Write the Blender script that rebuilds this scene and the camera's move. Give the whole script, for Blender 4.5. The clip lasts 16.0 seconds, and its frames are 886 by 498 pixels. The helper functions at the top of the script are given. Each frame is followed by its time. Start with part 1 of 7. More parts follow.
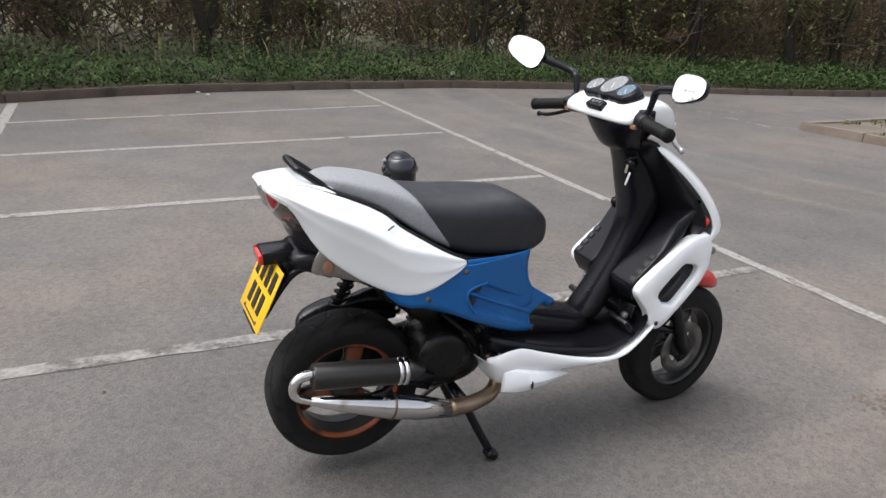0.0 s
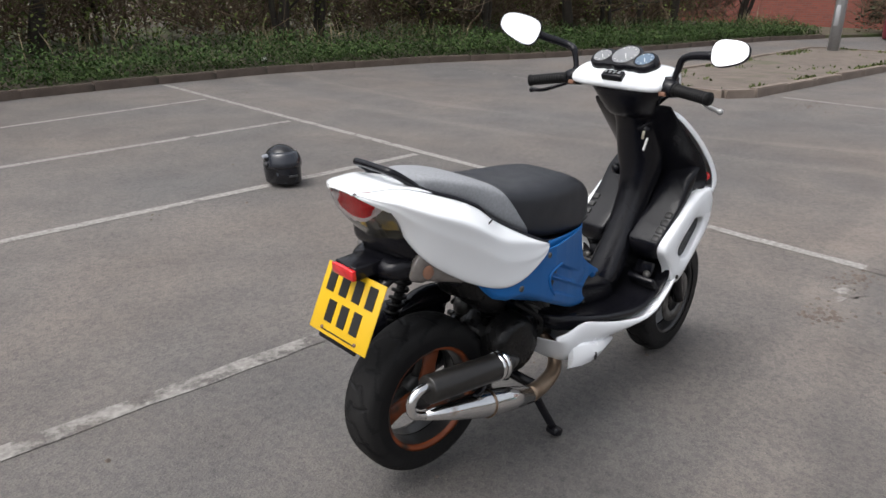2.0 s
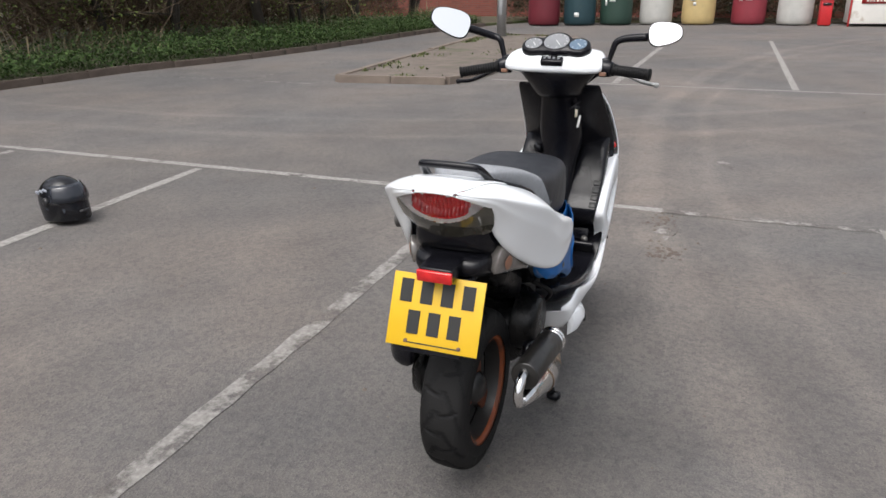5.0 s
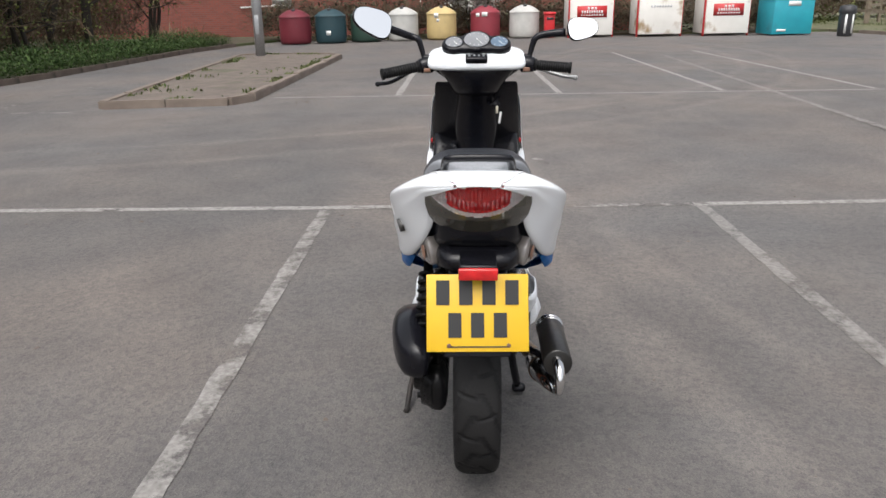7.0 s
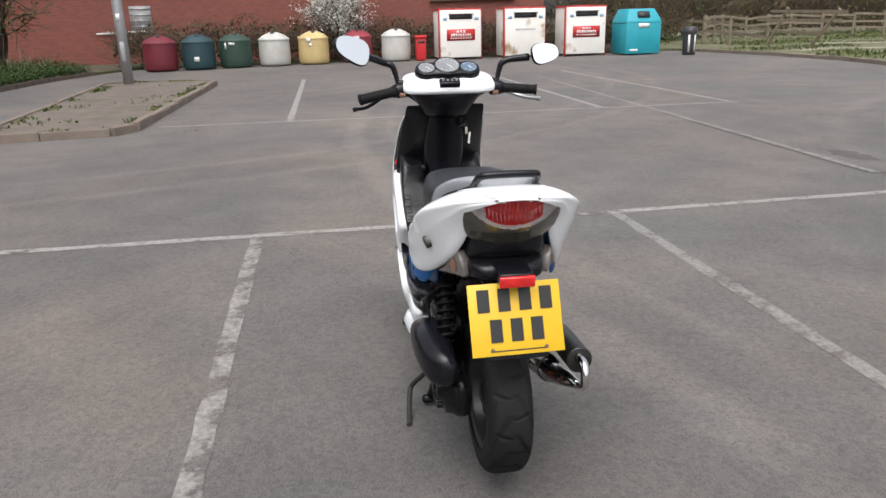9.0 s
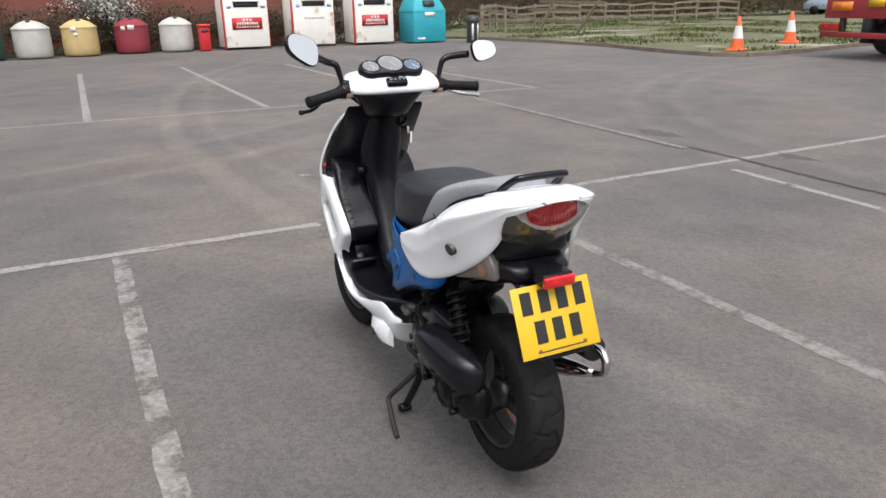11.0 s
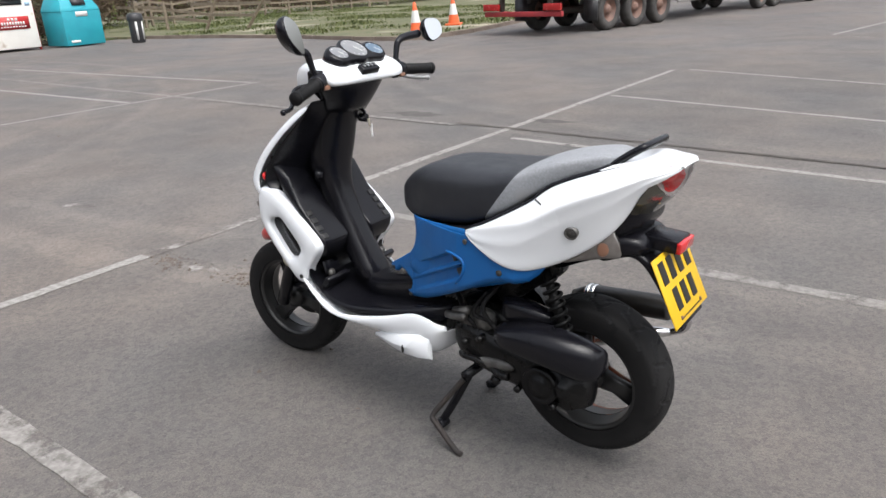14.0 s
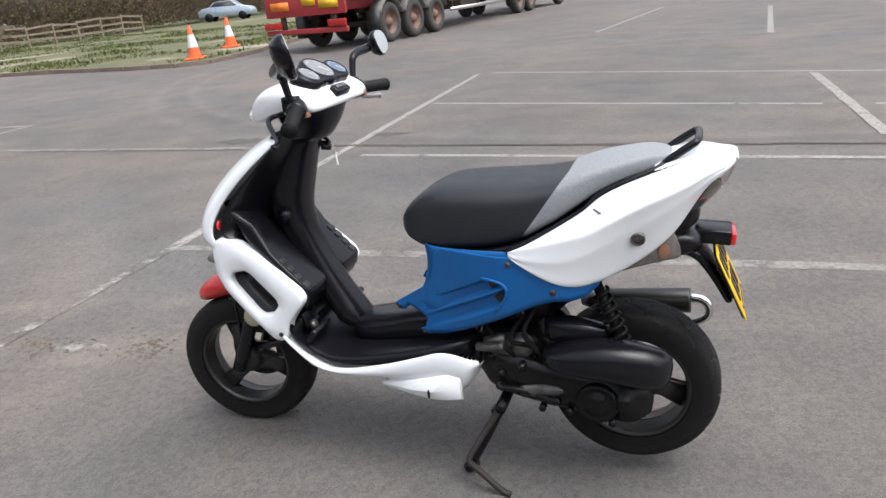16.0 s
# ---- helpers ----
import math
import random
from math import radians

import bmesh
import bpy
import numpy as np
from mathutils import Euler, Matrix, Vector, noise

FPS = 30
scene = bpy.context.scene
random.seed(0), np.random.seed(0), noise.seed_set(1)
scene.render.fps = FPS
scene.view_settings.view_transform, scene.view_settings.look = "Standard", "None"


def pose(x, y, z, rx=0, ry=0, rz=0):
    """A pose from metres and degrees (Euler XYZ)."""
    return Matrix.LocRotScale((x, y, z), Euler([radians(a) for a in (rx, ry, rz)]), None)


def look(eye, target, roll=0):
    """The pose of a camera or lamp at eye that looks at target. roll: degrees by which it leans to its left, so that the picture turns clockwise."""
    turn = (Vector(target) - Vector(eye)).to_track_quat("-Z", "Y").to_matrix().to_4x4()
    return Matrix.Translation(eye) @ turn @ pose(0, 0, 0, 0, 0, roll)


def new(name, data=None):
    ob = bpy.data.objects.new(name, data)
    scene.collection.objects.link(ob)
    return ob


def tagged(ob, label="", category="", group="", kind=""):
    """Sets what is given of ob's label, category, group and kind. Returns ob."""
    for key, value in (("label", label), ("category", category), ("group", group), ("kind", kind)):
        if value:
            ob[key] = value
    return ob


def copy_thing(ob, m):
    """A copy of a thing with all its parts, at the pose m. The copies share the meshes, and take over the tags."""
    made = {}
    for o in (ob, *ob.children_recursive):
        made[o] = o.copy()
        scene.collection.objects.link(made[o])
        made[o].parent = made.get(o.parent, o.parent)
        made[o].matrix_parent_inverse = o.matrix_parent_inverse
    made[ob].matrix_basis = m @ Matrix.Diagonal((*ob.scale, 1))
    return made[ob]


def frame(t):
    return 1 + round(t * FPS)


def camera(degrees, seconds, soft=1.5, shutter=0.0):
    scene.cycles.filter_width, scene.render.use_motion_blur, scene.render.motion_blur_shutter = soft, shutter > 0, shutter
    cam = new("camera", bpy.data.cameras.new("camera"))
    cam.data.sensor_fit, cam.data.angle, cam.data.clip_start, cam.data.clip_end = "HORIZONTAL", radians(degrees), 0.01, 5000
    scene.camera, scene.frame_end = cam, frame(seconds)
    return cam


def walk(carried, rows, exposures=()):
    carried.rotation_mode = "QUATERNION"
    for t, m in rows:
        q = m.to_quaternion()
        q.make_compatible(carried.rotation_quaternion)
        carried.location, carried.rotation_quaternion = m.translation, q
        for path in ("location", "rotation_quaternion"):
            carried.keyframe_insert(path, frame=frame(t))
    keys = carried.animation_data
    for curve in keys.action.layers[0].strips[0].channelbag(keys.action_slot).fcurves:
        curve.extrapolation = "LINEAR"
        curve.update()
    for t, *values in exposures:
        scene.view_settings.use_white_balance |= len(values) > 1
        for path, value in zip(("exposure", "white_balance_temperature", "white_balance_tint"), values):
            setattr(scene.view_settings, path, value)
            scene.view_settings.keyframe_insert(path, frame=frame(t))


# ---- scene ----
cam = camera(63.5, 16.0)
PATH = [
    (0, (-3.406, -2.696, 1.354), (-2.58, -0.997, 0.697), 3.4),
    (0.5, (-3.539, -2.576, 1.335), (-2.605, -0.941, 0.662), 2.1),
    (1, (-3.642, -2.421, 1.334), (-2.583, -0.878, 0.629), 1.7),
    (1.5, (-3.784, -2.313, 1.337), (-2.588, -0.872, 0.635), 0.6),
    (2, (-3.982, -2.221, 1.339), (-2.701, -0.85, 0.647), 0.7),
    (2.5, (-4.09, -2.089, 1.322), (-2.691, -0.839, 0.63), 0.0),
    (3, (-4.181, -1.948, 1.329), (-2.701, -0.793, 0.641), 0.2),
    (3.5, (-4.291, -1.819, 1.323), (-2.735, -0.763, 0.64), 0.9),
    (4, (-4.409, -1.696, 1.33), (-2.759, -0.795, 0.648), -1.2),
    (4.2, (-4.421, -1.681, 1.346), (-2.762, -0.802, 0.658), -1.2),
    (6.3, (-4.592, -0.994, 1.273), (-2.722, -0.77, 0.601), -0.0),
    (6.5, (-4.591, -0.951, 1.268), (-2.715, -0.772, 0.599), -0.0),
    (7, (-4.558, -0.857, 1.27), (-2.669, -0.814, 0.615), -1.1),
    (7.5, (-4.545, -0.801, 1.259), (-2.653, -0.817, 0.61), 0.2),
    (8, (-4.578, -0.7, 1.274), (-2.683, -0.773, 0.641), 0.4),
    (8.5, (-4.617, -0.568, 1.289), (-2.725, -0.761, 0.671), -2.4),
    (9, (-4.632, -0.468, 1.293), (-2.75, -0.774, 0.687), -1.5),
    (9.5, (-4.554, -0.338, 1.302), (-2.712, -0.838, 0.703), -2.6),
    (10, (-4.502, -0.23, 1.313), (-2.697, -0.824, 0.688), -1.5),
    (10.2, (-4.486, -0.178, 1.316), (-2.7, -0.833, 0.697), -1.7),
    (12.3, (-4.135, 0.496, 1.363), (-2.637, -0.657, 0.711), -0.1),
    (12.5, (-4.086, 0.548, 1.354), (-2.631, -0.67, 0.723), -1.0),
    (13, (-3.958, 0.661, 1.338), (-2.621, -0.677, 0.688), -3.4),
    (13.5, (-3.77, 0.725, 1.305), (-2.546, -0.706, 0.629), -2.8),
    (14, (-3.587, 0.746, 1.315), (-2.45, -0.746, 0.621), -3.0),
    (14.5, (-3.424, 0.83, 1.325), (-2.39, -0.742, 0.645), -3.5),
    (15, (-3.275, 0.918, 1.347), (-2.388, -0.746, 0.683), -4.7),
    (15.5, (-3.131, 0.924, 1.335), (-2.341, -0.794, 0.685), -4.6),
    (16, (-2.959, 0.858, 1.329), (-2.321, -0.905, 0.633), -5.7),
]
walk(cam, [(t, look(eye, target, roll)) for t, eye, target, roll in PATH], exposures=[(0, 0.9, 6450, 10), (1.5, 0.7, 6450, 10), (3.5, 0.7, 6470, 10), (7, 0.73, 6470, 10), (10, 0.77, 6470, 10), (12.5, 0.85, 6430, 10), (14, 0.96, 6400, 10), (16, 1.03, 6340, 10)])

# ---- world, sun ----
SUN_EL, SUN_AZ = 64.0, 285.0
world = bpy.data.worlds.new("overcast_sky")
scene.world = world
world.use_nodes = True
wt = world.node_tree
wt.nodes.clear()
w_out = wt.nodes.new("ShaderNodeOutputWorld")
w_bg = wt.nodes.new("ShaderNodeBackground")
w_sky = wt.nodes.new("ShaderNodeTexSky")
w_sky.sky_type = "NISHITA"
w_sky.sun_disc = False
w_sky.sun_elevation, w_sky.sun_rotation = radians(SUN_EL), radians(SUN_AZ)
w_sky.air_density, w_sky.dust_density, w_sky.ozone_density = 1.0, 6.0, 1.0
w_hsv = wt.nodes.new("ShaderNodeHueSaturation")
w_hsv.inputs["Saturation"].default_value = 0.3
wt.links.new(w_sky.outputs["Color"], w_hsv.inputs["Color"])
wt.links.new(w_hsv.outputs["Color"], w_bg.inputs["Color"])
w_bg.inputs["Strength"].default_value = 0.15
wt.links.new(w_bg.outputs["Background"], w_out.inputs["Surface"])

sun = new("sun", bpy.data.lights.new("sun", "SUN"))
sun.data.energy, sun.data.angle, sun.data.color = 0.55, radians(55), (0.98, 0.99, 1.0)
sun.matrix_basis = pose(0, 0, 30, 90 - SUN_EL, 0, 180 - SUN_AZ)


# ---- materials ----
def rgb(c):
    return (c[0], c[1], c[2], 1.0)


def surface(name, colour, rough=0.5, metal=0.0, second=None, scale=8.0, mix=0.5, bump=0.0, bump_scale=60.0, coat=0.0, stain=None, stain_scale=1.5, stain_at=0.6, detail=5.0, spec=0.5, stretch=(1, 1, 1)):
    """A procedural surface: two tones at a fine scale, stains at a coarse one, and a bump."""
    m = bpy.data.materials.new(name)
    m.use_nodes = True
    nt = m.node_tree
    b = nt.nodes["Principled BSDF"]
    b.inputs["Roughness"].default_value, b.inputs["Metallic"].default_value = rough, metal
    b.inputs["Coat Weight"].default_value = coat
    b.inputs["Coat Roughness"].default_value = 0.08
    b.inputs["Specular IOR Level"].default_value = spec
    tc = nt.nodes.new("ShaderNodeTexCoord")
    mp = nt.nodes.new("ShaderNodeMapping")
    mp.inputs["Scale"].default_value = stretch
    nt.links.new(tc.outputs["Object"], mp.inputs["Vector"])
    n1 = nt.nodes.new("ShaderNodeTexNoise")
    n1.inputs["Scale"].default_value, n1.inputs["Detail"].default_value = scale, detail
    nt.links.new(mp.outputs["Vector"], n1.inputs["Vector"])
    ramp = nt.nodes.new("ShaderNodeValToRGB")
    ramp.color_ramp.elements[0].position, ramp.color_ramp.elements[1].position = 0.5 - mix / 2, 0.5 + mix / 2
    ramp.color_ramp.elements[0].color = rgb(second or [c * 0.82 for c in colour])
    ramp.color_ramp.elements[1].color = rgb(colour)
    nt.links.new(n1.outputs["Fac"], ramp.inputs["Fac"])
    last = ramp.outputs["Color"]
    if stain:
        n2 = nt.nodes.new("ShaderNodeTexNoise")
        n2.inputs["Scale"].default_value, n2.inputs["Detail"].default_value = stain_scale, 6.0
        nt.links.new(mp.outputs["Vector"], n2.inputs["Vector"])
        r2 = nt.nodes.new("ShaderNodeValToRGB")
        r2.color_ramp.elements[0].position, r2.color_ramp.elements[1].position = stain_at, min(1.0, stain_at + 0.15)
        nt.links.new(n2.outputs["Fac"], r2.inputs["Fac"])
        mx = nt.nodes.new("ShaderNodeMix")
        mx.data_type = "RGBA"
        nt.links.new(r2.outputs["Color"], mx.inputs["Factor"])
        nt.links.new(last, mx.inputs["A"])
        mx.inputs["B"].default_value = rgb(stain)
        last = mx.outputs["Result"]
    nt.links.new(last, b.inputs["Base Color"])
    rr = nt.nodes.new("ShaderNodeMapRange")
    rr.inputs["To Min"].default_value, rr.inputs["To Max"].default_value = max(0.02, rough - 0.08), min(1.0, rough + 0.08)
    nt.links.new(n1.outputs["Fac"], rr.inputs["Value"])
    nt.links.new(rr.outputs["Result"], b.inputs["Roughness"])
    if bump:
        n3 = nt.nodes.new("ShaderNodeTexNoise")
        n3.inputs["Scale"].default_value, n3.inputs["Detail"].default_value = bump_scale, 4.0
        nt.links.new(mp.outputs["Vector"], n3.inputs["Vector"])
        bp = nt.nodes.new("ShaderNodeBump")
        bp.inputs["Strength"].default_value, bp.inputs["Distance"].default_value = bump, 0.01
        nt.links.new(n3.outputs["Fac"], bp.inputs["Height"])
        nt.links.new(bp.outputs["Normal"], b.inputs["Normal"])
    return m


def asphalt_colour(nt):
    """Worn grey-brown asphalt: aggregate specks, broad patches and dark stains. Returns colour and height sockets."""
    tc = nt.nodes.new("ShaderNodeTexCoord")

    def tex(kind, scale, detail=4.0):
        n = nt.nodes.new(kind)
        n.inputs["Scale"].default_value = scale
        if "Detail" in n.inputs:
            n.inputs["Detail"].default_value = detail
        nt.links.new(tc.outputs["Object"], n.inputs["Vector"])
        return n

    def ramp(sock, stops):
        r = nt.nodes.new("ShaderNodeValToRGB")
        r.color_ramp.elements[0].position, r.color_ramp.elements[0].color = stops[0][0], rgb(stops[0][1])
        r.color_ramp.elements[1].position, r.color_ramp.elements[1].color = stops[-1][0], rgb(stops[-1][1])
        for p, c in stops[1:-1]:
            r.color_ramp.elements.new(p).color = rgb(c)
        nt.links.new(sock, r.inputs["Fac"])
        return r.outputs["Color"]

    def mixed(kind, fac, a, b):
        x = nt.nodes.new("ShaderNodeMix")
        x.data_type, x.blend_type = "RGBA", kind
        if isinstance(fac, float):
            x.inputs["Factor"].default_value = fac
        else:
            nt.links.new(fac, x.inputs["Factor"])
        nt.links.new(a, x.inputs["A"])
        nt.links.new(b, x.inputs["B"])
        return x.outputs["Result"]

    broad = ramp(tex("ShaderNodeTexNoise", 0.26, 7.0).outputs["Fac"], [(0.3, (0.0655, 0.0613, 0.0594)), (0.5, (0.0775, 0.0725, 0.07)), (0.7, (0.0925, 0.086, 0.0823))])
    mid = ramp(tex("ShaderNodeTexNoise", 1.9, 9.0).outputs["Fac"], [(0.3, (0.84, 0.84, 0.845)), (0.5, (1.0, 1.0, 1.0)), (0.7, (1.15, 1.14, 1.125))])
    vor = tex("ShaderNodeTexVoronoi", 110.0)
    grit = ramp(vor.outputs["Color"], [(0.05, (0.72, 0.71, 0.71)), (0.5, (0.97, 0.97, 0.965)), (0.95, (1.33, 1.31, 1.28))])
    fine = ramp(tex("ShaderNodeTexNoise", 190.0, 3.0).outputs["Fac"], [(0.32, (0.8, 0.8, 0.8)), (0.68, (1.19, 1.19, 1.19))])
    c = mixed("MULTIPLY", 1.0, broad, mid)
    c = mixed("MULTIPLY", 1.0, c, grit)
    c = mixed("MULTIPLY", 1.0, c, fine)
    pits = ramp(tex("ShaderNodeTexNoise", 7.0, 10.0).outputs["Fac"], [(0.28, (0.8, 0.79, 0.785)), (0.44, (1, 1, 1)), (0.6, (1, 1, 1)), (0.75, (1.16, 1.14, 1.11))])
    c = mixed("MULTIPLY", 0.45, c, pits)
    blot = ramp(tex("ShaderNodeTexNoise", 30.0, 7.0).outputs["Fac"], [(0.3, (0.8, 0.8, 0.8)), (0.5, (1.0, 1.0, 1.0)), (0.7, (1.22, 1.21, 1.19))])
    c = mixed("MULTIPLY", 0.4, c, blot)
    stones = ramp(tex("ShaderNodeTexVoronoi", 48.0).outputs["Color"], [(0.0, (0.72, 0.71, 0.71)), (0.35, (1, 1, 1)), (0.8, (1.02, 1.02, 1.02)), (1.0, (1.45, 1.42, 1.37))])
    c = mixed("MULTIPLY", 0.5, c, stones)
    chips = ramp(tex("ShaderNodeTexVoronoi", 26.0).outputs["Distance"], [(0.06, (0.55, 0.54, 0.53)), (0.14, (1, 1, 1))])
    c = mixed("MULTIPLY", 0.3, c, chips)
    tint = ramp(tex("ShaderNodeTexNoise", 0.55, 6.0).outputs["Fac"], [(0.34, (0.92, 0.955, 0.99)), (0.66, (1.095, 1.035, 0.985))])
    c = mixed("MULTIPLY", 1.0, c, tint)

    def tracks(cx, cy, r, stops, strength):
        """Dusty bands that turning wheels left, round a far centre; the stops run over two metres about the radius."""
        d = nt.nodes.new("ShaderNodeVectorMath")
        d.operation = "DISTANCE"
        warp = tex("ShaderNodeTexNoise", 0.5, 3.0)
        sc = nt.nodes.new("ShaderNodeVectorMath")
        sc.operation = "SCALE"
        sc.inputs["Scale"].default_value = 0.35
        nt.links.new(warp.outputs["Color"], sc.inputs[0])
        ad = nt.nodes.new("ShaderNodeVectorMath")
        nt.links.new(tc.outputs["Object"], ad.inputs[0])
        nt.links.new(sc.outputs["Vector"], ad.inputs[1])
        nt.links.new(ad.outputs["Vector"], d.inputs[0])
        d.inputs[1].default_value = (cx + 0.175, cy + 0.175, 0.175)
        mr = nt.nodes.new("ShaderNodeMapRange")
        mr.inputs["From Min"].default_value, mr.inputs["From Max"].default_value = r - 1.0, r + 1.0
        nt.links.new(d.outputs["Value"], mr.inputs["Value"])
        band = ramp(mr.outputs["Result"], stops)
        patchy = ramp(tex("ShaderNodeTexNoise", 1.3, 6.0).outputs["Fac"], [(0.3, (0.3, 0.3, 0.3)), (0.55, (strength, strength, strength))])
        return band, patchy

    pale, none, dark = (1.26, 1.24, 1.215), (1, 1, 1), (0.92, 0.92, 0.925)
    for cx, cy, r, stops in (
        (3.4, -22.9, 22.0, [(0.0, none), (0.24, none), (0.29, pale), (0.34, none), (0.44, dark), (0.49, pale), (0.56, pale), (0.6, none), (1.0, none)]),
        (14.0, 5.0, 12.6, [(0.0, none), (0.2, none), (0.27, pale), (0.33, none), (0.62, dark), (0.7, pale), (0.78, none), (1.0, none)]),
        (-3.0, -14.5, 9.6, [(0.0, none), (0.3, none), (0.4, pale), (0.47, dark), (0.6, none), (0.7, pale), (0.8, none), (1.0, none)]),
    ):
        band, patchy = tracks(cx, cy, r, stops, 0.85)
        c = mixed("MULTIPLY", patchy, c, band)
    return c, vor.outputs["Distance"], tc


def asphalt_material():
    m = bpy.data.materials.new("worn_asphalt")
    m.use_nodes = True
    nt = m.node_tree
    b = nt.nodes["Principled BSDF"]
    c, h, _ = asphalt_colour(nt)
    nt.links.new(c, b.inputs["Base Color"])
    b.inputs["Roughness"].default_value = 0.8
    b.inputs["Specular IOR Level"].default_value = 0.5
    bp = nt.nodes.new("ShaderNodeBump")
    bp.inputs["Strength"].default_value, bp.inputs["Distance"].default_value = 0.5, 0.004
    nt.links.new(h, bp.inputs["Height"])
    nt.links.new(bp.outputs["Normal"], b.inputs["Normal"])
    return m


def paint_material(name, keep, strength=1.0):
    """Road paint worn through to the asphalt. keep: how much of it is left; strength: how well it still covers."""
    m = bpy.data.materials.new(name)
    m.use_nodes = True
    nt = m.node_tree
    b = nt.nodes["Principled BSDF"]
    c, h, tc = asphalt_colour(nt)
    n = nt.nodes.new("ShaderNodeTexNoise")
    n.inputs["Scale"].default_value, n.inputs["Detail"].default_value, n.inputs["Roughness"].default_value = 6.0, 10.0, 0.72
    nt.links.new(tc.outputs["Object"], n.inputs["Vector"])
    r = nt.nodes.new("ShaderNodeValToRGB")
    r.color_ramp.elements[0].position, r.color_ramp.elements[1].position = 0.62 - 0.2 * keep, 0.72 - 0.2 * keep
    r.color_ramp.elements[1].color = (strength, strength, strength, 1)
    nt.links.new(n.outputs["Fac"], r.inputs["Fac"])
    n2 = nt.nodes.new("ShaderNodeTexNoise")
    n2.inputs["Scale"].default_value, n2.inputs["Detail"].default_value = 40.0, 6.0
    nt.links.new(tc.outputs["Object"], n2.inputs["Vector"])
    pc = nt.nodes.new("ShaderNodeValToRGB")
    pc.color_ramp.elements[0].position, pc.color_ramp.elements[0].color = 0.3, (0.175, 0.165, 0.153, 1)
    pc.color_ramp.elements[1].position, pc.color_ramp.elements[1].color = 0.65, (0.31, 0.297, 0.278, 1)
    nt.links.new(n2.outputs["Fac"], pc.inputs["Fac"])
    mx = nt.nodes.new("ShaderNodeMix")
    mx.data_type = "RGBA"
    nt.links.new(r.outputs["Color"], mx.inputs["Factor"])
    nt.links.new(c, mx.inputs["A"])
    nt.links.new(pc.outputs["Color"], mx.inputs["B"])
    nt.links.new(mx.outputs["Result"], b.inputs["Base Color"])
    b.inputs["Roughness"].default_value = 0.85
    b.inputs["Specular IOR Level"].default_value = 0.3
    return m


def leaf_material(name, a, b_, rough=0.85):
    m = bpy.data.materials.new(name)
    m.use_nodes = True
    nt = m.node_tree
    p = nt.nodes["Principled BSDF"]
    g = nt.nodes.new("ShaderNodeNewGeometry")
    r = nt.nodes.new("ShaderNodeValToRGB")
    r.color_ramp.elements[0].color, r.color_ramp.elements[1].color = rgb(a), rgb(b_)
    nt.links.new(g.outputs["Random Per Island"], r.inputs["Fac"])
    nt.links.new(r.outputs["Color"], p.inputs["Base Color"])
    p.inputs["Roughness"].default_value = rough
    p.inputs["Specular IOR Level"].default_value = 0.15
    return m


M_ASPHALT = asphalt_material()
M_PAINT = paint_material("worn_road_paint", 1.3)
M_PAINT_WORN = paint_material("half_worn_road_paint", 1.05, 0.62)
M_PAINT_RUBBED = paint_material("rubbed_road_paint", 0.92, 0.8)
M_PAINT_FAINT = paint_material("faded_road_paint", 0.6)
M_KERB = surface("kerb_concrete", (0.21, 0.17, 0.14), 0.9, second=(0.14, 0.11, 0.09), scale=5, bump=0.5, bump_scale=80, stain=(0.1, 0.078, 0.06), stain_at=0.58)
M_KERB_BROWN = surface("mossy_brown_kerb", (0.13, 0.1, 0.08), 0.9, second=(0.075, 0.056, 0.045), scale=6, bump=0.6, bump_scale=50, stain=(0.05, 0.042, 0.033), stain_at=0.55, stain_scale=3)
M_STRAW = leaf_material("dry_grass", (0.1, 0.08, 0.05), (0.24, 0.195, 0.125))
M_SOIL = surface("verge_soil", (0.1, 0.078, 0.052), 0.95, second=(0.05, 0.043, 0.028), scale=1.6, bump=0.8, bump_scale=14, stain=(0.07, 0.1, 0.03), stain_scale=0.8, stain_at=0.5)
M_GRAVEL = surface("island_dirt", (0.16, 0.132, 0.11), 0.95, second=(0.09, 0.073, 0.06), scale=3.5, bump=0.8, bump_scale=40, stain=(0.07, 0.075, 0.035), stain_scale=0.9, stain_at=0.6)
M_GRASS_GROUND = surface("rough_grass_ground", (0.068, 0.084, 0.034), 0.95, second=(0.135, 0.12, 0.068), scale=1.1, bump=0.6, bump_scale=20, stain=(0.36, 0.32, 0.25), stain_scale=0.35, stain_at=0.57)
M_STEEL = surface("galvanised_steel", (0.42, 0.43, 0.44), 0.5, 0.6, scale=20, bump=0.05)
M_BARK = surface("bark", (0.045, 0.036, 0.028), 0.95, second=(0.022, 0.018, 0.014), scale=14, bump=0.7, bump_scale=40, stain=(0.07, 0.085, 0.035), stain_at=0.55)
M_TWIG = leaf_material("twigs", (0.06, 0.044, 0.032), (0.165, 0.12, 0.08), 0.9)
M_LEAF = leaf_material("spring_leaves", (0.055, 0.075, 0.02), (0.17, 0.2, 0.058))
M_NETTLE = leaf_material("nettle_leaves", (0.02, 0.042, 0.013), (0.075, 0.118, 0.036))
M_BLADE = leaf_material("grass_blades", (0.04, 0.062, 0.018), (0.15, 0.16, 0.068))
M_DARK_LEAF = leaf_material("dark_shrub_leaves", (0.022, 0.024, 0.014), (0.08, 0.078, 0.045))
M_BLOSSOM = leaf_material("white_blossom", (0.5, 0.5, 0.46), (0.8, 0.8, 0.76))
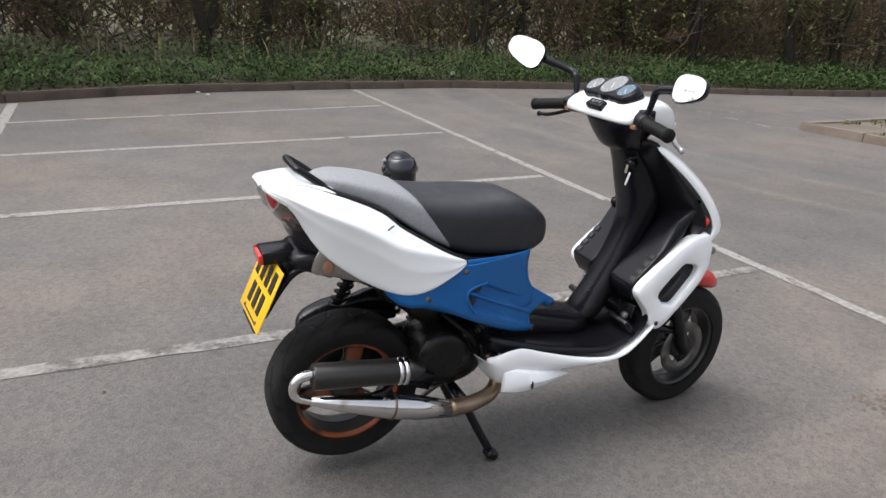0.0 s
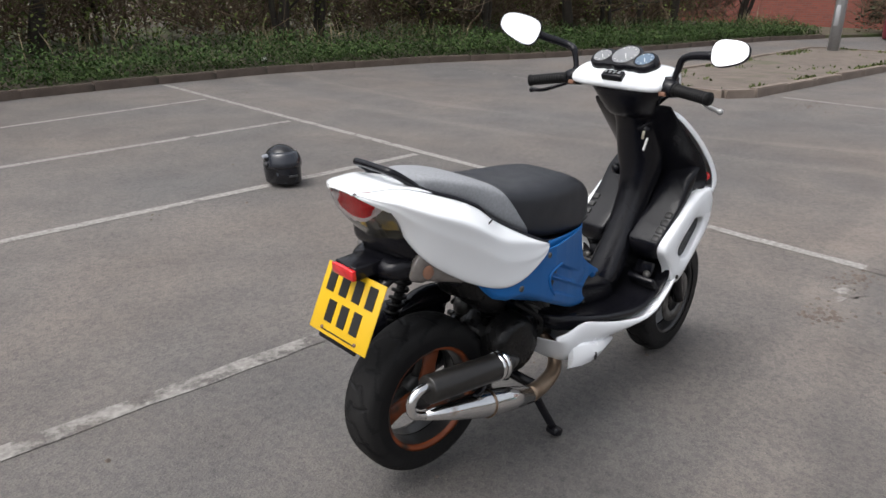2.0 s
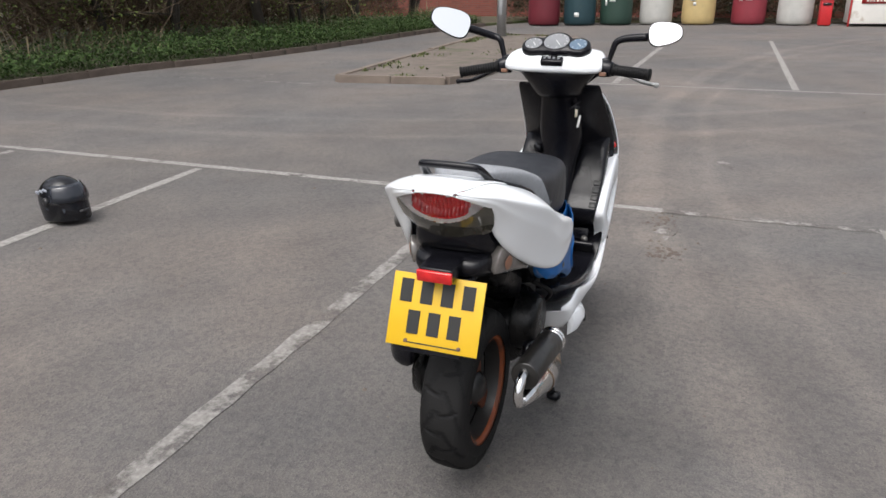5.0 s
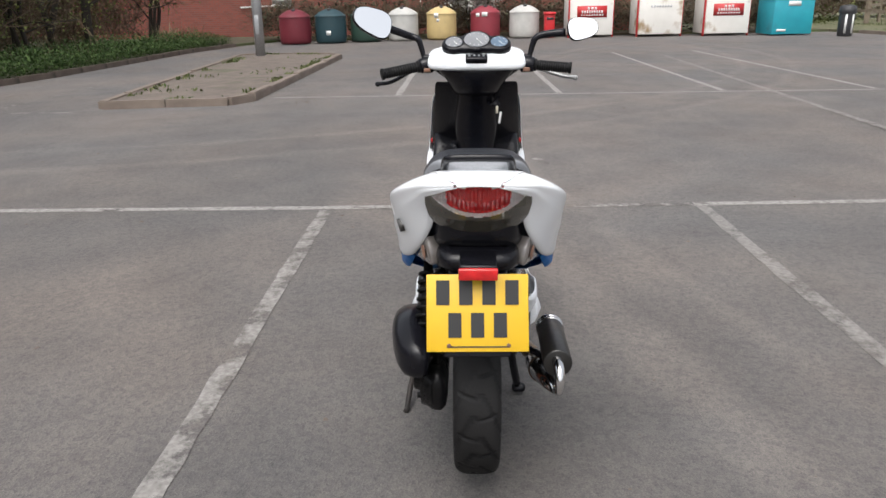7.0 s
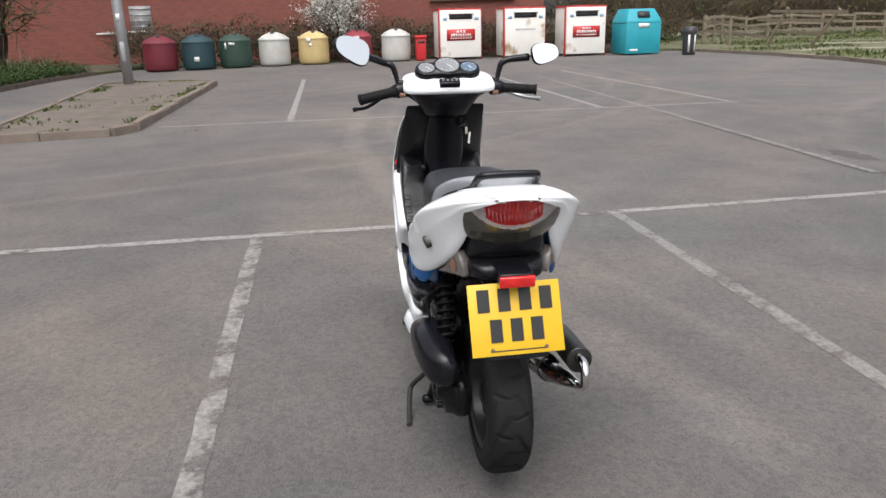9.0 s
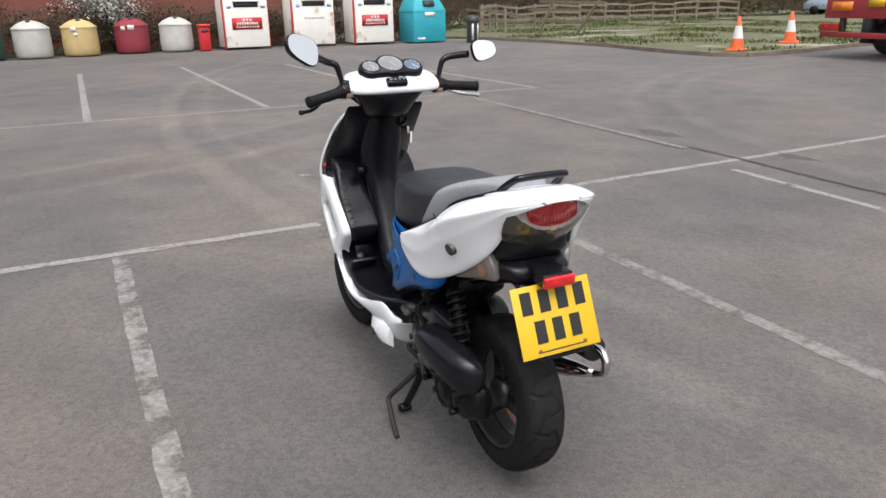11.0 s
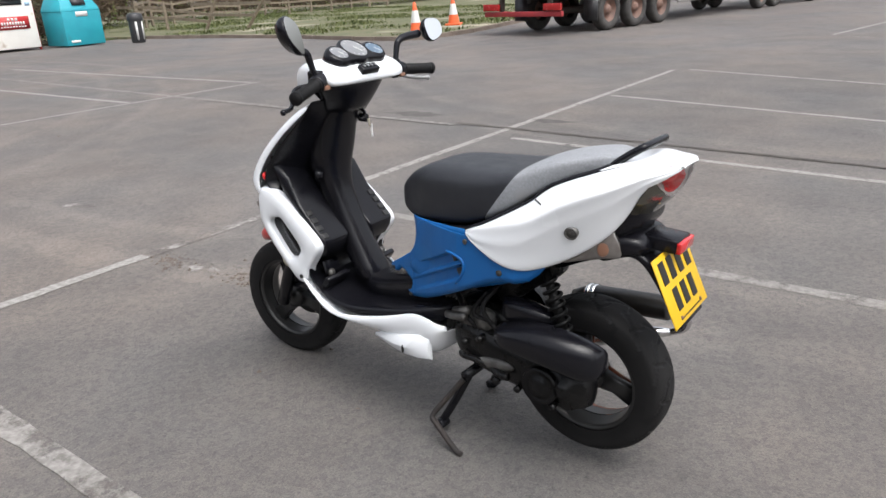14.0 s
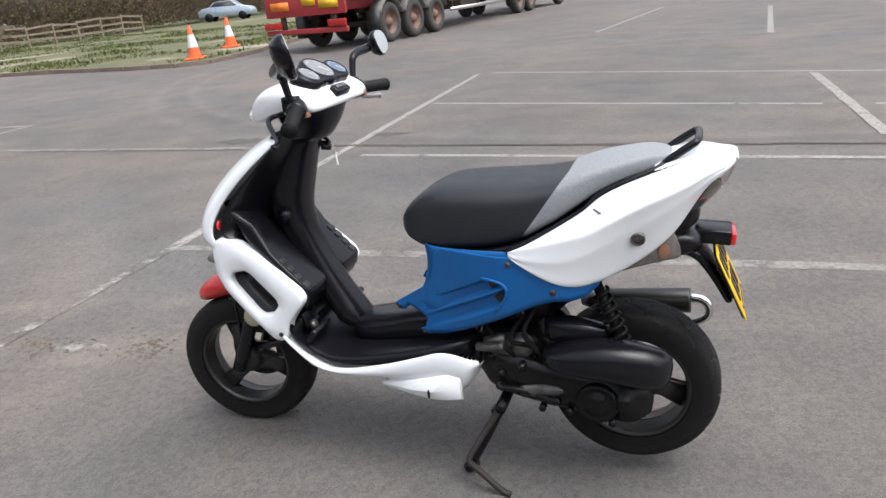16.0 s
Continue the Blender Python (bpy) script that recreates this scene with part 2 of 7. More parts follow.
M_WOOD = surface("weathered_fence_wood", (0.25, 0.205, 0.15), 0.9, second=(0.14, 0.112, 0.082), scale=6, bump=0.4, bump_scale=50)


def brick_material():
    m = bpy.data.materials.new("red_brick")
    m.use_nodes = True
    nt = m.node_tree
    b = nt.nodes["Principled BSDF"]
    tc = nt.nodes.new("ShaderNodeTexCoord")
    mp = nt.nodes.new("ShaderNodeMapping")
    mp.inputs["Rotation"].default_value = (radians(90), 0, radians(90))
    br = nt.nodes.new("ShaderNodeTexBrick")
    br.inputs["Scale"].default_value = 1.0
    br.inputs["Brick Width"].default_value, br.inputs["Row Height"].default_value, br.inputs["Mortar Size"].default_value = 0.225, 0.075, 0.01
    br.inputs["Color1"].default_value, br.inputs["Color2"].default_value = (0.24, 0.065, 0.045, 1), (0.17, 0.05, 0.038, 1)
    br.inputs["Mortar"].default_value = (0.16, 0.085, 0.07, 1)
    sp = nt.nodes.new("ShaderNodeSeparateXYZ")
    cb = nt.nodes.new("ShaderNodeCombineXYZ")
    nt.links.new(tc.outputs["Object"], sp.inputs["Vector"])
    nt.links.new(sp.outputs["Y"], cb.inputs["X"])
    nt.links.new(sp.outputs["Z"], cb.inputs["Y"])
    nt.links.new(cb.outputs["Vector"], br.inputs["Vector"])
    nt.nodes.remove(mp)
    nt.links.new(br.outputs["Color"], b.inputs["Base Color"])
    b.inputs["Roughness"].default_value = 0.9
    return m


M_BRICK = brick_material()


# ---- building helpers ----
def part(name, bm, material, parent=None, label="", smooth=True, bevel=0.0, sub=0, thick=0.0, kind=""):
    """Links a bmesh as one mesh object under a thing or a part."""
    bmesh.ops.recalc_face_normals(bm, faces=bm.faces)
    me = bpy.data.meshes.new(name)
    bm.to_mesh(me)
    bm.free()
    for f in me.polygons:
        f.use_smooth = smooth
    me.materials.append(material)
    ob = new(name, me)
    if parent is not None:
        ob.parent = parent
    if thick:
        md = ob.modifiers.new("thickness", "SOLIDIFY")
        md.thickness, md.offset = thick, 0.0
    if bevel:
        md = ob.modifiers.new("edge", "BEVEL")
        md.width, md.segments, md.limit_method, md.angle_limit = bevel, 2, "ANGLE", radians(40)
    if sub:
        md = ob.modifiers.new("smooth", "SUBSURF")
        md.levels = md.render_levels = sub
    return tagged(ob, label, kind=kind)


def thing(name, label, category, m=None, group="", kind=""):
    ob = new(name)
    ob.empty_display_size = 0.1
    if m is not None:
        ob.matrix_basis = m
    return tagged(ob, label, category, group, kind)


def box(bm, c, s, rot=(0, 0, 0)):
    m = pose(*c, *rot) @ Matrix.Diagonal((s[0], s[1], s[2], 1))
    bmesh.ops.create_cube(bm, size=1.0, matrix=m)
    return bm


def cyl(bm, p0, p1, r0, r1=None, n=20, caps=True):
    p0, p1 = Vector(p0), Vector(p1)
    d = p1 - p0
    m = Matrix.Translation((p0 + p1) / 2) @ d.to_track_quat("Z", "Y").to_matrix().to_4x4()
    bmesh.ops.create_cone(bm, cap_ends=caps, cap_tris=False, segments=n, radius1=r0, radius2=r0 if r1 is None else r1, depth=d.length, matrix=m)
    return bm


def ball(bm, c, s, rot=(0, 0, 0), u=16, v=10):
    bmesh.ops.create_uvsphere(bm, u_segments=u, v_segments=v, radius=1.0, matrix=pose(*c, *rot) @ Matrix.Diagonal((s[0], s[1], s[2], 1)))
    return bm


def loft(bm, rings, closed=True, caps=True):
    """Skins rings of equal count."""
    vs = [[bm.verts.new(p) for p in r] for r in rings]
    n = len(vs[0])
    for a, b in zip(vs, vs[1:]):
        for i in range(n if closed else n - 1):
            j = (i + 1) % n
            bm.faces.new((a[i], a[j], b[j], b[i]))
    if caps and closed:
        bm.faces.new(vs[0])
        bm.faces.new(vs[-1])
    return bm


def smooth_path(points, steps=6):
    """Catmull-Rom through the points."""
    p = [Vector(q) for q in points]
    p = [2 * p[0] - p[1]] + p + [2 * p[-1] - p[-2]]
    out = []
    for i in range(1, len(p) - 2):
        for k in range(steps):
            t = k / steps
            out.append(0.5 * (2 * p[i] + (p[i + 1] - p[i - 1]) * t + (2 * p[i - 1] - 5 * p[i] + 4 * p[i + 1] - p[i + 2]) * t * t + (3 * p[i] - p[i - 1] - 3 * p[i + 1] + p[i + 2]) * t ** 3))
    out.append(p[-2])
    return out


def tube(bm, points, r, n=10, steps=6, r_end=None):
    pts = smooth_path(points, steps)
    rings = []
    side = None
    for i, q in enumerate(pts):
        d = (pts[min(i + 1, len(pts) - 1)] - pts[max(i - 1, 0)]).normalized()
        if side is None:
            side = d.orthogonal().normalized()
        side = (side - d * side.dot(d)).normalized()
        up = d.cross(side)
        rr = r if r_end is None else r + (r_end - r) * i / (len(pts) - 1)
        rings.append([q + (side * math.cos(a) + up * math.sin(a)) * rr for a in (2 * math.pi * k / n for k in range(n))])
    return loft(bm, rings)


def lathe(bm, profile, m, n=48):
    """Turns (radius, height) pairs about the z axis of m."""
    rings = [[m @ Vector((r * math.cos(2 * math.pi * k / n), r * math.sin(2 * math.pi * k / n), h)) for k in range(n)] for r, h in profile]
    return loft(bm, rings, caps=False)


def prism(bm, outline, z0, z1):
    a = [bm.verts.new((x, y, z0)) for x, y in outline]
    b = [bm.verts.new((x, y, z1)) for x, y in outline]
    n = len(a)
    bm.faces.new(a[::-1])
    bm.faces.new(b)
    for i in range(n):
        bm.faces.new((a[i], a[(i + 1) % n], b[(i + 1) % n], b[i]))
    return bm


def raw(name, verts, faces, material, parent=None, label="", kind="", smooth=False):
    me = bpy.data.meshes.new(name)
    me.from_pydata(verts, [], faces)
    me.materials.append(material)
    if smooth:
        for f in me.polygons:
            f.use_smooth = True
    ob = new(name, me)
    if parent is not None:
        ob.parent = parent
    return tagged(ob, label, kind=kind)


RNG = random.Random(7)


# ---- ground ----
bm = bmesh.new()
bmesh.ops.create_grid(bm, x_segments=1, y_segments=1, size=900, matrix=Matrix.Translation((250, -300, 0)))
tagged(part("ground", bm, M_ASPHALT, smooth=False), "worn grey-brown asphalt of a car park", "ground", kind="structure")


def marking(x0, y0, x1, y1, w=0.08, material=None, z=0.003):
    """A painted line with slightly ragged edges."""
    d = Vector((x1 - x0, y1 - y0, 0))
    n = max(2, int(d.length / 0.12))
    u = d.normalized()
    s = Vector((-u.y, u.x, 0))
    verts, faces = [], []
    for i in range(n + 1):
        c = Vector((x0, y0, z)) + d * (i / n)
        for sgn in (-1, 1):
            e = w / 2 * (1 + RNG.uniform(-0.16, 0.12))
            verts.append(c + s * sgn * e)
    for i in range(n):
        faces.append((2 * i, 2 * i + 2, 2 * i + 3, 2 * i + 1))
    tagged(raw("road_marking", verts, faces, material or M_PAINT), "worn white parking bay line painted on asphalt", "road marking", kind="structure", group="parking bay lines")


marking(0.0, -9.6, -0.07, -2.38)
marking(-0.07, -2.38, -0.07, -1.2, material=M_PAINT_FAINT)
marking(-0.06, -1.2, 0.04, 7.75)
for y0, y1, wl in ((0.0, 0.0, 0.085), (-2.42, -2.42, 0.085), (2.27, 2.03, 0.08), (4.27, 3.78, 0.08), (6.2, 5.3, 0.07)):
    marking(-0.105, y0, -4.25, y1, w=wl, z=0.0015 if y0 == -2.42 else 0.003, material=M_PAINT_WORN if y0 == -2.42 else (M_PAINT_RUBBED if y0 == 0.0 else M_PAINT))
marking(-0.3, -4.66, -8.6, -3.95, w=0.07, z=0.003)
marking(-0.12, -7.18, -4.1, -6.28, w=0.07, z=0.003)
marking(-4.5, -6.2, -8.6, -5.3, w=0.08, z=0.003)
marking(-0.2, -9.7, -8.6, -6.8, w=0.07, z=0.003)
marking(-4.28, -8.15, -4.34, -4.98, w=0.1, z=0.005)
marking(-4.3, 4.0, -4.3, 6.55, w=0.1, z=0.005)
marking(-0.55, -15.85, -4.25, -12.95, w=0.09, material=M_PAINT_FAINT, z=0.0065)
marking(-1.05, -15.6, -2.2, -23.0, w=0.1)
marking(-4.27, -12.95, -4.88, -19.9, w=0.11)
marking(-8.0, -12.0, -10.5, -11.0, w=0.1)
marking(5.65, -6.8, 5.8, 1.75, w=0.07)
marking(4.6, 3.9, 4.7, 7.0, w=0.07, material=M_PAINT_FAINT)
marking(4.75, 5.3, 8.3, 5.3, w=0.07, material=M_PAINT_FAINT, z=0.003)
marking(5.85, -0.02, 14.0, -0.1, w=0.1, z=0.003)
marking(5.82, -2.32, 14.3, -2.33, w=0.09, z=0.003)
marking(5.78, -4.62, 13.6, -4.68, w=0.09, z=0.003)
marking(5.75, -6.72, 13.8, -6.68, w=0.09, z=0.003)
marking(0.55, -4.98, 12.3, -5.6, w=0.09, z=0.0065, material=M_PAINT_WORN)
marking(9.7, 1.3, 9.8, -1.4, w=0.06, material=M_PAINT_FAINT, z=0.005)

# dusty pale stains
def stain(x, y, rx, ry, a, material=None, label="pale dusty stain on asphalt"):
    n, verts = 28, []
    for k in range(n):
        t = 6.2832 * k / n
        u, v = rx * math.cos(t) * RNG.uniform(0.6, 1.25), ry * math.sin(t) * RNG.uniform(0.6, 1.25)
        verts.append((x + u * math.cos(a) - v * math.sin(a), y + u * math.sin(a) + v * math.cos(a), 0.0022))
    tagged(raw("dust_stain", verts, [tuple(range(n))], material or M_PAINT_FAINT), label, "stain", kind="structure")


stain(1.3, -1.55, 0.13, 0.05, 0.3)
stain(-0.42, -1.26, 0.17, 0.07, 0.0)
stain(-5.6, 0.35, 0.5, 0.12, 0.4)

# drainage joint and drain cover
M_JOINT = surface("dark_joint", (0.06, 0.053, 0.047), 0.95, second=(0.095, 0.083, 0.073), scale=7, bump=0.5)
verts, faces = [], []
for i in range(61):
    x = 0.6 - 9.0 * i / 60
    yj = -5.03 - 0.075 * x
    verts += [(x, yj - 0.028 + RNG.uniform(-0.012, 0.012), 0.006), (x, yj + 0.02 + RNG.uniform(-0.012, 0.012), 0.006)]
    if i:
        faces.append((2 * i - 2, 2 * i, 2 * i + 1, 2 * i - 1))
tagged(raw("drainage_joint", verts, faces, M_JOINT), "dark open joint between two strips of asphalt", "joint", kind="structure")


M_OIL = surface("old_oil_stain", (0.06, 0.054, 0.05), 0.85, second=(0.082, 0.075, 0.07), scale=9, bump=0.3, bump_scale=120)
stain(1.35, -5.35, 0.38, 0.13, 0.0, M_OIL, "dark oily stain on asphalt")
stain(-0.24, -5.5, 0.24, 0.1, 0.1, M_OIL, "dark oily stain on asphalt")


# ---- kerbs, island, verges ----
def kerb_run(name, path, label, material=None, h=0.11, w=0.13, L=0.91, closed=False):
    e = thing(name, label, "kerb", kind="structure")
    pts = [Vector((x, y, 0)) for x, y in path] + ([Vector((*path[0], 0))] if closed else [])
    for a, b in zip(pts, pts[1:]):
        d = b - a
        n = max(1, round(d.length / L))
        ang = math.degrees(math.atan2(d.y, d.x))
        for i in range(n):
            c = a + d * ((i + 0.5) / n)
            bm = bmesh.new()
            l = d.length / n - 0.012
            box(bm, (0, 0, h / 2 - 0.03), (l, w, h + 0.06))
            bmesh.ops.bevel(bm, geom=[q for q in bm.edges if q.verts[0].co.z > 0 and q.verts[1].co.z > 0], offset=0.015, segments=2, affect="EDGES")
            o = part("kerb_stone", bm, material or M_KERB, e, smooth=False)
            o.matrix_basis = pose(c.x, c.y, RNG.uniform(-0.012, 0.006), RNG.uniform(-1.2, 1.2), RNG.uniform(-0.5, 0.5), ang + RNG.uniform(-0.5, 0.5))
    return e


ISLAND = [(5.1, 2.2), (5.48, 2.0), (13.2, 1.95), (13.75, 2.3), (14.1, 4.1), (13.7, 4.5), (4.9, 3.8)]
kerb_run("kerb_island", ISLAND, "low concrete kerb round a traffic island", closed=True)
bm = bmesh.new()
prism(bm, ISLAND, -0.02, 0.085)
tagged(part("island", bm, M_GRAVEL, smooth=False), "traffic island of trodden dirt with weeds", "traffic island", kind="structure")

LEFT_EDGE = [(-26.0, 1.5), (-10.0, 4.6), (-6.0, 6.0), (-4.4, 6.65), (-3.2, 7.2), (-1.8, 7.62), (0.0, 7.92), (1.8, 8.1), (5.0, 7.85), (7.5, 7.2), (9.5, 6.95), (13.5, 6.8), (16.5, 6.7), (19.0, 6.2)]
kerb_run("kerb_hedge_side", LEFT_EDGE, material=M_KERB_BROWN, label="weathered brown concrete kerb along a planted bank")
RIGHT_EDGE = [(20.5, -14.3), (17.0, -14.7), (13.2, -14.6), (10.3, -14.0), (8.7, -13.95), (8.1, -14.4), (8.15, -16.5), (8.9, -20.0), (9.8, -26.0), (11.0, -36.0)]
kerb_run("kerb_grass_side", RIGHT_EDGE, "low concrete kerb along rough grass")


def bank(name, edge, depth, rise, material, label, side):
    """A strip of uneven ground behind a kerb."""
    rows = []
    for k in range(9):
        f = k / 8
        row = []
        for i, (x, y) in enumerate(edge):
            a, b = edge[max(i - 1, 0)], edge[min(i + 1, len(edge) - 1)]
            u = Vector((b[0] - a[0], b[1] - a[1], 0)).normalized()
            nrm = Vector((-u.y, u.x, 0)) * side
            q = Vector((x, y, 0)) + nrm * (0.05 + depth * f ** 1.4)
            q.z = 0.09 + rise * min(1, f * 2.2) + (RNG.uniform(-0.03, 0.03) if k else 0)
            row.append(q)
        rows.append(row)
    bm = bmesh.new()
    loft(bm, rows, closed=False)
    tagged(part(name, bm, material), label, "verge", kind="structure")


bank("verge_hedge_side", LEFT_EDGE, 45.0, 0.35, M_SOIL, "dark soil bank below a hedge", 1)
bm = bmesh.new()
prism(bm, [(19.1, 6.2), (21.6, 5.4), (22.3, -3.0), (22.0, -14.0), (24.0, -13.5), (70, -13.5), (70, 50), (30, 52)], -0.02, 0.08)
tagged(part("verge_behind_bins", bm, M_SOIL, smooth=False), "earth strip between bins and a brick wall", "verge", kind="structure")
bm = bmesh.new()
prism(bm, RIGHT_EDGE + [(40, -120), (120, -120), (120, -13.5), (24.0, -13.5), (22.0, -14.0)], -0.02, 0.085)
tagged(part("verge_grass_side", bm, M_GRASS_GROUND, smooth=False), "rough grass with bare stony patches", "verge", kind="structure")


# ---- planting ----
def blades(name, spots, material, label, w0, h0, leaf=False, parent=None):
    """Many small leaves or blades, each a folded strip with its own lean."""
    verts, faces = [], []
    for x, y, z, s in spots:
        a, lean = RNG.uniform(0, 6.283), RNG.uniform(0.1, 0.9) if not leaf else RNG.uniform(0.5, 1.5)
        h, w = h0 * s * RNG.uniform(0.6, 1.3), w0 * s * RNG.uniform(0.7, 1.3)
        ux, uy = math.cos(a), math.sin(a)
        dx, dy, dz = ux * math.sin(lean), uy * math.sin(lean), math.cos(lean)
        i = len(verts)
        verts += [(x - uy * w * 0.25, y + ux * w * 0.25, z), (x + uy * w * 0.25, y - ux * w * 0.25, z)]
        m = (x + dx * h * 0.5, y + dy * h * 0.5, z + dz * h * 0.5)
        verts += [(m[0] + uy * w * 0.5, m[1] - ux * w * 0.5, m[2]), (m[0] - uy * w * 0.5, m[1] + ux * w * 0.5, m[2])]
        verts.append((x + dx * h, y + dy * h, z + dz * h * 0.8))
        faces += [(i, i + 1, i + 2, i + 3), (i + 3, i + 2, i + 4)]
    return raw(name, verts, faces, material, parent, label)


def edge_point(edge, t):
    """The point a share t along an edge, and its inward normal."""
    seg = [(Vector(a), Vector(b)) for a, b in zip(edge, edge[1:])]
    total = sum((b - a).length for a, b in seg)
    d = t * total
    for a, b in seg:
        if d <= (b - a).length or (a, b) == seg[-1]:
            u = (b - a).normalized()
            return a + u * min(d, (b - a).length), Vector((-u.y, u.x))
        d -= (b - a).length


spots = []
for _ in range(95000):
    p, n = edge_point(LEFT_EDGE, RNG.random() ** 0.8)
    f = abs(RNG.gauss(0, 0.5))
    clump = 0.5 + 0.5 * noise.noise(Vector((p.x * 0.9, f * 2.0, 3.0)))
    q = p + n * (0.02 + f * 1.9)
    top = (0.18 + 0.4 * clump) * min(1.0, 0.6 + f * 1.0)
    spots.append((q.x, q.y, 0.12 + 0.12 * min(f, 1.5) + RNG.random() ** 1.2 * top - 0.04, RNG.uniform(0.6, 1.4)))
tagged(blades("nettle_bank", spots, M_NETTLE, "low green nettles and weeds along the kerb", 0.027, 0.054, leaf=True), category="undergrowth", kind="stuff")

spots = []
for _ in range(3600):
    p, n = edge_point(LEFT_EDGE, RNG.random() ** 0.8)
    f = RNG.uniform(0.9, 3.4)
    if noise.noise(Vector((p.x * 0.45, f * 0.5, 11.0))) < 0.05:
        continue
    q = p + n * f
    spots.append((q.x, q.y, 0.25, RNG.uniform(0.6, 1.4)))
tagged(blades("dry_grass", spots, M_STRAW, "pale dry grass stalks at the foot of the hedge", 0.016, 0.5), category="undergrowth", kind="stuff")

spots = []
for _ in range(60000):
    x, y = RNG.uniform(8.4, 33), RNG.uniform(-36, -14.2)
    if y > -14.2 - 0.1 * min(x - 8.8, 5.0) - 0.15 or x < 8.45 - 0.14 * (y + 16):
        continue
    c = noise.noise(Vector((x * 0.35, y * 0.35, 0.0))) + 0.25
    if c < RNG.uniform(0, 0.5):
        continue
    spots.append((x, y, 0.07, RNG.uniform(0.5, 1.3) * (0.6 + c)))
tagged(blades("rough_grass", spots, M_BLADE, "tufts of rough spring grass on stony ground", 0.035, 0.11), category="grass", kind="stuff")

spots = []
for _ in range(700):
    x, y = RNG.uniform(5.3, 13.3), RNG.uniform(2.2, 3.7)
    if noise.noise(Vector((x * 0.9, y * 0.9, 8.0))) < 0.22 or y > 3.7:
        continue
    spots.append((x, y, 0.08, RNG.uniform(0.3, 0.8)))
for a, b in zip(ISLAND, ISLAND[1:] + ISLAND[:1]):
    for _ in range(int(90 * math.dist(a, b))):
        t = RNG.random()
        x, y = a[0] + (b[0] - a[0]) * t, a[1] + (b[1] - a[1]) * t
        if noise.noise(Vector((x * 1.3, y * 1.3, 2.0))) < 0.0:
            continue
        d = 0.1 + abs(RNG.gauss(0, 0.08))
        x, y = x + (8.6 - x) / 4.0 * d * (abs(x - 8.6) > 3), y + (2.85 - y) * d
        spots.append((x, y, 0.08, RNG.uniform(0.3, 0.75)))
tagged(blades("island_weeds", spots, M_BLADE, "sparse flat weeds on a dirt traffic island", 0.05, 0.1), category="weeds", kind="stuff")


def twig(verts, faces, a, b, r):
    """A three-sided tapered twig."""
    d = (b - a).normalized()
    s = d.orthogonal().normalized()
    t = d.cross(s)
    i = len(verts)
    for q, rr in ((a, r), (b, r * 0.35)):
        for k in range(3):
            an = 2.094 * k
            verts.append(q + (s * math.cos(an) + t * math.sin(an)) * rr)
    faces += [(i, i + 1, i + 4, i + 3), (i + 1, i + 2, i + 5, i + 4), (i + 2, i, i + 3, i + 5)]


def thicket(name, edge, t0, t1, near, far, height, count, label, r=0.012, reach=1.0):
    verts, faces = [], []
    for _ in range(count):
        p, n = edge_point(edge, RNG.uniform(t0, t1))
        q = p + n * RNG.uniform(near, far)
        a = Vector((q.x, q.y, 0.3 + RNG.random() ** 1.5 * height * 0.75))
        v = Vector((RNG.gauss(0, 0.55), RNG.gauss(0, 0.55), RNG.uniform(0.1, 1.1)))
        b = a + v * RNG.uniform(0.5, 1.5) * reach
        twig(verts, faces, a, b, r * RNG.uniform(0.5, 1.6))
        for _ in range(2):
            c = a.lerp(b, RNG.uniform(0.3, 0.9))
            twig(verts, faces, c, c + Vector((RNG.gauss(0, 0.35), RNG.gauss(0, 0.35), RNG.gauss(0.2, 0.3))), r * 0.6)
    return tagged(raw(name, verts, faces, M_TWIG, label=label), category="undergrowth", kind="stuff")


thicket("bramble_thicket", LEFT_EDGE, 0.28, 1.0, 2.7, 5.2, 2.4, 6500, "tangled bare brown brambles under the trees")
thicket("hedge_twigs", LEFT_EDGE, 0.25, 1.0, 5.0, 9.0, 4.2, 4400, "dense leafless brown hedge behind the brambles", r=0.022)


